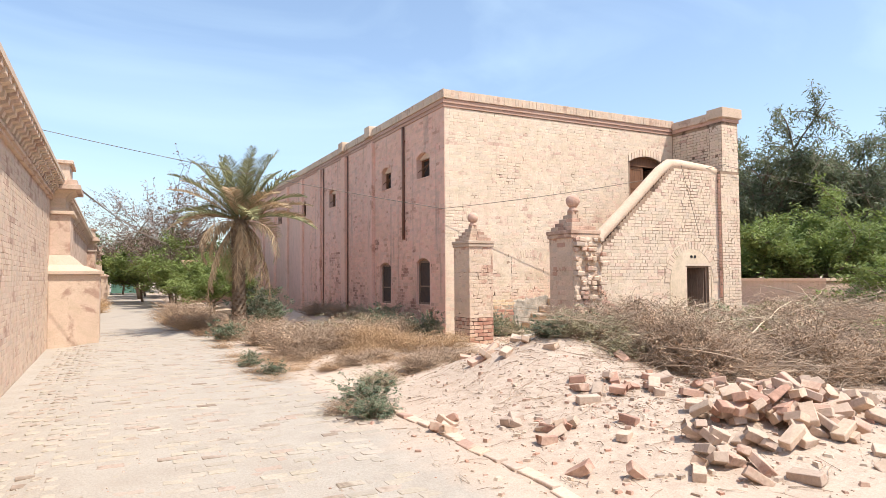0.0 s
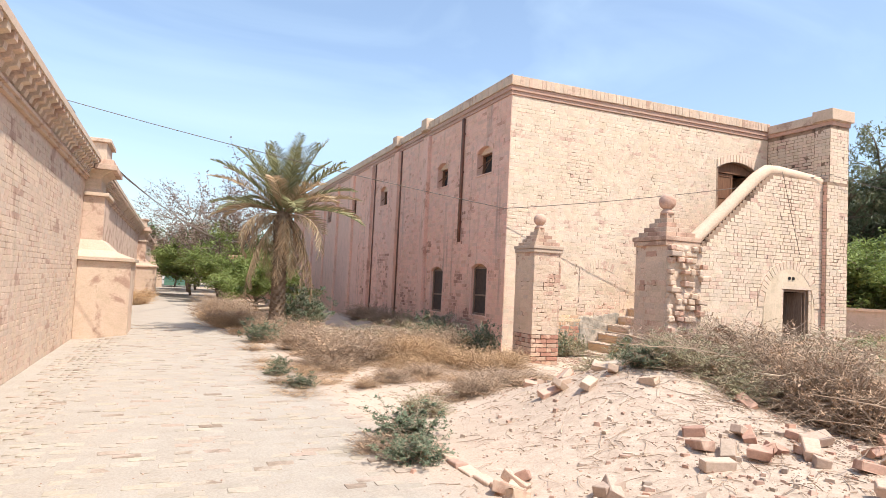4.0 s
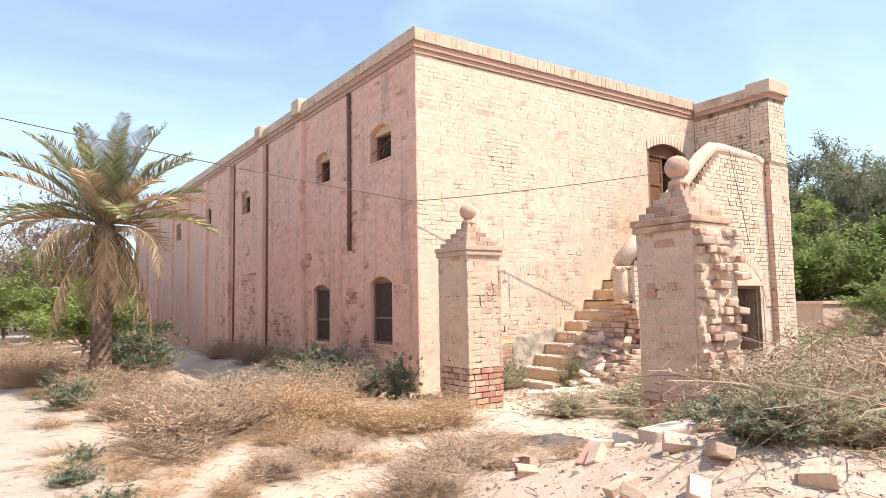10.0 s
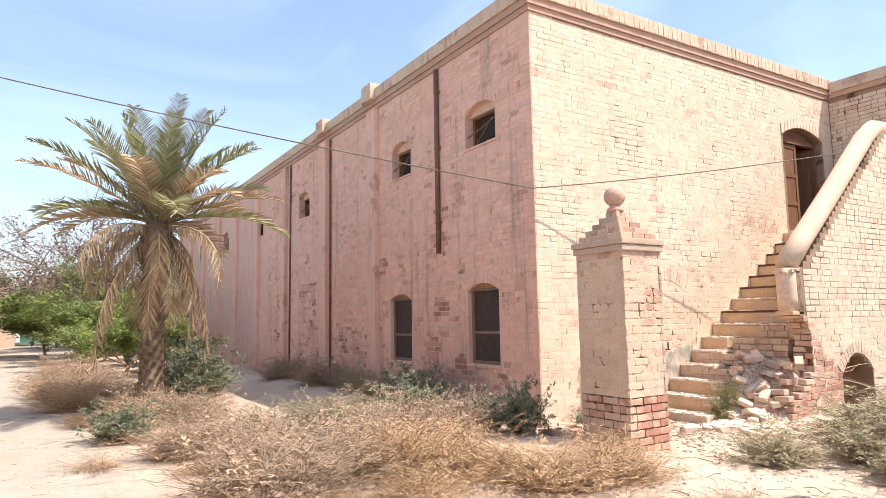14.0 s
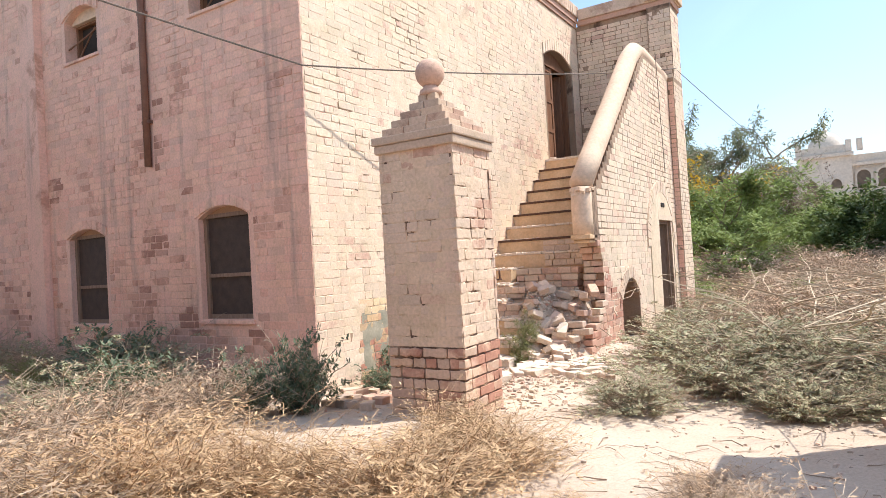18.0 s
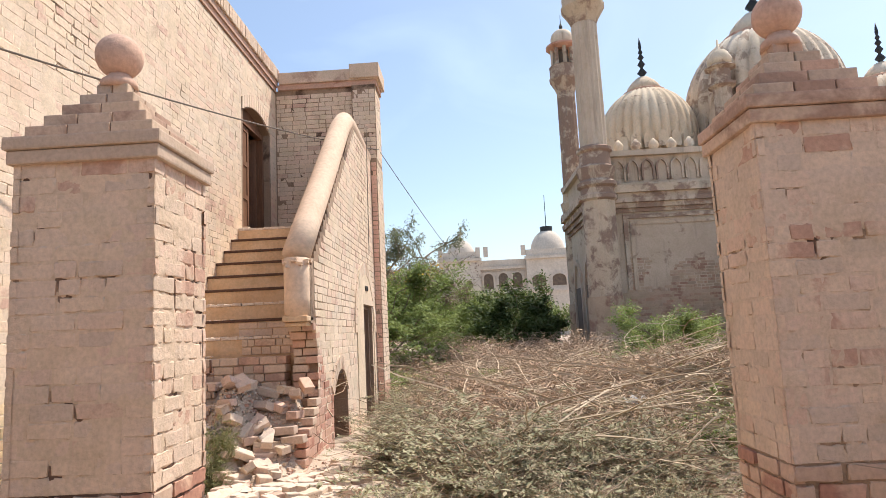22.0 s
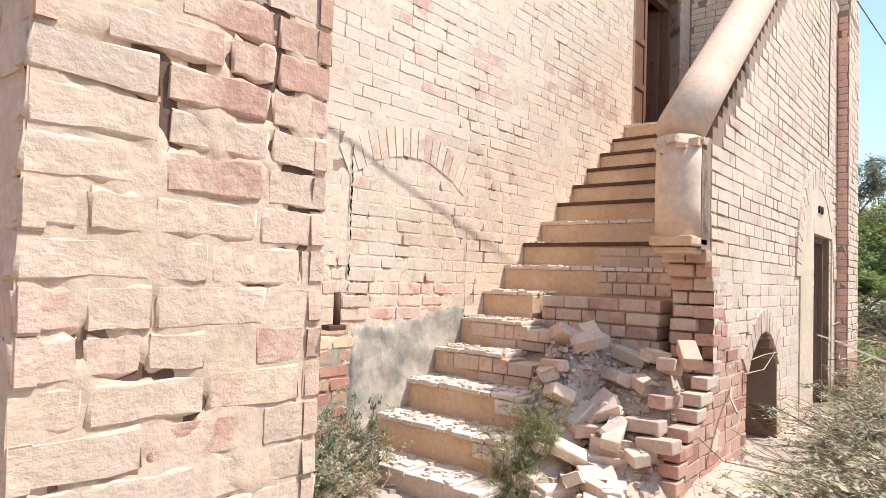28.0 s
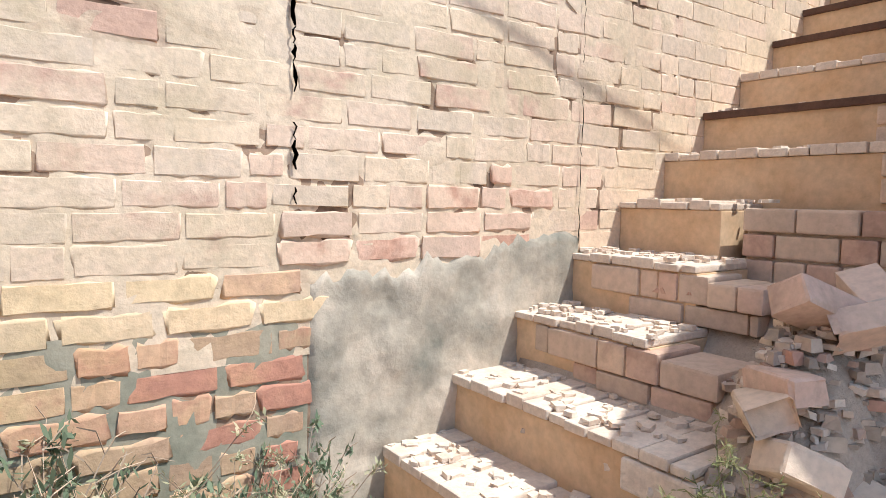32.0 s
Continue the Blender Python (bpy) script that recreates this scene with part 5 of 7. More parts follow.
def plant_bushes():
    dry = [make_bush("dry_bush", "tangled dry brown bush with bare twigs on dusty soil", "bush", 100 + i, 420, 5200, 0.06, L_DRY, M_TWIG, 0.3, 0.28, 0.0055, "dry bushes", 0.35) for i in range(3)]
    spread(dry, [(-3.9, -1.0, 0.95, 0.75), (-3.2, -0.6, 0.8, 0.65), (-4.2, -1.6, 0.6, 0.35), (-2.2, 0.2, 0.8, 0.6), (-1.4, 0.1, 0.7, 0.55),
                 (-4.2, 1.5, 0.65, 0.55), (-3.6, 1.2, 0.6, 0.5), (-4.3, 4.6, 0.75, 0.6), (-3.6, 4.2, 0.7, 0.5), (-0.6, 3.9, 0.6, 0.5), (-0.7, 6.2, 0.7, 0.6),
                 (-0.8, 8.4, 0.8, 0.6), (-5.2, 9.0, 0.9, 0.7), (-5.0, 11.0, 1.1, 0.8), (-5.1, 13.2, 1.1, 0.8), (-4.4, 8.0, 1.0, 0.6),
                 (-3.0, -4.9, 0.5, 0.35), (-2.3, -4.3, 0.6, 0.35), (-2.9, -2.8, 0.5, 0.25), (-3.6, -3.2, 0.4, 0.25), (-1.5, -3.9, 0.4, 0.25), (-4.9, -6.9, 0.35, 0.2)], 1)
    gold = [make_bush("dry_weed", "golden dry tumbleweed-like weed on the soil", "weed", 120 + i, 420, 5600, 0.065, L_GOLD, L_GOLD, 0.2, 0.22, 0.005, "golden dry weeds", 0.4) for i in range(2)]
    spread(gold, [(-2.55, -1.0, 0.8, 0.55), (-2.1, -1.5, 0.55, 0.45), (-1.9, -2.35, 0.75, 0.42), (-1.25, -2.55, 0.55, 0.36), (-2.9, -1.9, 0.5, 0.3),
                  (-5.2, 7.3, 0.7, 0.5), (-5.4, 10.2, 0.8, 0.5), (-8.2, 20.5, 0.7, 0.5), (-8.3, 24.0, 0.8, 0.5), (-8.2, 27.5, 0.8, 0.6), (-0.9, -2.1, 0.4, 0.3)], 2)
    grey = [make_bush("grey_green_bush", "low grey-green salt bush with fine leaves", "bush", 140 + i, 260, 12500, 0.06, L_GREY, M_TWIG, 0.5, 0.36, 0.0075, "grey-green bushes", 0.42) for i in range(3)]
    spread(grey, [(-0.75, 1.9, 0.75, 0.6), (-1.5, 1.3, 0.6, 0.5), (-2.4, 1.6, 0.7, 0.5), (-3.2, 1.9, 0.6, 0.45), (1.95, -3.6, 1.0, 0.6), (3.1, -3.2, 0.95, 0.58), (1.7, -4.7, 0.7, 0.5), (2.7, -4.6, 0.8, 0.5),
                  (1.8, -4.0, 0.6, 0.45), (0.2, -7.2, 0.95, 0.85), (1.3, -6.6, 1.0, 0.9), (-0.6, -6.5, 0.5, 0.4),
                  (-1.75, -7.05, 0.42, 0.42), (-1.2, -7.35, 0.5, 0.45), (-0.7, -6.9, 0.6, 0.5), (-1.5, -7.9, 0.35, 0.25), (1.0, -5.9, 0.8, 0.75), (2.4, -7.4, 1.0, 0.8), (-4.0, -5.6, 0.35, 0.28), (-0.5, 5.0, 0.5, 0.5),
                  (1.35, -0.28, 0.36, 0.5), (1.75, -0.24, 0.3, 0.42), (0.5, -2.95, 0.45, 0.36), (5.2, -2.6, 0.8, 0.5), (1.35, -3.5, 0.6, 0.45), (3.0, -2.75, 0.65, 0.42), (4.2, -2.62, 0.65, 0.42), (0.75, -4.1, 0.5, 0.36), (6.2, -2.5, 0.6, 0.4), (1.2, -3.9, 0.5, 0.3), (2.3, -4.2, 0.8, 0.5), (7.6, -2.4, 0.7, 0.45), (0.9, -4.6, 0.4, 0.3), (-1.2, -5.9, 0.35, 0.25)], 3)
    blue = [make_bush("blue_green_shrub", "small upright blue-green shrub", "shrub", 160 + i, 110, 5200, 0.1, L_BLUE, M_TWIG, 0.9, 0.42, 0.01, "blue-green shrubs") for i in range(2)]
    spread(blue, [(-0.62, -0.35, 0.36, 0.74), (-0.95, -0.1, 0.28, 0.48), (-0.9, 1.7, 0.5, 0.72), (-1.35, 1.0, 0.42, 0.56), (-0.6, 2.6, 0.45, 0.6), (-4.75, -7.35, 0.3, 0.3), (-4.6, -6.7, 0.38, 0.34), (-5.0, -1.3, 0.2, 0.26), (-5.0, -3.3, 0.24, 0.22),
                  (-5.15, -2.1, 0.24, 0.22), (-4.75, 3.2, 0.5, 0.5), (1.2, -0.3, 0.3, 0.62), (1.45, -0.25, 0.26, 0.52), (1.9, -0.22, 0.18, 0.44), (-2.0, -7.0, 0.3, 0.28),
                  (-1.5, -6.35, 0.3, 0.3), (0.55, -0.3, 0.2, 0.25), (-3.5, 6.3, 0.9, 1.1), (-2.9, 7.2, 0.8, 1.0)], 4)
    low = [make_bush("dry_grass", "low sparse dry grass at the lane edge", "grass", 190 + i, 90, 900, 0.12, L_GOLD, L_DRY, 0.8, 0.12, 0.006, "dry grass") for i in range(2)]
    r = random.Random(77)
    rows = []
    for _ in range(46):
        y = r.uniform(-4.0, 14.0)
        rows.append((-4.75 + r.uniform(-0.5, 0.7), y, r.uniform(0.25, 0.5), r.uniform(0.1, 0.25)))
    for _ in range(26):
        rows.append((r.uniform(-4.6, -1.0), r.uniform(-5.4, -1.2), r.uniform(0.2, 0.4), r.uniform(0.08, 0.2)))
    spread(low, rows, 6)
    tuft = [make_bush("green_tuft", "fresh green tuft of weed growing from rubble", "weed", 180, 70, 3200, 0.085, L_TUFT, L_TUFT, 1.1, 0.2, 0.01, "green tufts")]
    spread(tuft, [(2.36, -1.04, 0.24, 0.36), (2.5, -1.1, 0.2, 0.3), (2.24, -1.12, 0.18, 0.26), (-1.15, 3.1, 0.35, 0.5), (0.9, -3.0, 0.12, 0.14), (0.6, -5.6, 0.3, 0.3)], 5)


plant_bushes()


def plant_brush():
    """Heaps of cut thorn branches, grey and bent."""
    r = random.Random(300)
    for k, (cx, cy, rx, ry, h, n) in enumerate([(1.0, -6.8, 1.8, 1.1, 0.95, 420), (3.2, -8.2, 2.4, 1.3, 0.9, 380), (5.6, -5.6, 2.4, 1.3, 0.6, 420), (8.6, -5.4, 2.6, 1.8, 0.7, 380),
                                                (-0.35, -7.0, 1.2, 1.0, 0.75, 420), (-0.1, -8.6, 1.5, 0.9, 0.6, 260), (11.5, -4.0, 2.5, 2.0, 0.7, 260)]):
        paths = []
        for _ in range(n):
            a = r.uniform(0, 6.283)
            d = math.sqrt(r.random())
            x, y = cx + rx * d * math.cos(a), cy + ry * d * math.sin(a)
            g = ground_z(x, y)
            top = h * (1 - 0.75 * d * d)
            b, ln = r.uniform(0, 6.283), r.choice([0.35, 0.5, 0.7, 0.9, 1.5])
            z = g + r.uniform(0.0, top)
            e = r.uniform(-0.25, 0.4)
            p, ang = [], b
            for i in range(6):
                p.append((x, y, max(z, ground_z(x, y) + 0.01)))
                ang += r.uniform(-0.75, 0.75)
                x, y, z = x + math.cos(ang) * ln / 5, y + math.sin(ang) * ln / 5, z + e * ln / 5 - 0.012 * i
            paths.append((p, r.uniform(0.4, 1.6)))
            for _ in range(6):
                q = r.choice(p[1:5])
                c, l2 = r.uniform(0, 6.283), r.uniform(0.12, 0.45)
                paths.append(([q, (q[0] + math.cos(c) * l2 * 0.5, q[1] + math.sin(c) * l2 * 0.5, q[2] + 0.06), (q[0] + math.cos(c + 0.4) * l2, q[1] + math.sin(c + 0.4) * l2, q[2] + r.uniform(-0.05, 0.2))], 0.45))
        v, f = strip_tubes(paths, 0.0055, 0.002)
        ob = flat("brushwood_heap", v, f, M_TWIG_PALE if cx > 4 else M_TWIG)
        tagged(ob, "heap of dry grey cut thorn branches on the ground", "brushwood", kind="stuff")
    # long pale branches lying across the scrub
    paths = []
    for _ in range(260):
        x, y = r.uniform(1.6, 9.5), r.gauss(-5.3, 1.2)
        if r.random() < 0.34:
            x, y = r.uniform(-0.9, 3.0), r.uniform(-8.4, -5.9)
        a, ln, z = r.gauss(0.2, 0.7) + (3.14 if r.random() < 0.5 else 0), r.uniform(0.8, 2.6), ground_z(x, y) + r.uniform(0.2, 0.6)
        e, p = r.uniform(-0.1, 0.35), []
        for i in range(8):
            p.append((x, y, max(z, ground_z(x, y) + 0.03)))
            a += r.uniform(-0.28, 0.28)
            x, y, z = x + math.cos(a) * ln / 7, y + math.sin(a) * ln / 7, z + e * ln / 7 - 0.006 * i
        paths.append((p, r.uniform(0.7, 1.6)))
        for _ in range(4):
            q = r.choice(p[2:7])
            c, l2 = a + r.choice([-1, 1]) * r.uniform(0.4, 1.1), r.uniform(0.2, 0.7)
            paths.append(([q, (q[0] + math.cos(c) * l2 * 0.5, q[1] + math.sin(c) * l2 * 0.5, q[2] + 0.04), (q[0] + math.cos(c + 0.3) * l2, q[1] + math.sin(c + 0.3) * l2, q[2] + r.uniform(-0.05, 0.2))], 0.55))
    v, f = strip_tubes(paths, 0.008, 0.003)
    tagged(flat("fallen_branches", v, f, M_TWIG_PALE), "long pale cut thorn branches lying over scrub", "branches", kind="stuff")
    # dry undergrowth between the brush
    dry = [make_bush("dry_undergrowth", "low brown dry undergrowth among cut branches", "bush", 320 + i, 340, 5200, 0.07, L_DRY, M_TWIG, 0.3, 0.28, 0.0075, "dry undergrowth", 0.4) for i in range(2)]
    rows = scatter_rows(4.2, 13, -7.6, -2.9, 34, (0.6, 1.1), (0.4, 0.7), 7)
    rows = [q for q in rows if not (q[1] > -3.6 and q[0] < 9)]
    rows += scatter_rows(-1.0, 4.2, -9.2, -5.9, 40, (0.5, 0.9), (0.5, 0.85), 8) + scatter_rows(13, 24, -7, 2, 24, (0.9, 1.6), (0.6, 1.0), 9)
    rows += [(7.2, -3.4, 1.0, 0.6), (8.6, -2.9, 1.0, 0.6), (4.4, -4.2, 0.9, 0.55), (6.3, -4.0, 0.9, 0.6), (3.6, -3.9, 0.85, 0.55), (4.6, -3.3, 0.7, 0.5), (5.8, -3.0, 0.8, 0.5), (2.6, -4.9, 0.8, 0.5), (3.4, -5.0, 0.9, 0.55)]
    spread(dry, rows, 6)
    green = [make_bush("green_undergrowth", "bright green thorny undergrowth", "bush", 330 + i, 170, 6500, 0.085, L_GREEN, M_TWIG, 0.6, 0.4, 0.008, "green undergrowth") for i in range(2)]
    spread(green, [(0.9, -6.7, 0.45, 0.75), (1.9, -7.5, 0.5, 0.7), (5.2, -6.4, 0.5, 0.45), (3.4, -6.0, 0.45, 0.4), (7.4, -5.6, 0.6, 0.5), (7.0, -3.0, 0.4, 0.35), (9.2, -3.6, 0.7, 0.55), (8.5, -6.6, 0.9, 0.7), (10.5, -7.2, 1.0, 0.9), (12.6, -8.0, 1.1, 1.0), (2.6, -5.4, 0.5, 0.4), (4.4, -4.6, 0.4, 0.35), (6.5, -7.4, 0.7, 0.5), (9.6, -2.4, 0.8, 0.5), (10.8, -1.2, 0.9, 0.6), (12.5, -0.4, 1.0, 0.6), (9.6, 0.2, 0.8, 0.5), (11.5, 1.2, 0.9, 0.5),
                   (14.0, -2.0, 1.4, 1.2), (16.0, -8.6, 1.2, 1.2), (15.2, -10.2, 1.3, 1.2), (15.5, -12.5, 1.2, 1.0), (14.8, -15.0, 1.2, 0.9), (2.6, -6.4, 0.8, 0.6), (4.2, -8.4, 1.0, 0.7)], 8)


plant_brush()


def make_tree(name, label, seed, high, spread_r, leaves, leaf, m_leaf, limbs=7, trunk_h=0.3, slim=0.35, droop=0.0, flat_top=0.0, clump=0.16, stubs=4, group="", thick=1.0):
    """A tree about the origin: a bent tapering trunk, forking limbs, and leaves in loose clumps along the outer twigs."""
    rnd = random.Random(seed)
    t = thing(name, label, "tree", group=group)
    bm = bmesh.new()
    base_r = high * 0.022
    th = high * trunk_h
    tube(bm, [(0, 0, -0.2), (0.04 * high * rnd.uniform(-1, 1), 0.03 * high, th * 0.5), (0.05 * high * rnd.uniform(-1, 1), 0.05 * high * rnd.uniform(-1, 1), th)], base_r, base_r * 0.75, 8)
    part("trunk", bm, M_WOODTRUNK, t, smooth=True)
    paths, ends = [], []

    def grow(p, d, ln, r, depth):
        q = [p]
        for i in range(4):
            d = (d + Vector((rnd.uniform(-0.25, 0.25), rnd.uniform(-0.25, 0.25), rnd.uniform(-0.12, 0.2) - droop * 0.25 * (depth < 2)))).normalized()
            p = p + d * (ln / 4)
            q.append(p)
        paths.append(([tuple(v) for v in q], r))
        if depth == 0:
            ends.append(q)
            return
        for _ in range(stubs if depth > 1 else stubs + 1):
            b = rnd.choice(q[1:])
            side = Vector((rnd.uniform(-1, 1), rnd.uniform(-1, 1), rnd.uniform(-0.35, 0.7) * (1 - flat_top))).normalized()
            grow(b, (d * 0.6 + side).normalized(), ln * rnd.uniform(0.45, 0.7), r * 0.55, depth - 1)
    for k in range(limbs):
        a = 6.283 * k / limbs + rnd.uniform(-0.5, 0.5)
        up = rnd.uniform(0.35, 1.5) * (1 - flat_top * 0.55)
        d = Vector((math.cos(a), math.sin(a), up)).normalized()
        reach = math.hypot(spread_r, (high - th)) * rnd.uniform(0.42, 0.62)
        grow(Vector((0, 0, th * rnd.uniform(0.7, 1.0))), d, reach, 1.0, 2)
    v, f = strip_tubes(paths, base_r * 0.5 * thick, base_r * 0.2 * thick)
    flat("branchwork", v, f, M_WOODTRUNK, t)
    if leaves:
        spots = []
        for _ in range(leaves):
            q = rnd.choice(ends)
            i = rnd.randint(0, 3)
            u = rnd.random()
            c = q[i].lerp(q[i + 1], u)
            spots.append((c.x + rnd.gauss(0, clump), c.y + rnd.gauss(0, clump), c.z + rnd.gauss(0, clump) * (1 - 0.5 * flat_top) - droop * abs(rnd.gauss(0, 0.5))))
        v, f = leaf_cards(spots, leaf, rnd, slim, droop)
        flat("crown", v, f, m_leaf, t)
    return t


def stand(protos, rows, seed, sink=0.05):
    rnd = random.Random(seed)
    used = set()
    for x, y, s in rows:
        p = protos[rnd.randrange(len(protos))]
        m = pose(x, y, ground_z(x, y) - sink, 0, 0, rnd.uniform(0, 360)) @ Matrix.Diagonal((s, s, s * rnd.uniform(0.92, 1.1), 1))
        if p.name in used:
            c = copy_thing(p, m)
            c.matrix_basis = m
        else:
            used.add(p.name)
            p.matrix_basis = m
    for p in protos:
        if p.name not in used:
            for c in list(p.children):
                bpy.data.objects.remove(c)
            bpy.data.objects.remove(p)


def plant_trees():
    mesq = [make_tree("mesquite_tree", "spreading bright green mesquite tree with feathery leaves", 400 + i, 4.6, 3.4, 15000, 0.22, L_GREEN, 7, 0.22, 0.34, 0.1, 0.45, 0.17, 4, "mesquite trees") for i in range(3)]
    stand(mesq, [(24, 5.5, 1.05), (27, 4.8, 1.1), (24, 10, 1.15), (30, 8, 1.2), (31, 13, 1.25), (37, 10, 1.25), (38, 16, 1.3), (45, 12, 1.3), (25.5, 7.5, 1.1),
                 (27, -2.4, 0.75), (25, 0.4, 0.95), (29, 0.9, 1.15), (33, -1.6, 0.8), (33, -4.4, 0.75), (20.5, -0.6, 0.75), (23.5, -3.4, 0.55), (13.2, -8.6, 0.42), (11.6, -7.8, 0.32), (40, -5.5, 1.0), (38, 2.5, 1.1), (45, -1.5, 1.1), (48, -8, 1.1), (26, 13.5, 1.2), (52, 4, 1.3),
                 (-3.6, 15.0, 0.62), (-3.2, 19.0, 0.75), (-4.2, 24.5, 0.75), (-3.4, 29.5, 0.9), (-5.6, 34, 0.9), (40, 24, 1.5), (52, 20, 1.4), (19, -13.8, 0.45)], 11)
    dark = [make_tree("dense_tree", "dense dark green tree", 420 + i, 5.0, 2.8, 13000, 0.24, L_DARK, 8, 0.2, 0.5, 0.0, 0.1, 0.2, 4, "dark green trees") for i in range(2)]
    stand(dark, [(22.5, -5.3, 0.62), (20.5, -5.6, 0.45), (27.5, -5.9, 0.75), (-6.6, 58, 1.1), (-9.5, 63, 1.3), (-4.8, 49, 1.0), (-2.4, 44, 1.1), (-12, 72, 1.5), (2, 60, 1.4), (-4, 68, 1.4)], 12)
    euc = [make_tree("eucalyptus_tree", "tall grey-green eucalyptus with drooping foliage", 440 + i, 15.0, 5.5, 24000, 0.38, L_EUC, 8, 0.3, 0.25, 0.55, 0.0, 0.24, 4, "eucalyptus trees") for i in range(2)]
    stand(euc, [(48, 25, 1.15), (54, 20, 1.25), (44, 30, 1.1), (60, 28, 1.3), (62, 15, 1.25), (70, 23, 1.35), (54, 38, 1.2), (73, 8, 1.2), (66, 38, 1.3), (84, 18, 1.4), (56, 11, 1.0), (50, 15, 1.0)], 13)
    yel = make_tree("yellow_flowering_tree", "tree with clusters of yellow flowers", 460, 6.4, 2.6, 7000, 0.2, L_YELLOW, 8, 0.3, 0.5, 0.0, 0.0, 0.22, 4)
    yel.matrix_basis = pose(31.5, 1.0, 0.2)
    mauve = make_tree("leafless_tree", "leafless brownish tree with fine twigs", 470, 8.5, 4.6, 7000, 0.2, L_MAUVE, 9, 0.25, 0.4, 0.0, 0.0, 0.16, 6, "leafless trees", 0.6)
    mauve.matrix_basis = pose(-3.9, 31, 0)
    m2 = copy_thing(mauve, pose(-5.5, 41, 0, 0, 0, 80))
    m3 = copy_thing(mauve, pose(30, -1.2, 0, 0, 0, 200) @ Matrix.Diagonal((0.62, 0.62, 0.62, 1)))
    m3.matrix_basis = pose(30, -1.2, 0, 0, 0, 200) @ Matrix.Diagonal((0.62, 0.62, 0.62, 1))


plant_trees()


def plant_palm():
    x0, y0 = -4.1, 5.4
    g = ground_z(x0, y0)
    t = thing("date_palm", "date palm with grey-green fronds and a skirt of hanging dead fronds", "palm tree", (x0, y0, g))
    rnd = random.Random(500)
    crown = Vector((x0 + 0.02, y0, 3.35))
    bm = bmesh.new()
    prof = [(0.36, g - 0.1), (0.27, g + 0.2), (0.2, g + 0.6), (0.18, 1.5), (0.185, 2.3), (0.24, 2.9), (0.25, 3.2), (0.1, 3.45)]
    part("trunk", lathe(prof, 16, x0, y0, wobble=0.06), M_PALMTRUNK, t, smooth=True)
    bm = bmesh.new()
    for k in range(210):
        z = g + 0.35 + k * 0.0135
        a = k * 2.4
        r = 0.185 if z < 2.3 else 0.23
        c, s = math.cos(a), math.sin(a)
        p = [(r * 0.9, -0.05, z), (r * 0.9, 0.05, z), (r + 0.07, 0.025, z + 0.1), (r + 0.07, -0.025, z + 0.1), (r * 0.85, 0.0, z + 0.1)]
        vs = [bm.verts.new((x0 + u * c - w * s, y0 + u * s + w * c, h)) for u, w, h in p]
        bm.faces.new((vs[0], vs[1], vs[2], vs[3]))
        bm.faces.new((vs[3], vs[2], vs[4]))
    part("leaf_base_cover", bm, M_PALMTRUNK, t, "stubs of cut fronds")

    def frond(az, lift, ln, sag, dead):
        p, q = crown + Vector((math.cos(az) * 0.1, math.sin(az) * 0.1, -0.1 if dead else 0.0)), []
        e = lift
        n = 12
        for i in range(n + 1):
            q.append(p.copy())
            e -= sag / n * (0.4 + 1.2 * i / n)
            p = p + Vector((math.cos(az) * math.cos(e), math.sin(az) * math.cos(e), math.sin(e))) * (ln / n)
        v, f = strip_tubes([([tuple(c) for c in q], 1.0)], 0.022, 0.004)
        side = Vector((-math.sin(az), math.cos(az), 0))
        m = 60 if dead else 54
        for i in range(5, m):
            u = i / m * n
            k = min(n - 1, int(u))
            c = q[k].lerp(q[k + 1], u - k)
            d = (q[k + 1] - q[k]).normalized()
            upv = side.cross(d)
            if upv.z < 0:
                upv = -upv
            w = (0.46 if not dead else 0.3) * math.sin(math.pi * (0.12 + 0.83 * i / m)) ** 0.7
            for sgn in (-1, 1):
                fold = rnd.uniform(0.15, 0.5) if not dead else rnd.uniform(-0.9, 0.1)
                tip = c + (side * sgn * 0.72 + d * 0.72 + upv * fold).normalized() * w * rnd.uniform(0.8, 1.15)
                tip.z -= 0.05 if not dead else 0.14
                wd = (d + upv * rnd.uniform(-1.1, 1.1)).normalized() * (0.013 if dead else 0.017)
                n0 = len(v)
                mid = c.lerp(tip, 0.45) + Vector((0, 0, 0.015))
                v += [tuple(c - wd * 0.6), tuple(c + wd * 0.6), tuple(mid + wd), tuple(tip), tuple(mid - wd)]
                f.append((n0, n0 + 1, n0 + 2, n0 + 3, n0 + 4))
        return v, f
    for k in range(40):
        az = k * 2.39996 + rnd.uniform(-0.15, 0.15)
        h = k / 39
        v, f = frond(az, 1.42 - 1.25 * h + rnd.uniform(-0.12, 0.12), rnd.uniform(1.9, 2.35), 0.3 + 0.6 * h + rnd.uniform(-0.15, 0.2), False)
        flat("frond", v, f, L_PALM if h < 0.55 else (L_PALMDRY if k % 3 else L_PALM), t)
    for k in range(9):
        az = k * 2.39996 + 0.7 + rnd.uniform(-0.3, 0.3)
        v, f = frond(az, rnd.uniform(-0.5, 0.3), rnd.uniform(1.3, 2.2), rnd.uniform(1.6, 2.4), True)
        flat("dead_frond", v, f, L_PALMDRY, t, "dry brown hanging frond")
    for k in range(8):
        az = k * 2.39996 + 0.2 + rnd.uniform(-0.3, 0.3)
        v, f = frond(az, rnd.uniform(-1.1, -0.8), rnd.uniform(1.6, 2.7), rnd.uniform(0.7, 1.0), True)
        flat("dead_frond", v, f, L_PALMDRY, t, "dry brown hanging frond")


plant_palm()


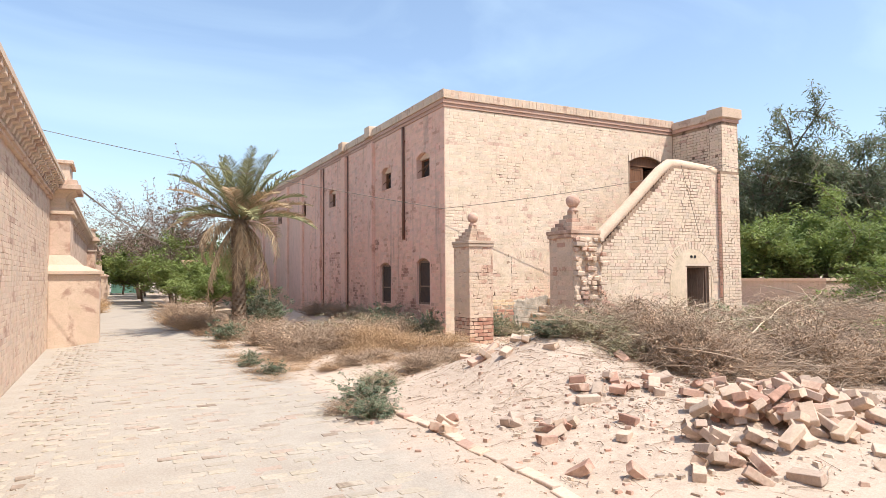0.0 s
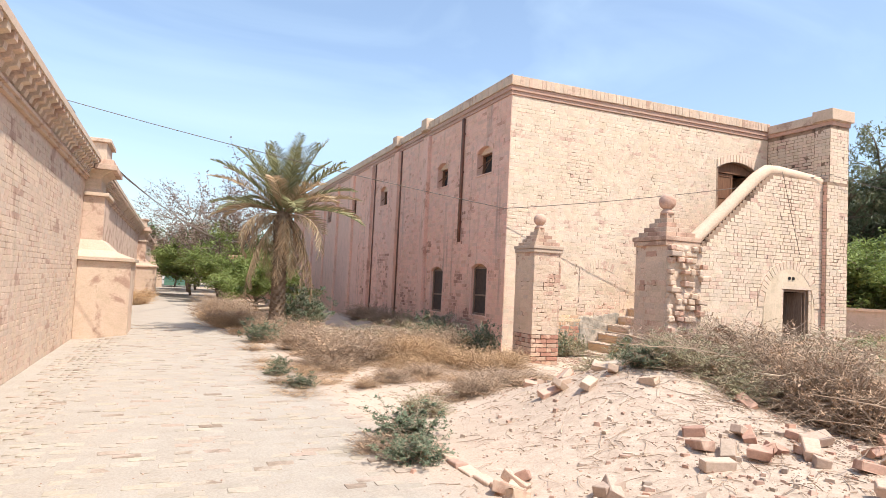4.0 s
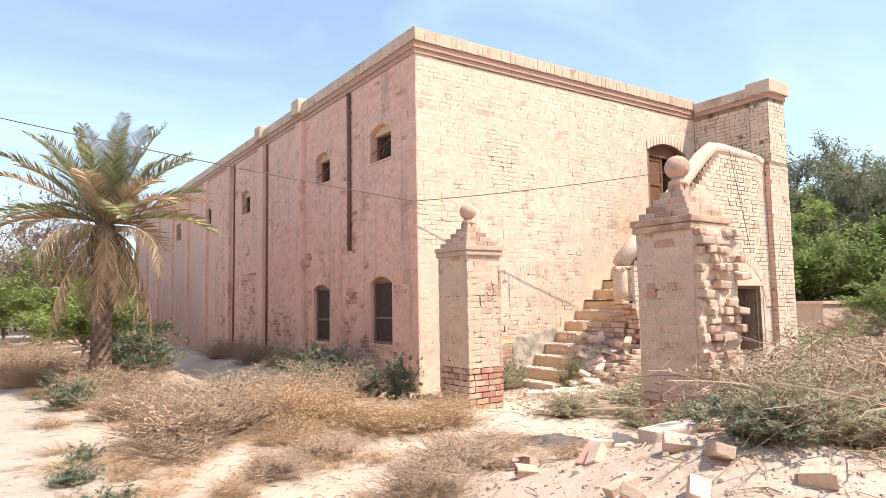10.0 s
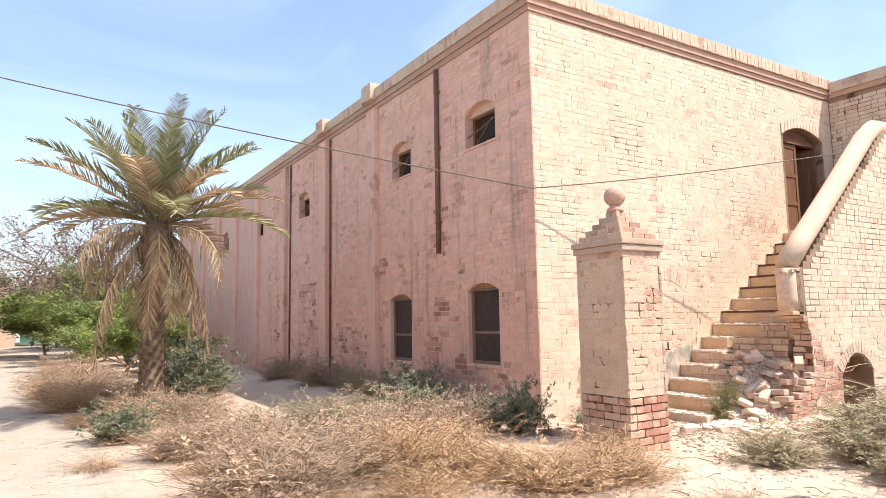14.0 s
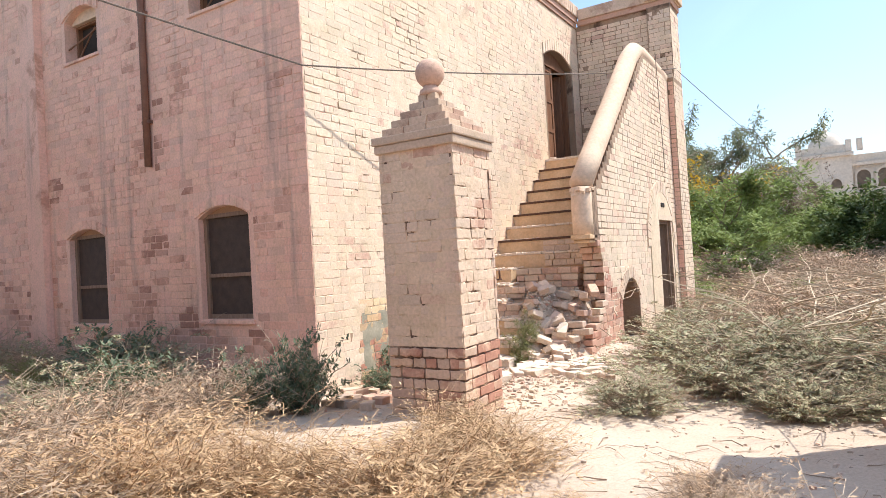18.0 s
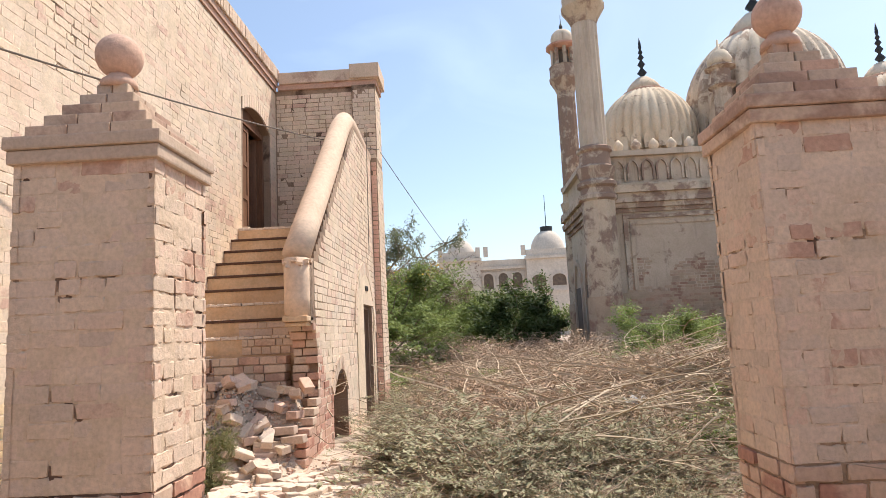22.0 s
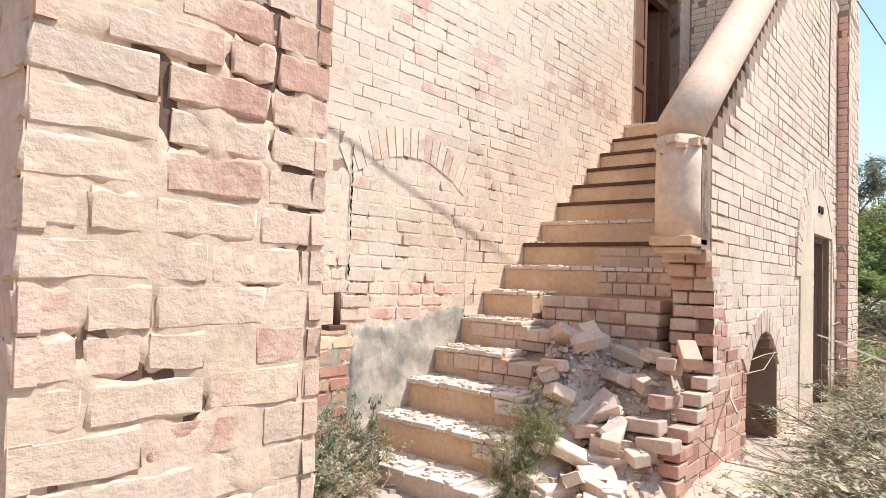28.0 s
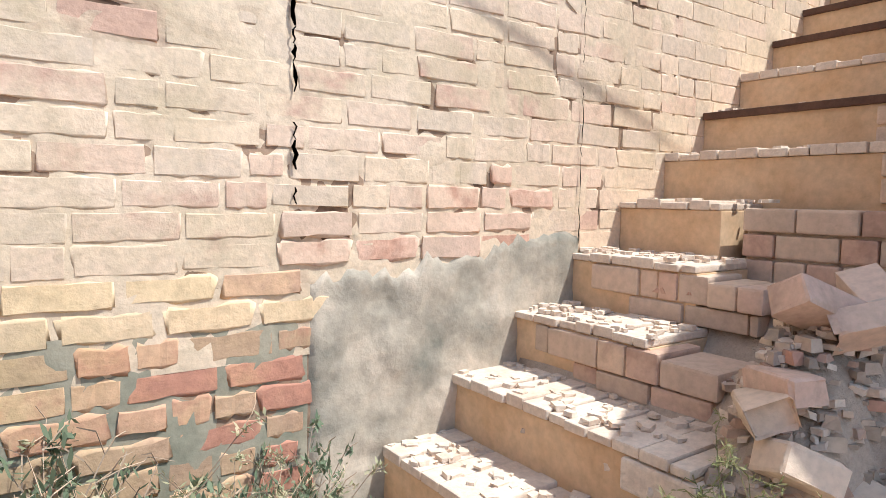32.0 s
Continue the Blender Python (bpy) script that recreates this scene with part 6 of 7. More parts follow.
# ---- rubble and loose bricks ----
def build_rubble():
    rnd = random.Random(600)
    shapes, dusty = [], []
    for s in range(8):
        r = random.Random(700 + s)
        bm = bmesh.new()
        ln = r.choice([0.23, 0.23, 0.16, 0.12])
        add_box(bm, -ln / 2, ln / 2, -0.055, 0.055, -0.037, 0.037, bevel=0.008, jit=0.006)
        for v in bm.verts:
            if ln < 0.2 and v.co.x > 0:
                v.co.x += r.uniform(-0.03, 0.02)
            v.co += Vector((r.uniform(-1, 1), r.uniform(-1, 1), r.uniform(-1, 1))) * 0.003
        me = bpy.data.meshes.new("loose_brick")
        bm.to_mesh(me)
        bm.free()
        me.materials.append(M_RUBBLE)
        shapes.append(me)
        dusty_me = me.copy()
        dusty_me.materials[0] = M_DUSTY
        dusty.append(dusty_me)

    def drop(x, y, lift, tilt, label, group):
        z = ground_z(x, y)
        ob = new("loose_brick", rnd.choice(dusty if "stair" in group else shapes))
        s = rnd.uniform(0.85, 1.05)
        ob.matrix_basis = pose(x, y, z + 0.028 + lift, rnd.uniform(-tilt, tilt), rnd.uniform(-tilt, tilt), rnd.uniform(0, 360)) @ Matrix.Diagonal((s, s, s, 1))
        tagged(ob, label, "brick", group)
    lab = "broken dusty red brick lying on the rubble mound"
    for _ in range(135):      # heap at the edge of the mound
        a, d = rnd.uniform(0, 6.283), abs(rnd.gauss(0, 0.6))
        x, y = -2.0 + 1.5 * d * math.cos(a), -10.5 + 0.85 * d * math.sin(a)
        if x < -4.4:
            continue
        drop(x, y, max(0.0, 0.3 * (1 - d)) * rnd.random(), 38, "broken brick in a loose heap on dusty ground", "heap of broken bricks")
    for _ in range(14):
        x, y = rnd.gauss(-1.7, 1.2), rnd.gauss(-8.8, 1.3)
        if -4.7 < x < 1.5 and -11 < y < -5.8:
            drop(x, y, 0.0, 28, lab, "bricks on the mound")
    for ax, ay, bx, by, n, sp in ((-1.4, -6.4, -0.9, -6.7, 3, 0.12), (-2.7, -6.6, -3.0, -6.9, 3, 0.12), (-2.9, -8.9, -1.9, -9.3, 12, 0.2), (-1.9, -9.3, -0.4, -9.8, 22, 0.25),
                                  (-3.9, -8.8, -3.4, -9.9, 10, 0.12), (-4.4, -8.5, -4.1, -8.4, 5, 0.08), (-2.9, -5.9, -2.1, -4.9, 4, 0.1), (-2.3, -5.9, -2.2, -5.8, 2, 0.05)):
        for k in range(n):
            f = rnd.random()
            drop(ax + (bx - ax) * f + rnd.gauss(0, sp), ay + (by - ay) * f + rnd.gauss(0, sp), rnd.choice([0.0, 0.0, 0.03]), 30, lab, "bricks on the mound")
    for x, y, ln, wd, rz in ((-0.85, -5.86, 0.42, 0.2, 20), (-1.17, -5.8, 0.5, 0.22, -12), (-1.75, -6.3, 0.62, 0.26, -25), (-0.72, -4.85, 0.36, 0.18, 40), (-1.0, -4.78, 0.3, 0.16, 5)):
        bm = bmesh.new()
        add_box(bm, -ln / 2, ln / 2, -wd / 2, wd / 2, -0.05, 0.05, bevel=0.02, jit=0.02)
        q = part("stone_slab", bm, M_DUSTY)
        q.matrix_basis = pose(x, y, ground_z(x, y) + 0.03, rnd.uniform(-10, 10), rnd.uniform(-8, 8), rz)
        tagged(q, "pale dusty broken masonry slab on the mound", "stone slab", "slabs on the mound")
    for _ in range(95):      # at the foot of the stair
        x, y = rnd.gauss(2.2, 0.5), rnd.gauss(-1.6, 0.35)
        if x > 0.75 and y > -2.4 and y < -1.05 and not (x > 2.85 and y > -1.8) and not (abs(x - 1.25) < 0.35 and y > -2.1 and y < -1.5):
            drop(x, y, 0.0, 9, "fallen brick lying flat before the stair", "bricks before the stair")
    spots = []
    for _ in range(170):      # heap inside the broken stair
        x, y = rnd.uniform(2.35, 3.3), rnd.uniform(-1.46, -1.0)
        if (y > -0.95 and x < 2.9 and y > -0.98) or any(math.hypot(x - p, y - q) < 0.15 for p, q in spots):
            continue
        spots.append((x, y))
        drop(x, y, rnd.uniform(0.0, 0.05), 32, "fallen brick in the heap inside the broken stair", "bricks in the broken stair")
    for _ in range(9):
        x, y = rnd.uniform(2.5, 2.95), rnd.uniform(-1.42, -1.12)
        drop(x, y, rnd.uniform(0.07, 0.14), 45, "fallen brick on top of the heap in the stair", "bricks in the broken stair")
    for _ in range(14):
        drop(rnd.uniform(-0.4, 0.4), rnd.uniform(-0.9, -0.2), 0.0, 8, "fallen brick lying at the wall foot", "bricks at the wall foot")
    for _ in range(16):
        drop(rnd.uniform(0.4, 2.2), rnd.uniform(-5.6, -4.3), 0.0, 20, "broken brick lying beside the gate pillar", "bricks beside the pillar")
    # sunken edging of the lane
    edge = tagged(new("brick_edging"), "line of sunken bricks edging the lane", "kerb", kind="structure")
    edging = shapes[0].copy()
    edging.materials[0] = M_CORE
    for k in range(16):
        y = -7.15 - k * 0.238
        x = -4.45 - 0.03 * math.sin(k * 0.9)
        ob = new("brick", edging)
        ob.parent = edge
        ob.matrix_basis = pose(x, y, ground_z(x, y) - 0.02, rnd.uniform(-12, 12), rnd.uniform(-5, 5), 90 + rnd.uniform(-5, 5))
    # crumbs
    verts, faces = [], []

    def crumb(x, y, s):
        n = len(verts)
        z = ground_z(x, y)
        a = rnd.uniform(0, 3.14)
        c, sn = math.cos(a), math.sin(a)
        for dz in (-0.3, rnd.uniform(0.35, 0.8)):
            k = 1.0 if dz < 0 else rnd.uniform(0.55, 0.95)
            for u, w in ((-1, -0.6), (1, -0.6), (1, 0.6), (-1, 0.6)):
                u, w = u * k * s * rnd.uniform(0.7, 1.2), w * k * s * rnd.uniform(0.7, 1.2)
                verts.append((x + u * c - w * sn, y + u * sn + w * c, z + dz * s))
        faces.extend([(n + 4, n + 5, n + 6, n + 7)] + [(n + i, n + (i + 1) % 4, n + 4 + (i + 1) % 4, n + 4 + i) for i in range(4)])
    for _ in range(9000):
        x, y = rnd.gauss(-1.9, 1.7), rnd.gauss(-8.3, 2.0)
        if x > -5.0:
            big = 0.03 if rnd.random() < 0.25 or y < -8.6 else 0.01
            crumb(x, y, rnd.choice([0.004, 0.005, 0.006, 0.008, 0.01, 0.013, big]) * rnd.uniform(0.6, 1.4))
    for _ in range(1500):
        crumb(rnd.gauss(1.7, 0.8), rnd.gauss(-1.35, 0.5), rnd.choice([0.008, 0.012, 0.02, 0.03]))
    for _ in range(700):
        x, y = 3.0 + rnd.gauss(0, 0.3), -1.2 + rnd.gauss(0, 0.28)
        crumb(x, y, rnd.choice([0.012, 0.02, 0.03]))
    for _ in range(1500):
        crumb(rnd.uniform(-4.5, 4), rnd.uniform(-5.5, 0), rnd.choice([0.006, 0.01, 0.016]))
    for _ in range(900):
        crumb(rnd.uniform(-8.4, -4.6), rnd.uniform(-13, 4), rnd.choice([0.005, 0.008, 0.012]))
    tagged(flat("brick_crumbs", verts, faces, M_RUBBLE_J), "scattered brick crumbs and pebbles", "rubble", kind="stuff")
    # straw and broken twigs lying about
    litter = []
    for _ in range(1500):
        x, y = (rnd.gauss(-2.4, 1.3), rnd.gauss(-8.6, 1.7)) if rnd.random() < 0.6 else (rnd.uniform(-4.8, 1.5), rnd.uniform(-5.5, 0.0))
        a, ln = rnd.uniform(0, 6.283), rnd.uniform(0.06, 0.28)
        if x > -5.0:
            q = []
            for i in range(4):
                q.append((x, y, ground_z(x, y) + 0.006 + (0.02 * rnd.random() if 0 < i < 3 else 0.0)))
                a += rnd.uniform(-0.5, 0.5)
                x, y = x + math.cos(a) * ln / 3, y + math.sin(a) * ln / 3
            litter.append((q, rnd.uniform(0.6, 1.5)))
    v, f = strip_tubes(litter, 0.0035, 0.0018)
    tagged(flat("twig_litter", v, f, M_TWIG), "broken twigs and straw strewn on the soil", "twigs", kind="stuff")
    # bits on the steps
    verts, faces = [], []
    for n in range(1, 9):
        for _ in range(60 if n < 6 else 20):
            x, y = STEP_X(n) + rnd.uniform(0.01, GO - 0.02), rnd.uniform(-0.6, -0.02) if n > 3 else rnd.uniform(-0.85, -0.02)
            s, z, m = rnd.uniform(0.006, 0.03), STEP_Z(n), len(verts)
            a = rnd.uniform(0, 3.14)
            for dz in (0.0, 0.008 + s * 0.25):
                for u, w in ((-1, -0.6), (1, -0.7), (0.8, 0.7), (-0.9, 0.6)):
                    u, w = u * s * rnd.uniform(0.7, 1.1), w * s * rnd.uniform(0.7, 1.1)
                    verts.append((x + u * math.cos(a) - w * math.sin(a), y + u * math.sin(a) + w * math.cos(a), z + dz))
            faces.extend([(m + 4, m + 5, m + 6, m + 7)] + [(m + i, m + (i + 1) % 4, m + 4 + (i + 1) % 4, m + 4 + i) for i in range(4)])
    for _ in range(420):
        x, y = rnd.uniform(2.5, 3.4), rnd.uniform(-1.42, -0.65)
        s, z, m = rnd.uniform(0.008, 0.03), ground_z(x, y) - 0.004, len(verts)
        a, tilt = rnd.uniform(0, 3.14), rnd.uniform(-0.5, 0.5)
        for dz in (0.0, 0.008 + s * 0.4):
            for u, w in ((-1, -0.6), (1, -0.7), (0.8, 0.7), (-0.9, 0.6)):
                u, w = u * s * rnd.uniform(0.7, 1.1), w * s * rnd.uniform(0.7, 1.1)
                verts.append((x + u * math.cos(a) - w * math.sin(a), y + u * math.sin(a) + w * math.cos(a), z + dz + u * tilt))
        faces.extend([(m + 4, m + 5, m + 6, m + 7)] + [(m + i, m + (i + 1) % 4, m + 4 + (i + 1) % 4, m + 4 + i) for i in range(4)])
    tagged(flat("plaster_flakes", verts, faces, M_DUST), "flakes of plaster and dust on the worn steps", "rubble", kind="stuff")


M_DUSTY = washed("dusty_fallen_brick", (0.72, 0.61, 0.51), (0.68, 0.54, 0.44), (0.58, 0.4, 0.31), 0.35, vary=0.2)
M_RUBBLE = washed("rubble_brick", (0.6, 0.465, 0.37), (0.53, 0.385, 0.3), (0.45, 0.265, 0.195), 0.5, vary=0.3)
M_RUBBLE_J = washed("rubble_crumbs", (0.6, 0.495, 0.405), (0.55, 0.43, 0.345), (0.46, 0.3, 0.225), 0.5, islands=True, vary=0.4)
build_rubble()
# ---- mosque behind the yard ----
def ribbed_dome(parent, cx, cy, z0, r, k=1.0):
    """Drum, ring of petals, ribbed bulb, lotus cap and black finial."""
    d = part("dome", lathe([(r * 0.86, z0), (r * 0.86, z0 + r * 0.32), (r * 0.9, z0 + r * 0.34)], 40, cx, cy), M_MOSQUE, parent, "ribbed onion dome", smooth=False)
    zb = z0 + r * 0.34
    prof = []
    for i in range(15):
        f = i / 14
        a = -0.42 + f * (1.38 + 0.42)
        prof.append((r * max(0.1, math.cos(a)) * (1 if f < 0.8 else 1 - 0.1 * (f - 0.8)), zb + r * 0.42 + r * 1.08 * math.sin(a)))
    zt = prof[-1][1]
    part("bulb", lathe(prof, 128, cx, cy, lobes=32, lobe_depth=0.075), M_DOME, d, smooth=True)
    part("lotus_rim", lathe([(r * 0.4, zt - r * 0.12), (r * 0.44, zt - r * 0.1), (r * 0.43, zt - r * 0.06), (r * 0.36, zt - r * 0.03)], 48, cx, cy), M_RED, d)
    part("lotus_cap", lathe([(r * 0.36, zt - r * 0.06), (r * 0.33, zt + r * 0.06), (r * 0.24, zt + r * 0.17), (r * 0.12, zt + r * 0.27), (r * 0.05, zt + r * 0.3)], 48, cx, cy, lobes=24, lobe_depth=0.08), M_DOME, d, smooth=True)
    fz = zt + r * 0.29
    pr = [(0.03 * r, fz)]
    for b, h in ((0.1, 0.2), (0.08, 0.17), (0.065, 0.13), (0.05, 0.1), (0.035, 0.16)):
        pr += [(0.025 * r, fz + 0.01 * r), (b * r, fz + h * 0.45 * r), (0.025 * r, fz + h * r)]
        fz += h * r
    pr.append((0.005 * r, fz + 0.12 * r))
    part("finial", lathe(pr, 16, cx, cy), M_BLACK, d, "black turned metal finial", smooth=True)
    n = 24
    bm = bmesh.new()
    for i in range(n):
        a = 2 * math.pi * i / n
        ca, sa = math.cos(a), math.sin(a)
        w = math.pi * r * 0.97 / n * 0.8
        pts = [(-w, 0.0), (-w, 0.2 * r), (-w * 0.7, 0.28 * r), (0, 0.33 * r), (w * 0.7, 0.28 * r), (w, 0.2 * r), (w, 0.0)]
        rr = r * 1.0
        f = [bm.verts.new((cx + rr * ca - u * sa, cy + rr * sa + u * ca, zb + h)) for u, h in pts]
        b2 = [bm.verts.new((cx + (rr - 0.12) * ca - u * sa, cy + (rr - 0.12) * sa + u * ca, zb + h)) for u, h in pts]
        bm.faces.new(f)
        for j in range(6):
            bm.faces.new((f[j], f[j + 1], b2[j + 1], b2[j]))
    part("petal_ring", bm, M_DOME, d)
    return d


def minaret(parent, cx, cy, r, top, full):
    s = part("minaret", lathe([(r * 1.25, 0), (r * 1.25, 0.9), (r * 1.1, 1.0), (r * 1.1, 2.3)], 8, cx, cy), M_MOSQUE_LOW, parent, "tall weathered plaster minaret")
    part("shaft", lathe([(r, 2.3), (r, 5.55)], 24, cx, cy, lobes=8, lobe_depth=0.03), M_MOSQUE, s)
    prof = [(r * 1.0, 5.55), (r * 1.18, 5.62), (r * 1.18, 5.75), (r * 1.02, 5.8), (r * 1.02, 6.0), (r * 1.22, 6.08), (r * 1.22, 6.2), (r * 1.0, 6.3), (r * 1.1, 6.5), (r * 1.2, 6.72), (r * 0.98, 6.8),
            (r * 0.92, 7.25), (r * 1.08, 7.32), (r * 1.08, 7.42), (r * 0.86, 7.5)]
    part("ring_moulding", lathe(prof, 24, cx, cy), M_MOSQUE, s)
    part("upper_shaft", lathe([(r * 0.84, 7.5), (r * 0.8, top - 0.6)], 32, cx, cy, lobes=16, lobe_depth=0.06), M_MOSQUE, s)
    part("balcony", lathe([(r * 0.8, top - 0.6), (r * 0.95, top - 0.4), (r * 1.0, top - 0.35), (r * 1.3, top - 0.08), (r * 1.38, top), (r * 1.38, top + 0.08), (r * 1.3, top + 0.1), (r * 1.3, top + 0.55), (r * 1.34, top + 0.6), (r * 1.2, top + 0.6), (r * 1.2, top + 0.15)], 16, cx, cy), M_MOSQUE, s)
    kz = top + 0.1
    for i in range(8):
        a = 2 * math.pi * i / 8
        bm = bmesh.new()
        tube(bm, [(cx + r * 0.95 * math.cos(a), cy + r * 0.95 * math.sin(a), kz), (cx + r * 0.95 * math.cos(a), cy + r * 0.95 * math.sin(a), kz + 1.35)], 0.11 * r / 0.6, n=6)
        part("column", bm, M_MOSQUE, s)
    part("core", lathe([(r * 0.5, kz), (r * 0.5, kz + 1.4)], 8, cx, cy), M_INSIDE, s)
    part("eave", lathe([(r * 0.9, kz + 1.3), (r * 1.5, kz + 1.42), (r * 1.5, kz + 1.5), (r * 1.0, kz + 1.62)], 16, cx, cy), M_RED, s)
    prof = [(r * 0.98, kz + 1.6)]
    for i in range(8):
        a = -0.25 + i / 7 * 1.7
        prof.append((r * 1.02 * max(0.06, math.cos(a)), kz + 1.85 + r * 0.95 * math.sin(a)))
    part("cupola", lathe(prof, 32, cx, cy, lobes=16, lobe_depth=0.06), M_DOME, s, smooth=True)
    part("spike", lathe([(0.05, prof[-1][1] - 0.02), (0.09, prof[-1][1] + 0.15), (0.02, prof[-1][1] + 0.3), (0.01, prof[-1][1] + 0.7)], 8, cx, cy), M_BLACK, s)


def arch_frame(bm, cx, cy, axis, w, z0, zs, zt, out, thick):
    """A pointed arch outline of square section standing out of a wall."""
    pts = [(-w, z0), (-w, zs), (-w * 0.8, zs + (zt - zs) * 0.5), (-w * 0.4, zs + (zt - zs) * 0.82), (0, zt), (w * 0.4, zs + (zt - zs) * 0.82), (w * 0.8, zs + (zt - zs) * 0.5), (w, zs), (w, z0)]
    ring = []
    for u, z in pts:
        k = 1 + thick / w
        for uu, zz, o in ((u, z, 0), (u, z, out), (u * k, z + (thick if z > z0 else 0), out), (u * k, z + (thick if z > z0 else 0), 0)):
            ring.append(bm.verts.new((cx - o, cy + uu, zz) if axis == "x" else (cx + uu, cy + o, zz)))
    for i in range(len(pts) - 1):
        for j in range(4):
            a, b = i * 4 + j, i * 4 + (j + 1) % 4
            bm.faces.new((ring[a], ring[b], ring[b + 4], ring[a + 4]))


def build_mosque():
    mq = thing("mosque", "weathered cream mosque with ribbed domes and tall minarets above scrub", "mosque", (21.5, -15.5, 0))
    X, Y0, Y1 = 18.75, -8.0, -24.0
    wall = part("wall", boxes((X, 24.6, Y1, Y0, 2.4, 7.34)), M_MOSQUE, mq, "stained plaster wall")
    base = part("brick_base", boxes((X - 0.03, 24.63, Y1 - 0.03, Y0 + 0.03, -0.3, 2.398)), M_MOSQUE_LOW, mq, "bare brick where the plaster has fallen")
    for z0, z1, o in ((5.18, 5.32, 0.08), (5.32, 5.5, 0.18), (5.5, 5.66, 0.28), (5.66, 5.84, 0.2), (5.84, 6.1, 0.34), (6.1, 6.2, 0.2), (7.16, 7.36, 0.2)):
        part("cornice", boxes((X - o, X - 0.002, Y1, Y0 + 0.2, z0, z1 - 0.004), (X, 24.6, Y0 + 0.002, Y0 + o, z0, z1 - 0.004)), M_MOSQUE, wall)
    # sunk panels: frames round the wall fields
    for ya in (-11.9, -19.4):
        for d in (0.0, 0.22):
            y0, y1 = ya - 3.4 + d, ya + 3.0 - d if ya > -12 else ya + 3.4 - d
            part("panel_frame", boxes((X - 0.07 + d * 0.15, X - 0.003, y0, y0 + 0.14, 2.5, 5.1 - d), (X - 0.07 + d * 0.15, X - 0.003, y1 - 0.14, y1, 2.5, 5.1 - d),
                                      (X - 0.07 + d * 0.15, X - 0.003, y0 + 0.14, y1 - 0.14, 4.96 - d, 5.1 - d)), M_MOSQUE, wall)
    # blind niches in the parapet
    for i in range(30):
        y = -8.9 - i * 0.5
        bm = bmesh.new()
        arch_frame(bm, X - 0.002, y, "x", 0.16, 6.3, 6.7, 7.0, 0.09, 0.06)
        part("niche", bm, M_MOSQUE, wall)
    for i in range(24):
        y = -9.0 - i * 0.62
        part("merlon", lathe([(0.1, 7.36), (0.12, 7.42), (0.18, 7.55), (0.17, 7.64), (0.1, 7.74), (0.03, 7.82)], 10, X + 0.15, y), M_DOME, wall, smooth=True)
    # side arch facing north
    bm = bmesh.new()
    arch_frame(bm, 20.6, Y0 + 0.002, "y", 0.75, 0.0, 2.6, 3.9, 0.1, 0.16)
    arch_frame(bm, 23.0, Y0 + 0.002, "y", 0.75, 0.0, 2.6, 3.9, 0.1, 0.16)
    part("side_arch", bm, M_MOSQUE, wall)
    for x in (20.6, 23.0):
        # Flat dark sheet on the solid wall, in place of an open niche.
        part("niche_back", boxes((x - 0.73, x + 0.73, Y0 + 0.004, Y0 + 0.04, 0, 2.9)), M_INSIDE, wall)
    ribbed_dome(mq, 21.5, -10.85, 7.1, 1.9)
    ribbed_dome(mq, 21.5, -15.5, 7.3, 2.95)
    ribbed_dome(mq, 21.5, -20.2, 7.1, 1.9)
    minaret(mq, 18.5, -8.05, 0.56, 12.6, True)
    minaret(mq, 24.6, -8.3, 0.5, 12.4, True)
    # little turret between the domes
    tr = part("turret", lathe([(0.34, 7.1), (0.34, 9.6), (0.5, 9.7), (0.5, 9.8), (0.36, 9.85), (0.36, 10.3), (0.56, 10.4), (0.4, 10.5)], 8, 19.3, -13.0), M_MOSQUE, mq)
    part("cupola", lathe([(0.4, 10.5), (0.45, 10.7), (0.3, 11.0), (0.06, 11.15), (0.03, 11.5)], 12, 19.3, -13.0), M_DOME, tr, smooth=True)
    # small domed porch before the wall
    px, py = 17.4, -13.9
    pc = part("porch", boxes((px - 1.0, px + 1.3, py - 1.2, py + 1.2, 2.95, 3.3)), M_MOSQUE, mq, "small domed porch on piers")
    for dx, dy in ((-0.85, -1.05), (-0.85, 1.05), (1.1, 1.05), (1.1, -1.05)):
        part("pier", boxes((px + dx - 0.16, px + dx + 0.16, py + dy - 0.16, py + dy + 0.16, -0.2, 2.95)), M_MOSQUE_LOW, pc)
    bm = bmesh.new()
    arch_frame(bm, px - 0.86, py, "x", 0.75, 0.0, 1.9, 2.75, 0.1, 0.16)
    part("arch", bm, M_MOSQUE, pc)
    part("eave", boxes((px - 1.25, px + 1.5, py - 1.45, py + 1.45, 3.302, 3.38)), M_MOSQUE, pc)
    prof = [(1.2, 3.38), (1.2, 3.6)] + [(1.25 * max(0.05, math.cos(a)), 3.65 + 1.15 * math.sin(a)) for a in [i * 0.17 for i in range(10)]]
    part("dome", lathe(prof, 32, px, py), M_DOME, pc, smooth=True)
    lay = course_layout(-17.0, -8.9, 0.2, 3.6, 0.27, 0.1, 0.014, random.Random(930), header=0.3)
    lay = [q for q in lay if q[1] < 2.3 or noise.noise(Vector((q[0] * 0.5, q[1] * 0.8, 6.0))) > 0.28 * (q[1] - 2.3) - 0.1]
    low = [q for q in lay if q[1] < 2.35]
    brick_face("mosque_base", low, lambda u, v, e: (X - 0.03 - e, u, v), M_MOSQUE_LOW, base, 0.03, 0.008, 0.006, 0.008, seed=931)
    brick_face("mosque_wall", [q for q in lay if q[1] > 2.42], lambda u, v, e: (X - e, u, v), M_MOSQUE_LOW, wall, 0.03, 0.006, 0.006, 0.008, seed=932)
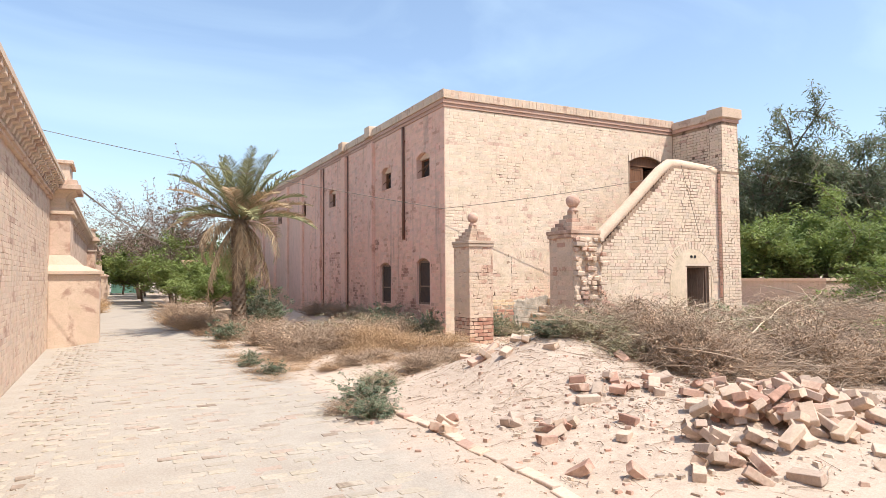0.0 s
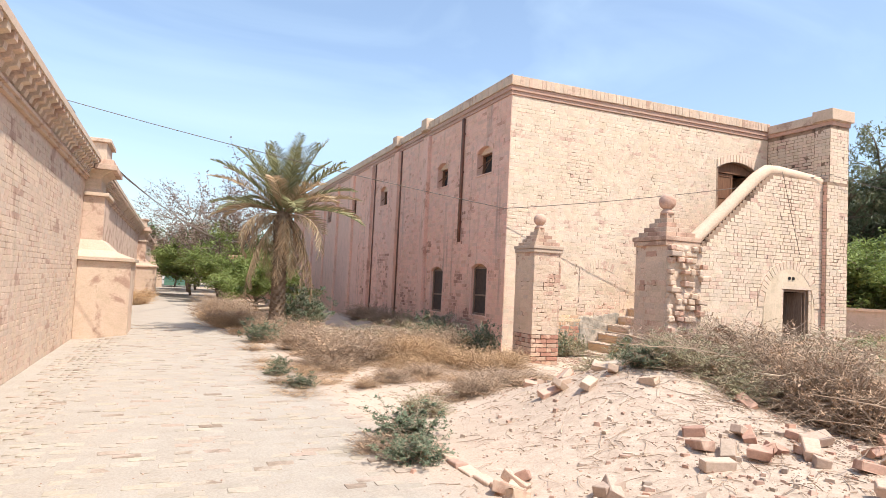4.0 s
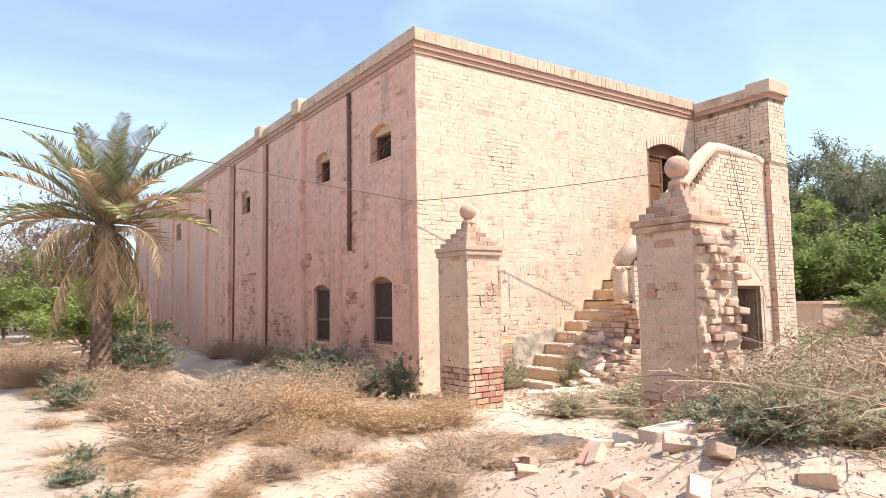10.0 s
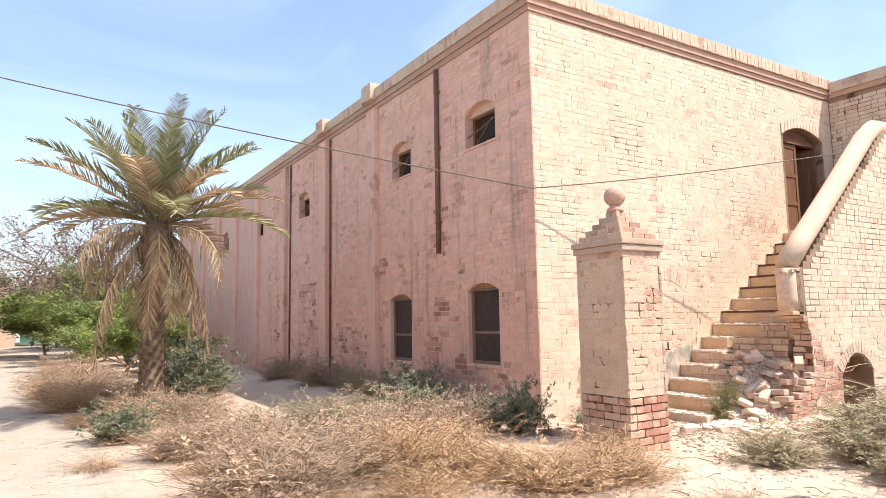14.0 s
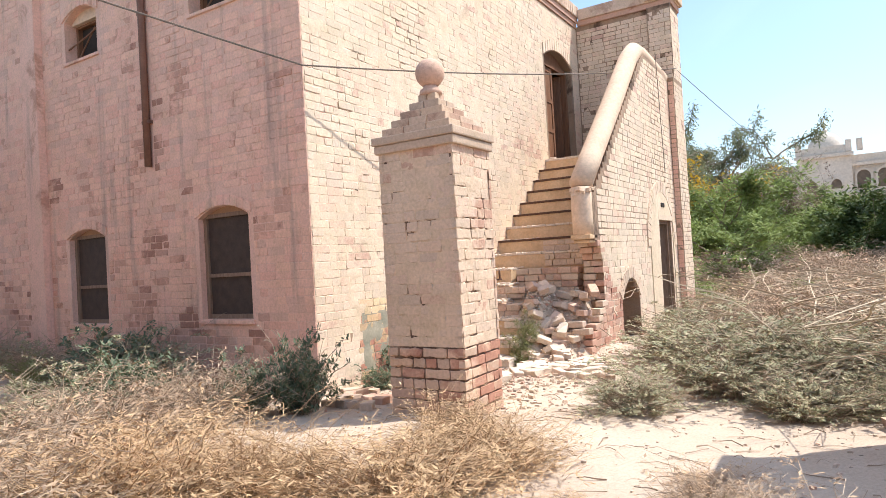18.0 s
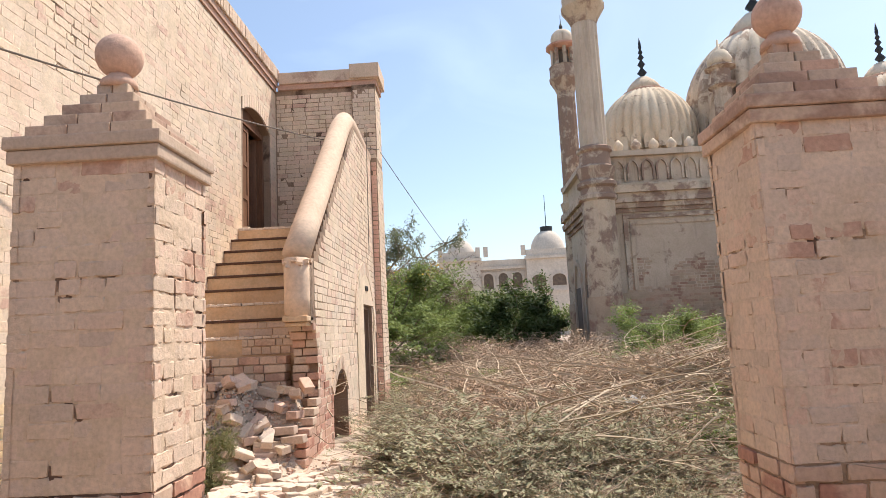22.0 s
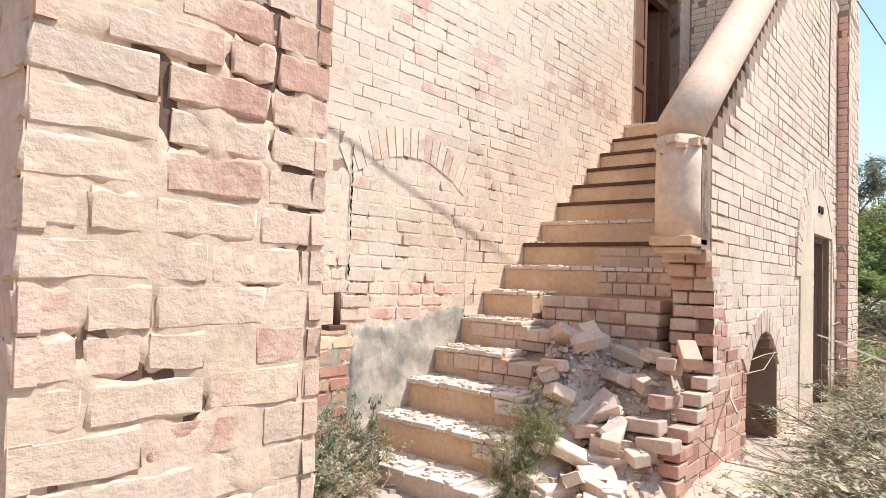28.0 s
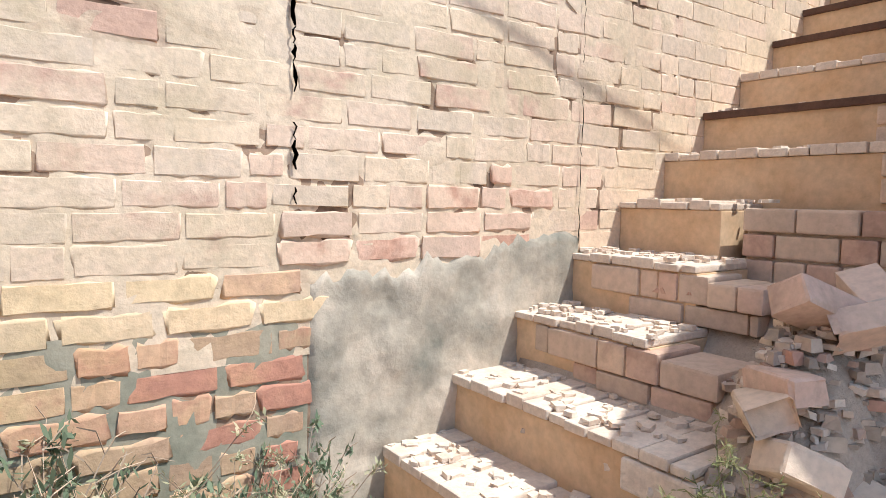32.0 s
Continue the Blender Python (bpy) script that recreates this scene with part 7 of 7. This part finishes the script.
    part("porch_back", boxes((px + 0.95, px + 1.0, py - 0.9, py + 0.9, -0.2, 2.94)), M_MOSQUE_LOW, pc)


build_mosque()


# ---- palace far off ----
def build_palace():
    p = thing("palace", "distant two-storey cream palace with domes and arched windows", "palace", (112, -9, 0))
    X = 110.0

    def block(nm, y0, y1, z1, x=X, deep=14):
        b = part(nm, boxes((x, x + deep, y0, y1, -1, z1)), M_PALACE, p)
        part("cornice", boxes((x - 0.5, x - 0.004, y0 - 0.3, y1 + 0.3, z1 - 0.6, z1 - 0.1)), M_PALACE, b)
        part("string_course", boxes((x - 0.3, x - 0.004, y0 - 0.2, y1 + 0.2, 7.6, 8.1)), M_PALACE, b)
        part("parapet", boxes((x, x + 0.4, y0, y1, z1 + 0.004, z1 + 1.1)), M_PALACE, b)
        return b

    def win(b, y, z0, z1, w, x=X):
        # Flat dark sheet on the solid block, in place of a window opening.
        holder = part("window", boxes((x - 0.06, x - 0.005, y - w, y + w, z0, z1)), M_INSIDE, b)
        bm = bmesh.new()
        arch_frame(bm, x - 0.005, y, "x", w, z0, z1 - 0.7, z1 + 0.1, 0.25, 0.28)
        part("window_frame", bm, M_PALACE, holder)
    left = block("left_pavilion", -5.9, 1.3, 14.2, X - 1.2)
    mid = block("middle_range", -14.0, -5.9, 12.6)
    right = block("right_pavilion", -22.0, -14.0, 14.0, X - 1.5)
    far = block("far_range", -50.0, -22.0, 12.6)
    block("near_range", 1.3, 30.0, 12.0, X + 2)
    for y in (-7.3, -9.9, -12.4):
        win(mid, y, 8.6, 11.3, 0.85)
        win(mid, y, 3.0, 6.4, 0.85)
    for y in (-0.6, -3.8):
        win(left, y, 8.8, 10.2, 0.7, X - 1.2)
        win(left, y, 3.0, 6.4, 0.85, X - 1.2)
    for y in (-16.0, -19.5):
        win(right, y, 8.6, 10.6, 1.2, X - 1.5)
    for i in range(8):
        win(far, -24.0 - i * 3.2, 8.6, 11.3, 0.85)
    for i in range(16):
        part("baluster", boxes((X - 0.25, X - 0.05, -13.6 + i * 0.5, -13.4 + i * 0.5, 11.65, 11.95)), M_PALACE, mid)
    for cy, r, z0, hh in ((-2.6, 2.7, 14.9, 1.15), (-18.4, 3.3, 14.9, 1.25)):
        d = part("dome", lathe([(r, z0 - 0.9), (r * 1.05, z0 - 0.8), (r * 1.05, z0 - 0.4), (r * 0.95, z0)] +
                               [(r * 0.95 * max(0.06, math.cos(a)), z0 + r * hh * math.sin(a)) for a in [i * 0.157 for i in range(1, 10)]], 32, X + 3, cy), M_PALACE, p, smooth=True)
        if cy > -10:
            part("finial", lathe([(0.3, z0 + r * hh - 0.1), (0.45, z0 + r * hh + 0.3), (0.15, z0 + r * hh + 0.6), (0.3, z0 + r * hh + 0.9), (0.05, z0 + r * hh + 1.2), (0.03, z0 + r * hh + 2.3)], 8, X + 3, cy), M_PALACE, d)
        else:
            part("railing", lathe([(1.1, z0 + r * hh - 0.3), (1.15, z0 + r * hh + 0.6)], 16, X + 3, cy), M_BLACK, d)
            part("flagpole", lathe([(0.09, z0 + r * hh - 0.1), (0.05, z0 + r * hh + 6.5)], 6, X + 3, cy), M_BLACK, d)
    for cy in (-7.0, -5.6, -13.6, 1.0):
        part("corner_turret", boxes((X - 1.4, X - 0.6, cy - 0.4, cy + 0.4, 14.2, 16.0), bevel=0.1), M_PALACE, p)


build_palace()


# ---- low boundary wall, cables, small things ----
def build_low_walls():
    w = part("wall_boundary", boxes((20.8, 70.0, 3.3, 3.6, -0.3, 1.3)), M_LANE)
    tagged(w, "low tan brick boundary wall before green trees", "wall", kind="structure")
    part("coping", boxes((20.7, 70.0, 3.22, 3.68, 1.304, 1.42)), M_PLASTER, w)
    part("return_wall", boxes((20.8, 21.1, 3.604, 20.0, -0.3, 1.3)), M_LANE, w)
    part("return_coping", boxes((20.7, 21.2, 3.69, 20.0, 1.304, 1.42)), M_PLASTER, w)
    e = part("wall_end", boxes((-3.6, -0.2, 28.6, 28.95, -0.2, 2.6)), M_WEST)
    tagged(e, "low pink wall piece at the end of the building", "wall", kind="structure")
    part("coping", boxes((-3.7, -0.2, 28.5, 29.05, 2.604, 2.75)), M_WEST, e)
    g = thing("green_gate", "green painted metal gate closing the far lane", "gate", (-6.4, 63, 0))
    part("gate_leaf", boxes((-7.6, -5.4, 63.0, 63.08, 0.05, 2.3)), M_GATE, g)
    part("gate_post", boxes((-5.38, -5.1, 62.9, 63.2, 0, 2.5)), M_GATE, g)


M_GATE = plain("green_gate_paint", (0.1, 0.22, 0.17), (0.14, 0.28, 0.22), 3.0, 0.6)
build_low_walls()


def cable(name, label, pts, sag, r, parent=None):
    bm = bmesh.new()
    q = []
    for a, b in zip(pts, pts[1:]):
        a, b = Vector(a), Vector(b)
        n = 24
        for i in range(n + (b is pts[-1])):
            f = i / n
            p = a.lerp(b, f)
            p.z -= sag * (b - a).length * 4 * f * (1 - f)
            q.append(p)
    q.append(Vector(pts[-1]))
    tube(bm, q, r, n=5)
    ob = part(name, bm, M_CABLE)
    return tagged(ob, label, "cable")


cable("overhead_cable", "thin black cable strung from lane wall past the building", [(-12.0, 4.3, 5.9), (-0.14, -0.14, 3.32), (8.0, WY - 0.03, 4.75)], 0.012, 0.0085)
cable("overhead_cable", "thin black cable running on towards the palace", [(8.0, WY - 0.05, 4.7), (40.0, -6.0, 3.0)], 0.02, 0.007)
cable("twisted_cable", "pair of sagging black cables leaving a lane buttress", [(LX + 0.55, 5.6, 4.1), (-1.5, 34.0, 4.2)], 0.03, 0.016)
cable("twisted_cable", "pair of sagging black cables leaving a lane buttress", [(LX + 0.55, 5.65, 4.14), (-1.4, 34.0, 4.3)], 0.034, 0.014)


cable("wall_wire", "thin loose wire hanging on the stair wall", [(6.2, SY1 - 0.19, 4.6), (7.0, SY1 - 0.05, 2.7)], 0.0, 0.006)


def build_small():
    b = thing("wall_bracket", "black angle-iron bracket on the lane wall top", "bracket", (LX - 0.1, 2.6, 4.3))
    for nm, pts in (("post", [(LX - 0.1, 2.9, 4.28), (LX - 0.1, 2.9, 4.86)]), ("arm", [(LX - 0.1, 1.7, 4.84), (LX - 0.1, 2.95, 4.86)]), ("stay", [(LX - 0.1, 2.9, 4.78), (LX + 0.08, 3.05, 4.56)])):
        bm = bmesh.new()
        tube(bm, pts, 0.025, n=4)
        part(nm, bm, M_BLACK, b)
    # white rag in the brush
    bm = bmesh.new()
    rnd = random.Random(3)
    n = 9
    vs = [[bm.verts.new((3.67 + (i / n - 0.5) * 0.2, -5.09 + (j / n - 0.5) * 0.24, 0.54 + 0.04 * math.sin(i * 0.7 + j * 0.5) + 0.03 * math.cos(j * 0.9 - i * 0.4) + rnd.uniform(-0.01, 0.01)))
           for j in range(n)] for i in range(n)]
    for i in range(n - 1):
        for j in range(n - 1):
            bm.faces.new((vs[i][j], vs[i + 1][j], vs[i + 1][j + 1], vs[i][j + 1]))
    m = plain("white_plastic", (0.8, 0.8, 0.8), (0.7, 0.7, 0.7), 6.0, 0.5)
    bmesh.ops.solidify(bm, geom=bm.faces[:], thickness=0.004)
    tagged(part("plastic_bag", bm, m, smooth=True), "crumpled white plastic bag caught in dry branches", "bag")


build_small()


# ---- wall bricks ----
def build_wall_bricks():
    rnd = random.Random(900)
    x0, x1, z0, z1, rise = DOOR_UP
    lay = course_layout(0.01, BX1 - 0.02, 0.0, 5.93, 0.25, 0.0845, 0.009, rnd, [(x0 - 0.07, x1 + 0.07, z0 - 0.07, z1 + 0.02)], 0.3)
    keep = []
    for u, v, lu, lv in lay:
        if u > 2.03 and u < 3.17 and v < 0.96 + 0.1 * smooth01(2.3, 3.0, u) + 0.03 * math.sin(u * 9):      # cement render
            continue
        t = (u - 2.55) / 0.6
        if abs(t) < 1.02 and 1.93 + 0.21 * (1 - t * t) - 0.03 < v < 1.93 + 0.21 * (1 - t * t) + 0.21:   # blocked arch ring
            continue
        keep.append((u, v, lu, lv))
    ochre = [b for b in keep if 0.7 < b[0] < 2.03 and b[1] < 1.04 and b[1] > 0.86]
    low = [b for b in keep if 0.7 < b[0] < 2.03 and b[1] <= 0.86]
    reds = [b for b in keep if 2.0 < b[0] < 2.95 and 0.95 < b[1] < 1.22 + 0.1 * math.sin(b[0] * 5)]
    rest = [b for b in keep if b not in ochre and b not in low and b not in reds]
    face = lambda u, v, d: (u, -d, v)
    brick_face("south_wall", rest, face, M_SOUTH_J, WALL_S, 0.02, 0.005, 0.0014, 0.0052, pick=lambda u, v: 0.75 < u < 3.6 and 0.9 < v < 2.35, material_piece=M_SOUTH, seed=901)
    brick_face("south_wall_low", ochre, face, M_YELLOW, WALL_S, 0.03, 0.008, 0.003, 0.009, pick=lambda u, v: u > 0.6, seed=902)
    brick_face("south_wall_foot", low, face, M_PATCHY, WALL_S, 0.02, 0.007, 0.004, 0.009, pick=lambda u, v: u > 0.6, seed=903)
    brick_face("south_wall_red", reds, face, M_PINKISH, WALL_S, 0.03, 0.008, 0.004, 0.009, pick=lambda u, v: True, seed=904)
    dh = (x0 - 0.07, x1 + 0.07, z0 - 0.07, z1 + 0.02)
    near = (0.5, 3.75, 0.95, 2.6)
    mortar_skin("lime_mortar", 0.01, 0.7, 0.0, 0.75, 0.02, face, WALL_S, M_SKIN, 0.005, 0.009)
    mortar_skin("lime_mortar", 0.01, BX1 - 0.02, 0.75, 5.93, 0.036, face, WALL_S, M_SKIN, 0.005, 0.009, [dh, near, (2.03, 3.17, -1, 0.98)])
    mortar_skin("lime_mortar", near[0], near[1], near[2], near[3], 0.0125, face, WALL_S, M_SKIN, 0.005, 0.012, [(2.03, 3.17, -1, 0.96)], recess=0.0017, shut=0.74)
    # arch ring of the blocked opening
    bm = bmesh.new()
    n = 17
    for i in range(n):
        q = []
        for f, k in (((i + 0.06) / n, 0), ((i + 0.94) / n, 0), ((i + 0.94) / n, 1), ((i + 0.06) / n, 1)):
            t = 2 * f - 1
            lean = 0.1 * t * k
            q.append((2.55 + 0.58 * t + lean, 1.93 + 0.21 * (1 - t * t) + k * (0.2 - 0.02 * abs(t)) + rnd.uniform(-0.006, 0.006)))
        o = rnd.uniform(0.004, 0.011)
        f = [bm.verts.new((u, -o, z)) for u, z in q]
        b = [bm.verts.new((u, 0.02, z)) for u, z in q]
        bm.faces.new(f)
        for j in range(4):
            k = (j + 1) % 4
            bm.faces.new((f[j], f[k], b[k], b[j]))
    part("blocked_arch", bm, M_SOUTH_J, WALL_S)
    # cement render patch
    bm = bmesh.new()
    nx, nz = 52, 48
    g = [[bm.verts.new((2.02 + 1.17 * i / nx, -0.014 - 0.014 * noise.noise(Vector((i * 0.15, j * 0.15, 5))) - 0.008 * noise.noise(Vector((i * 0.45, j * 0.45, 2))) if 0 < i < nx and j < nz else 0.01, -0.1 + (1.1 + 0.1 * smooth01(0.25, 0.85, i / nx) + 0.06 * noise.noise(Vector((i * 0.18, 1, 1))) + 0.05 * noise.noise(Vector((i * 0.55, 4, 1)))) * j / nz)) for j in range(nz + 1)] for i in range(nx + 1)]
    for i in range(nx):
        for j in range(nz):
            bm.faces.new((g[i][j], g[i + 1][j], g[i + 1][j + 1], g[i][j + 1]))
    part("cement_render", bm, M_CEMENT, WALL_S, "smooth grey cement patch", smooth=True)
    bm = bmesh.new()
    g = [[bm.verts.new((0.7 + 1.324 * i / 40, -0.0025 - 0.007 * noise.noise(Vector((i * 0.22, j * 0.3, 9))) - 0.004 * noise.noise(Vector((i * 0.9, j * 1.1, 3))), -0.1 + 0.97 * j / 20))
          for j in range(21)] for i in range(41)]
    for i in range(40):
        for j in range(20):
            bm.faces.new((g[i][j], g[i + 1][j], g[i + 1][j + 1], g[i][j + 1]))
    part("cement_smear", bm, M_SMEAR, WALL_S, "grey cement smeared over the lowest bricks", smooth=True)
    # cracks beside the blocked arch: raised dark strips that paint the shade in them
    for x, w, za, zb, gaps in ((1.985, 0.0085, 1.2, 2.05, 0.25), (3.165, 0.0035, 1.0, 2.0, 0.15)):
        z = za
        while z < zb:
            ln = rnd.choice([0.05, 0.085, 0.17])
            if rnd.random() > gaps:
                bm = bmesh.new()
                pts = [(x + rnd.uniform(-0.006, 0.006), z + ln * k / 4, w * rnd.uniform(0.3, 1.0) * (0.4 if k in (0, 4) else 1.0)) for k in range(5)]
                q = [(bm.verts.new((a - c, -0.0155, y)), bm.verts.new((a + c * rnd.uniform(0.4, 1.0), -0.0155, y))) for a, y, c in pts]
                for (a, b2), (c, e) in zip(q, q[1:]):
                    bm.faces.new((a, b2, e, c))
                bmesh.ops.solidify(bm, geom=bm.faces[:], thickness=0.004)
                part("crack", bm, M_DARK, WALL_S, "dark strip painted as the shade of a crack beside the blocked arch")
            z += ln
    # west wall: bricks show in the upper band and near the corner
    holes = [(h[0] - 0.07, h[1] + 0.07, h[2] - 0.06, h[3] + 0.12) for h in WEST_HOLES[:3] + WEST_HOLES[6:]]
    holes += [(y - 0.2, y + 0.2, -1, 7) for y in (5.08, 7.8, 10.85)] + [(2.44, 2.56, 2.6, 7)]
    lay = course_layout(0.0, 12.5, 0.1, 5.93, 0.25, 0.0845, 0.008, random.Random(910), holes, 0.3)
    keep = [b for b in lay if noise.noise(Vector((b[0] * 0.45, b[1] * 0.5, 3.0))) + (0.55 if b[1] > 4.6 else 0.0) + (0.3 if b[0] < 7.6 else 0.0) - 0.01 * b[0] > -0.34]
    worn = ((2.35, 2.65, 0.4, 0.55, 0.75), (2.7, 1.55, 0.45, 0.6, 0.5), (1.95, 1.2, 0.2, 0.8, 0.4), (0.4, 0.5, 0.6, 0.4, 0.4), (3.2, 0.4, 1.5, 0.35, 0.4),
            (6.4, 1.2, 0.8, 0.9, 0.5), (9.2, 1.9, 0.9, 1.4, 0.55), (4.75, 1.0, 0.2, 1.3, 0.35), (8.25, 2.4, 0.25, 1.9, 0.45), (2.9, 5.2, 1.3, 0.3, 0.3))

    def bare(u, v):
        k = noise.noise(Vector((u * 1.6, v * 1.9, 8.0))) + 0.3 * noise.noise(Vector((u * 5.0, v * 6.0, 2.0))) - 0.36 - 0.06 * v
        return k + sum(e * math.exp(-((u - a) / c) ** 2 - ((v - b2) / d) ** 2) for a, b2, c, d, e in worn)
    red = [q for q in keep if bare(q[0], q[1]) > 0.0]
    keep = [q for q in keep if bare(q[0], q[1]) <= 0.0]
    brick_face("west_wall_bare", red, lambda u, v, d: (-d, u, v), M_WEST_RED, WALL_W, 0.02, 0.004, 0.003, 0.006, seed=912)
    brick_face("west_wall", keep, lambda u, v, d: (-d, u, v), M_WEST_J, WALL_W, 0.02, 0.004, 0.003, 0.0045, seed=911)


M_PINKISH = washed("salmon_brick", (0.75, 0.57, 0.46), (0.72, 0.49, 0.38), (0.64, 0.37, 0.27), 0.5, vary=0.16)
M_SMEAR = plain("green_grey_cement", (0.22, 0.225, 0.17), (0.44, 0.38, 0.29), 4.0, 0.92, bump=0.006)
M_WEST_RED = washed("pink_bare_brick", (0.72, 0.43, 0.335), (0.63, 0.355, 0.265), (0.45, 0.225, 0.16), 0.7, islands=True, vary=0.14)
M_YELLOW = washed("yellow_brick", (0.76, 0.59, 0.38), (0.72, 0.53, 0.37), (0.6, 0.38, 0.26), 0.3, vary=0.2)
M_PATCHY = washed("patched_brick", (0.66, 0.5, 0.3), (0.6, 0.36, 0.26), (0.56, 0.27, 0.19), 0.9, vary=0.3)
build_wall_bricks()


# ---- lane paving ----
def build_paving():
    pav = tagged(new("pavement"), "worn dusty brick paving of the lane", "pavement", kind="structure")
    rnd = random.Random(950)
    shapes = []
    for s in range(8):
        me = bpy.data.meshes.new("paver")
        bv, bf = brick_shape(0.228, 0.03, 0.112, 0.008, 960 + s)
        me.from_pydata([(x, z, -y) for x, y, z in bv], [], [tuple(reversed(f)) for f in bf])
        me.materials.append(M_PAVER)
        shapes.append(me)
    verts, faces, count = [], [], 0
    y = -13.9
    row = 0
    while y < 8:
        x = -8.5 + (0.0 if row % 2 else 0.12)
        while x < -4.95 + 0.3 * math.sin(y * 0.8):
            z = ground_z(x, y) + rnd.uniform(-0.007, 0.006)
            if rnd.random() < 0.8:
                if -11.0 < y < -7.0 and -7.6 < x < -5.4 and count < 300:
                    ob = new("paver", rnd.choice(shapes))
                    ob.parent = pav
                    ob.matrix_basis = pose(x, y, z, rnd.uniform(-1.5, 1.5), rnd.uniform(-1.5, 1.5), rnd.uniform(-2, 2))
                    count += 1
                else:
                    bv, bf = brick_shape(0.228, 0.03, 0.112, 0.008, rnd.random())
                    tx, ty = rnd.uniform(-0.02, 0.02), rnd.uniform(-0.02, 0.02)
                    n = len(verts)
                    verts += [(x + a, y + c, z - b + a * tx + c * ty) for a, b, c in bv]
                    faces += [tuple(n + i for i in reversed(f)) for f in bf]
            x += 0.24
        y += 0.124
        row += 1
    tagged(flat("paver_field", verts, faces, M_PAVER_J, pav), kind="stuff")


M_PAVER = washed("dusty_paver", (0.46, 0.405, 0.34), (0.41, 0.35, 0.285), (0.31, 0.235, 0.175), 0.35, vary=0.16)
M_PAVER_J = washed("dusty_paver_joined", (0.46, 0.405, 0.34), (0.41, 0.35, 0.285), (0.31, 0.235, 0.175), 0.35, islands=True, vary=0.16)
build_paving()
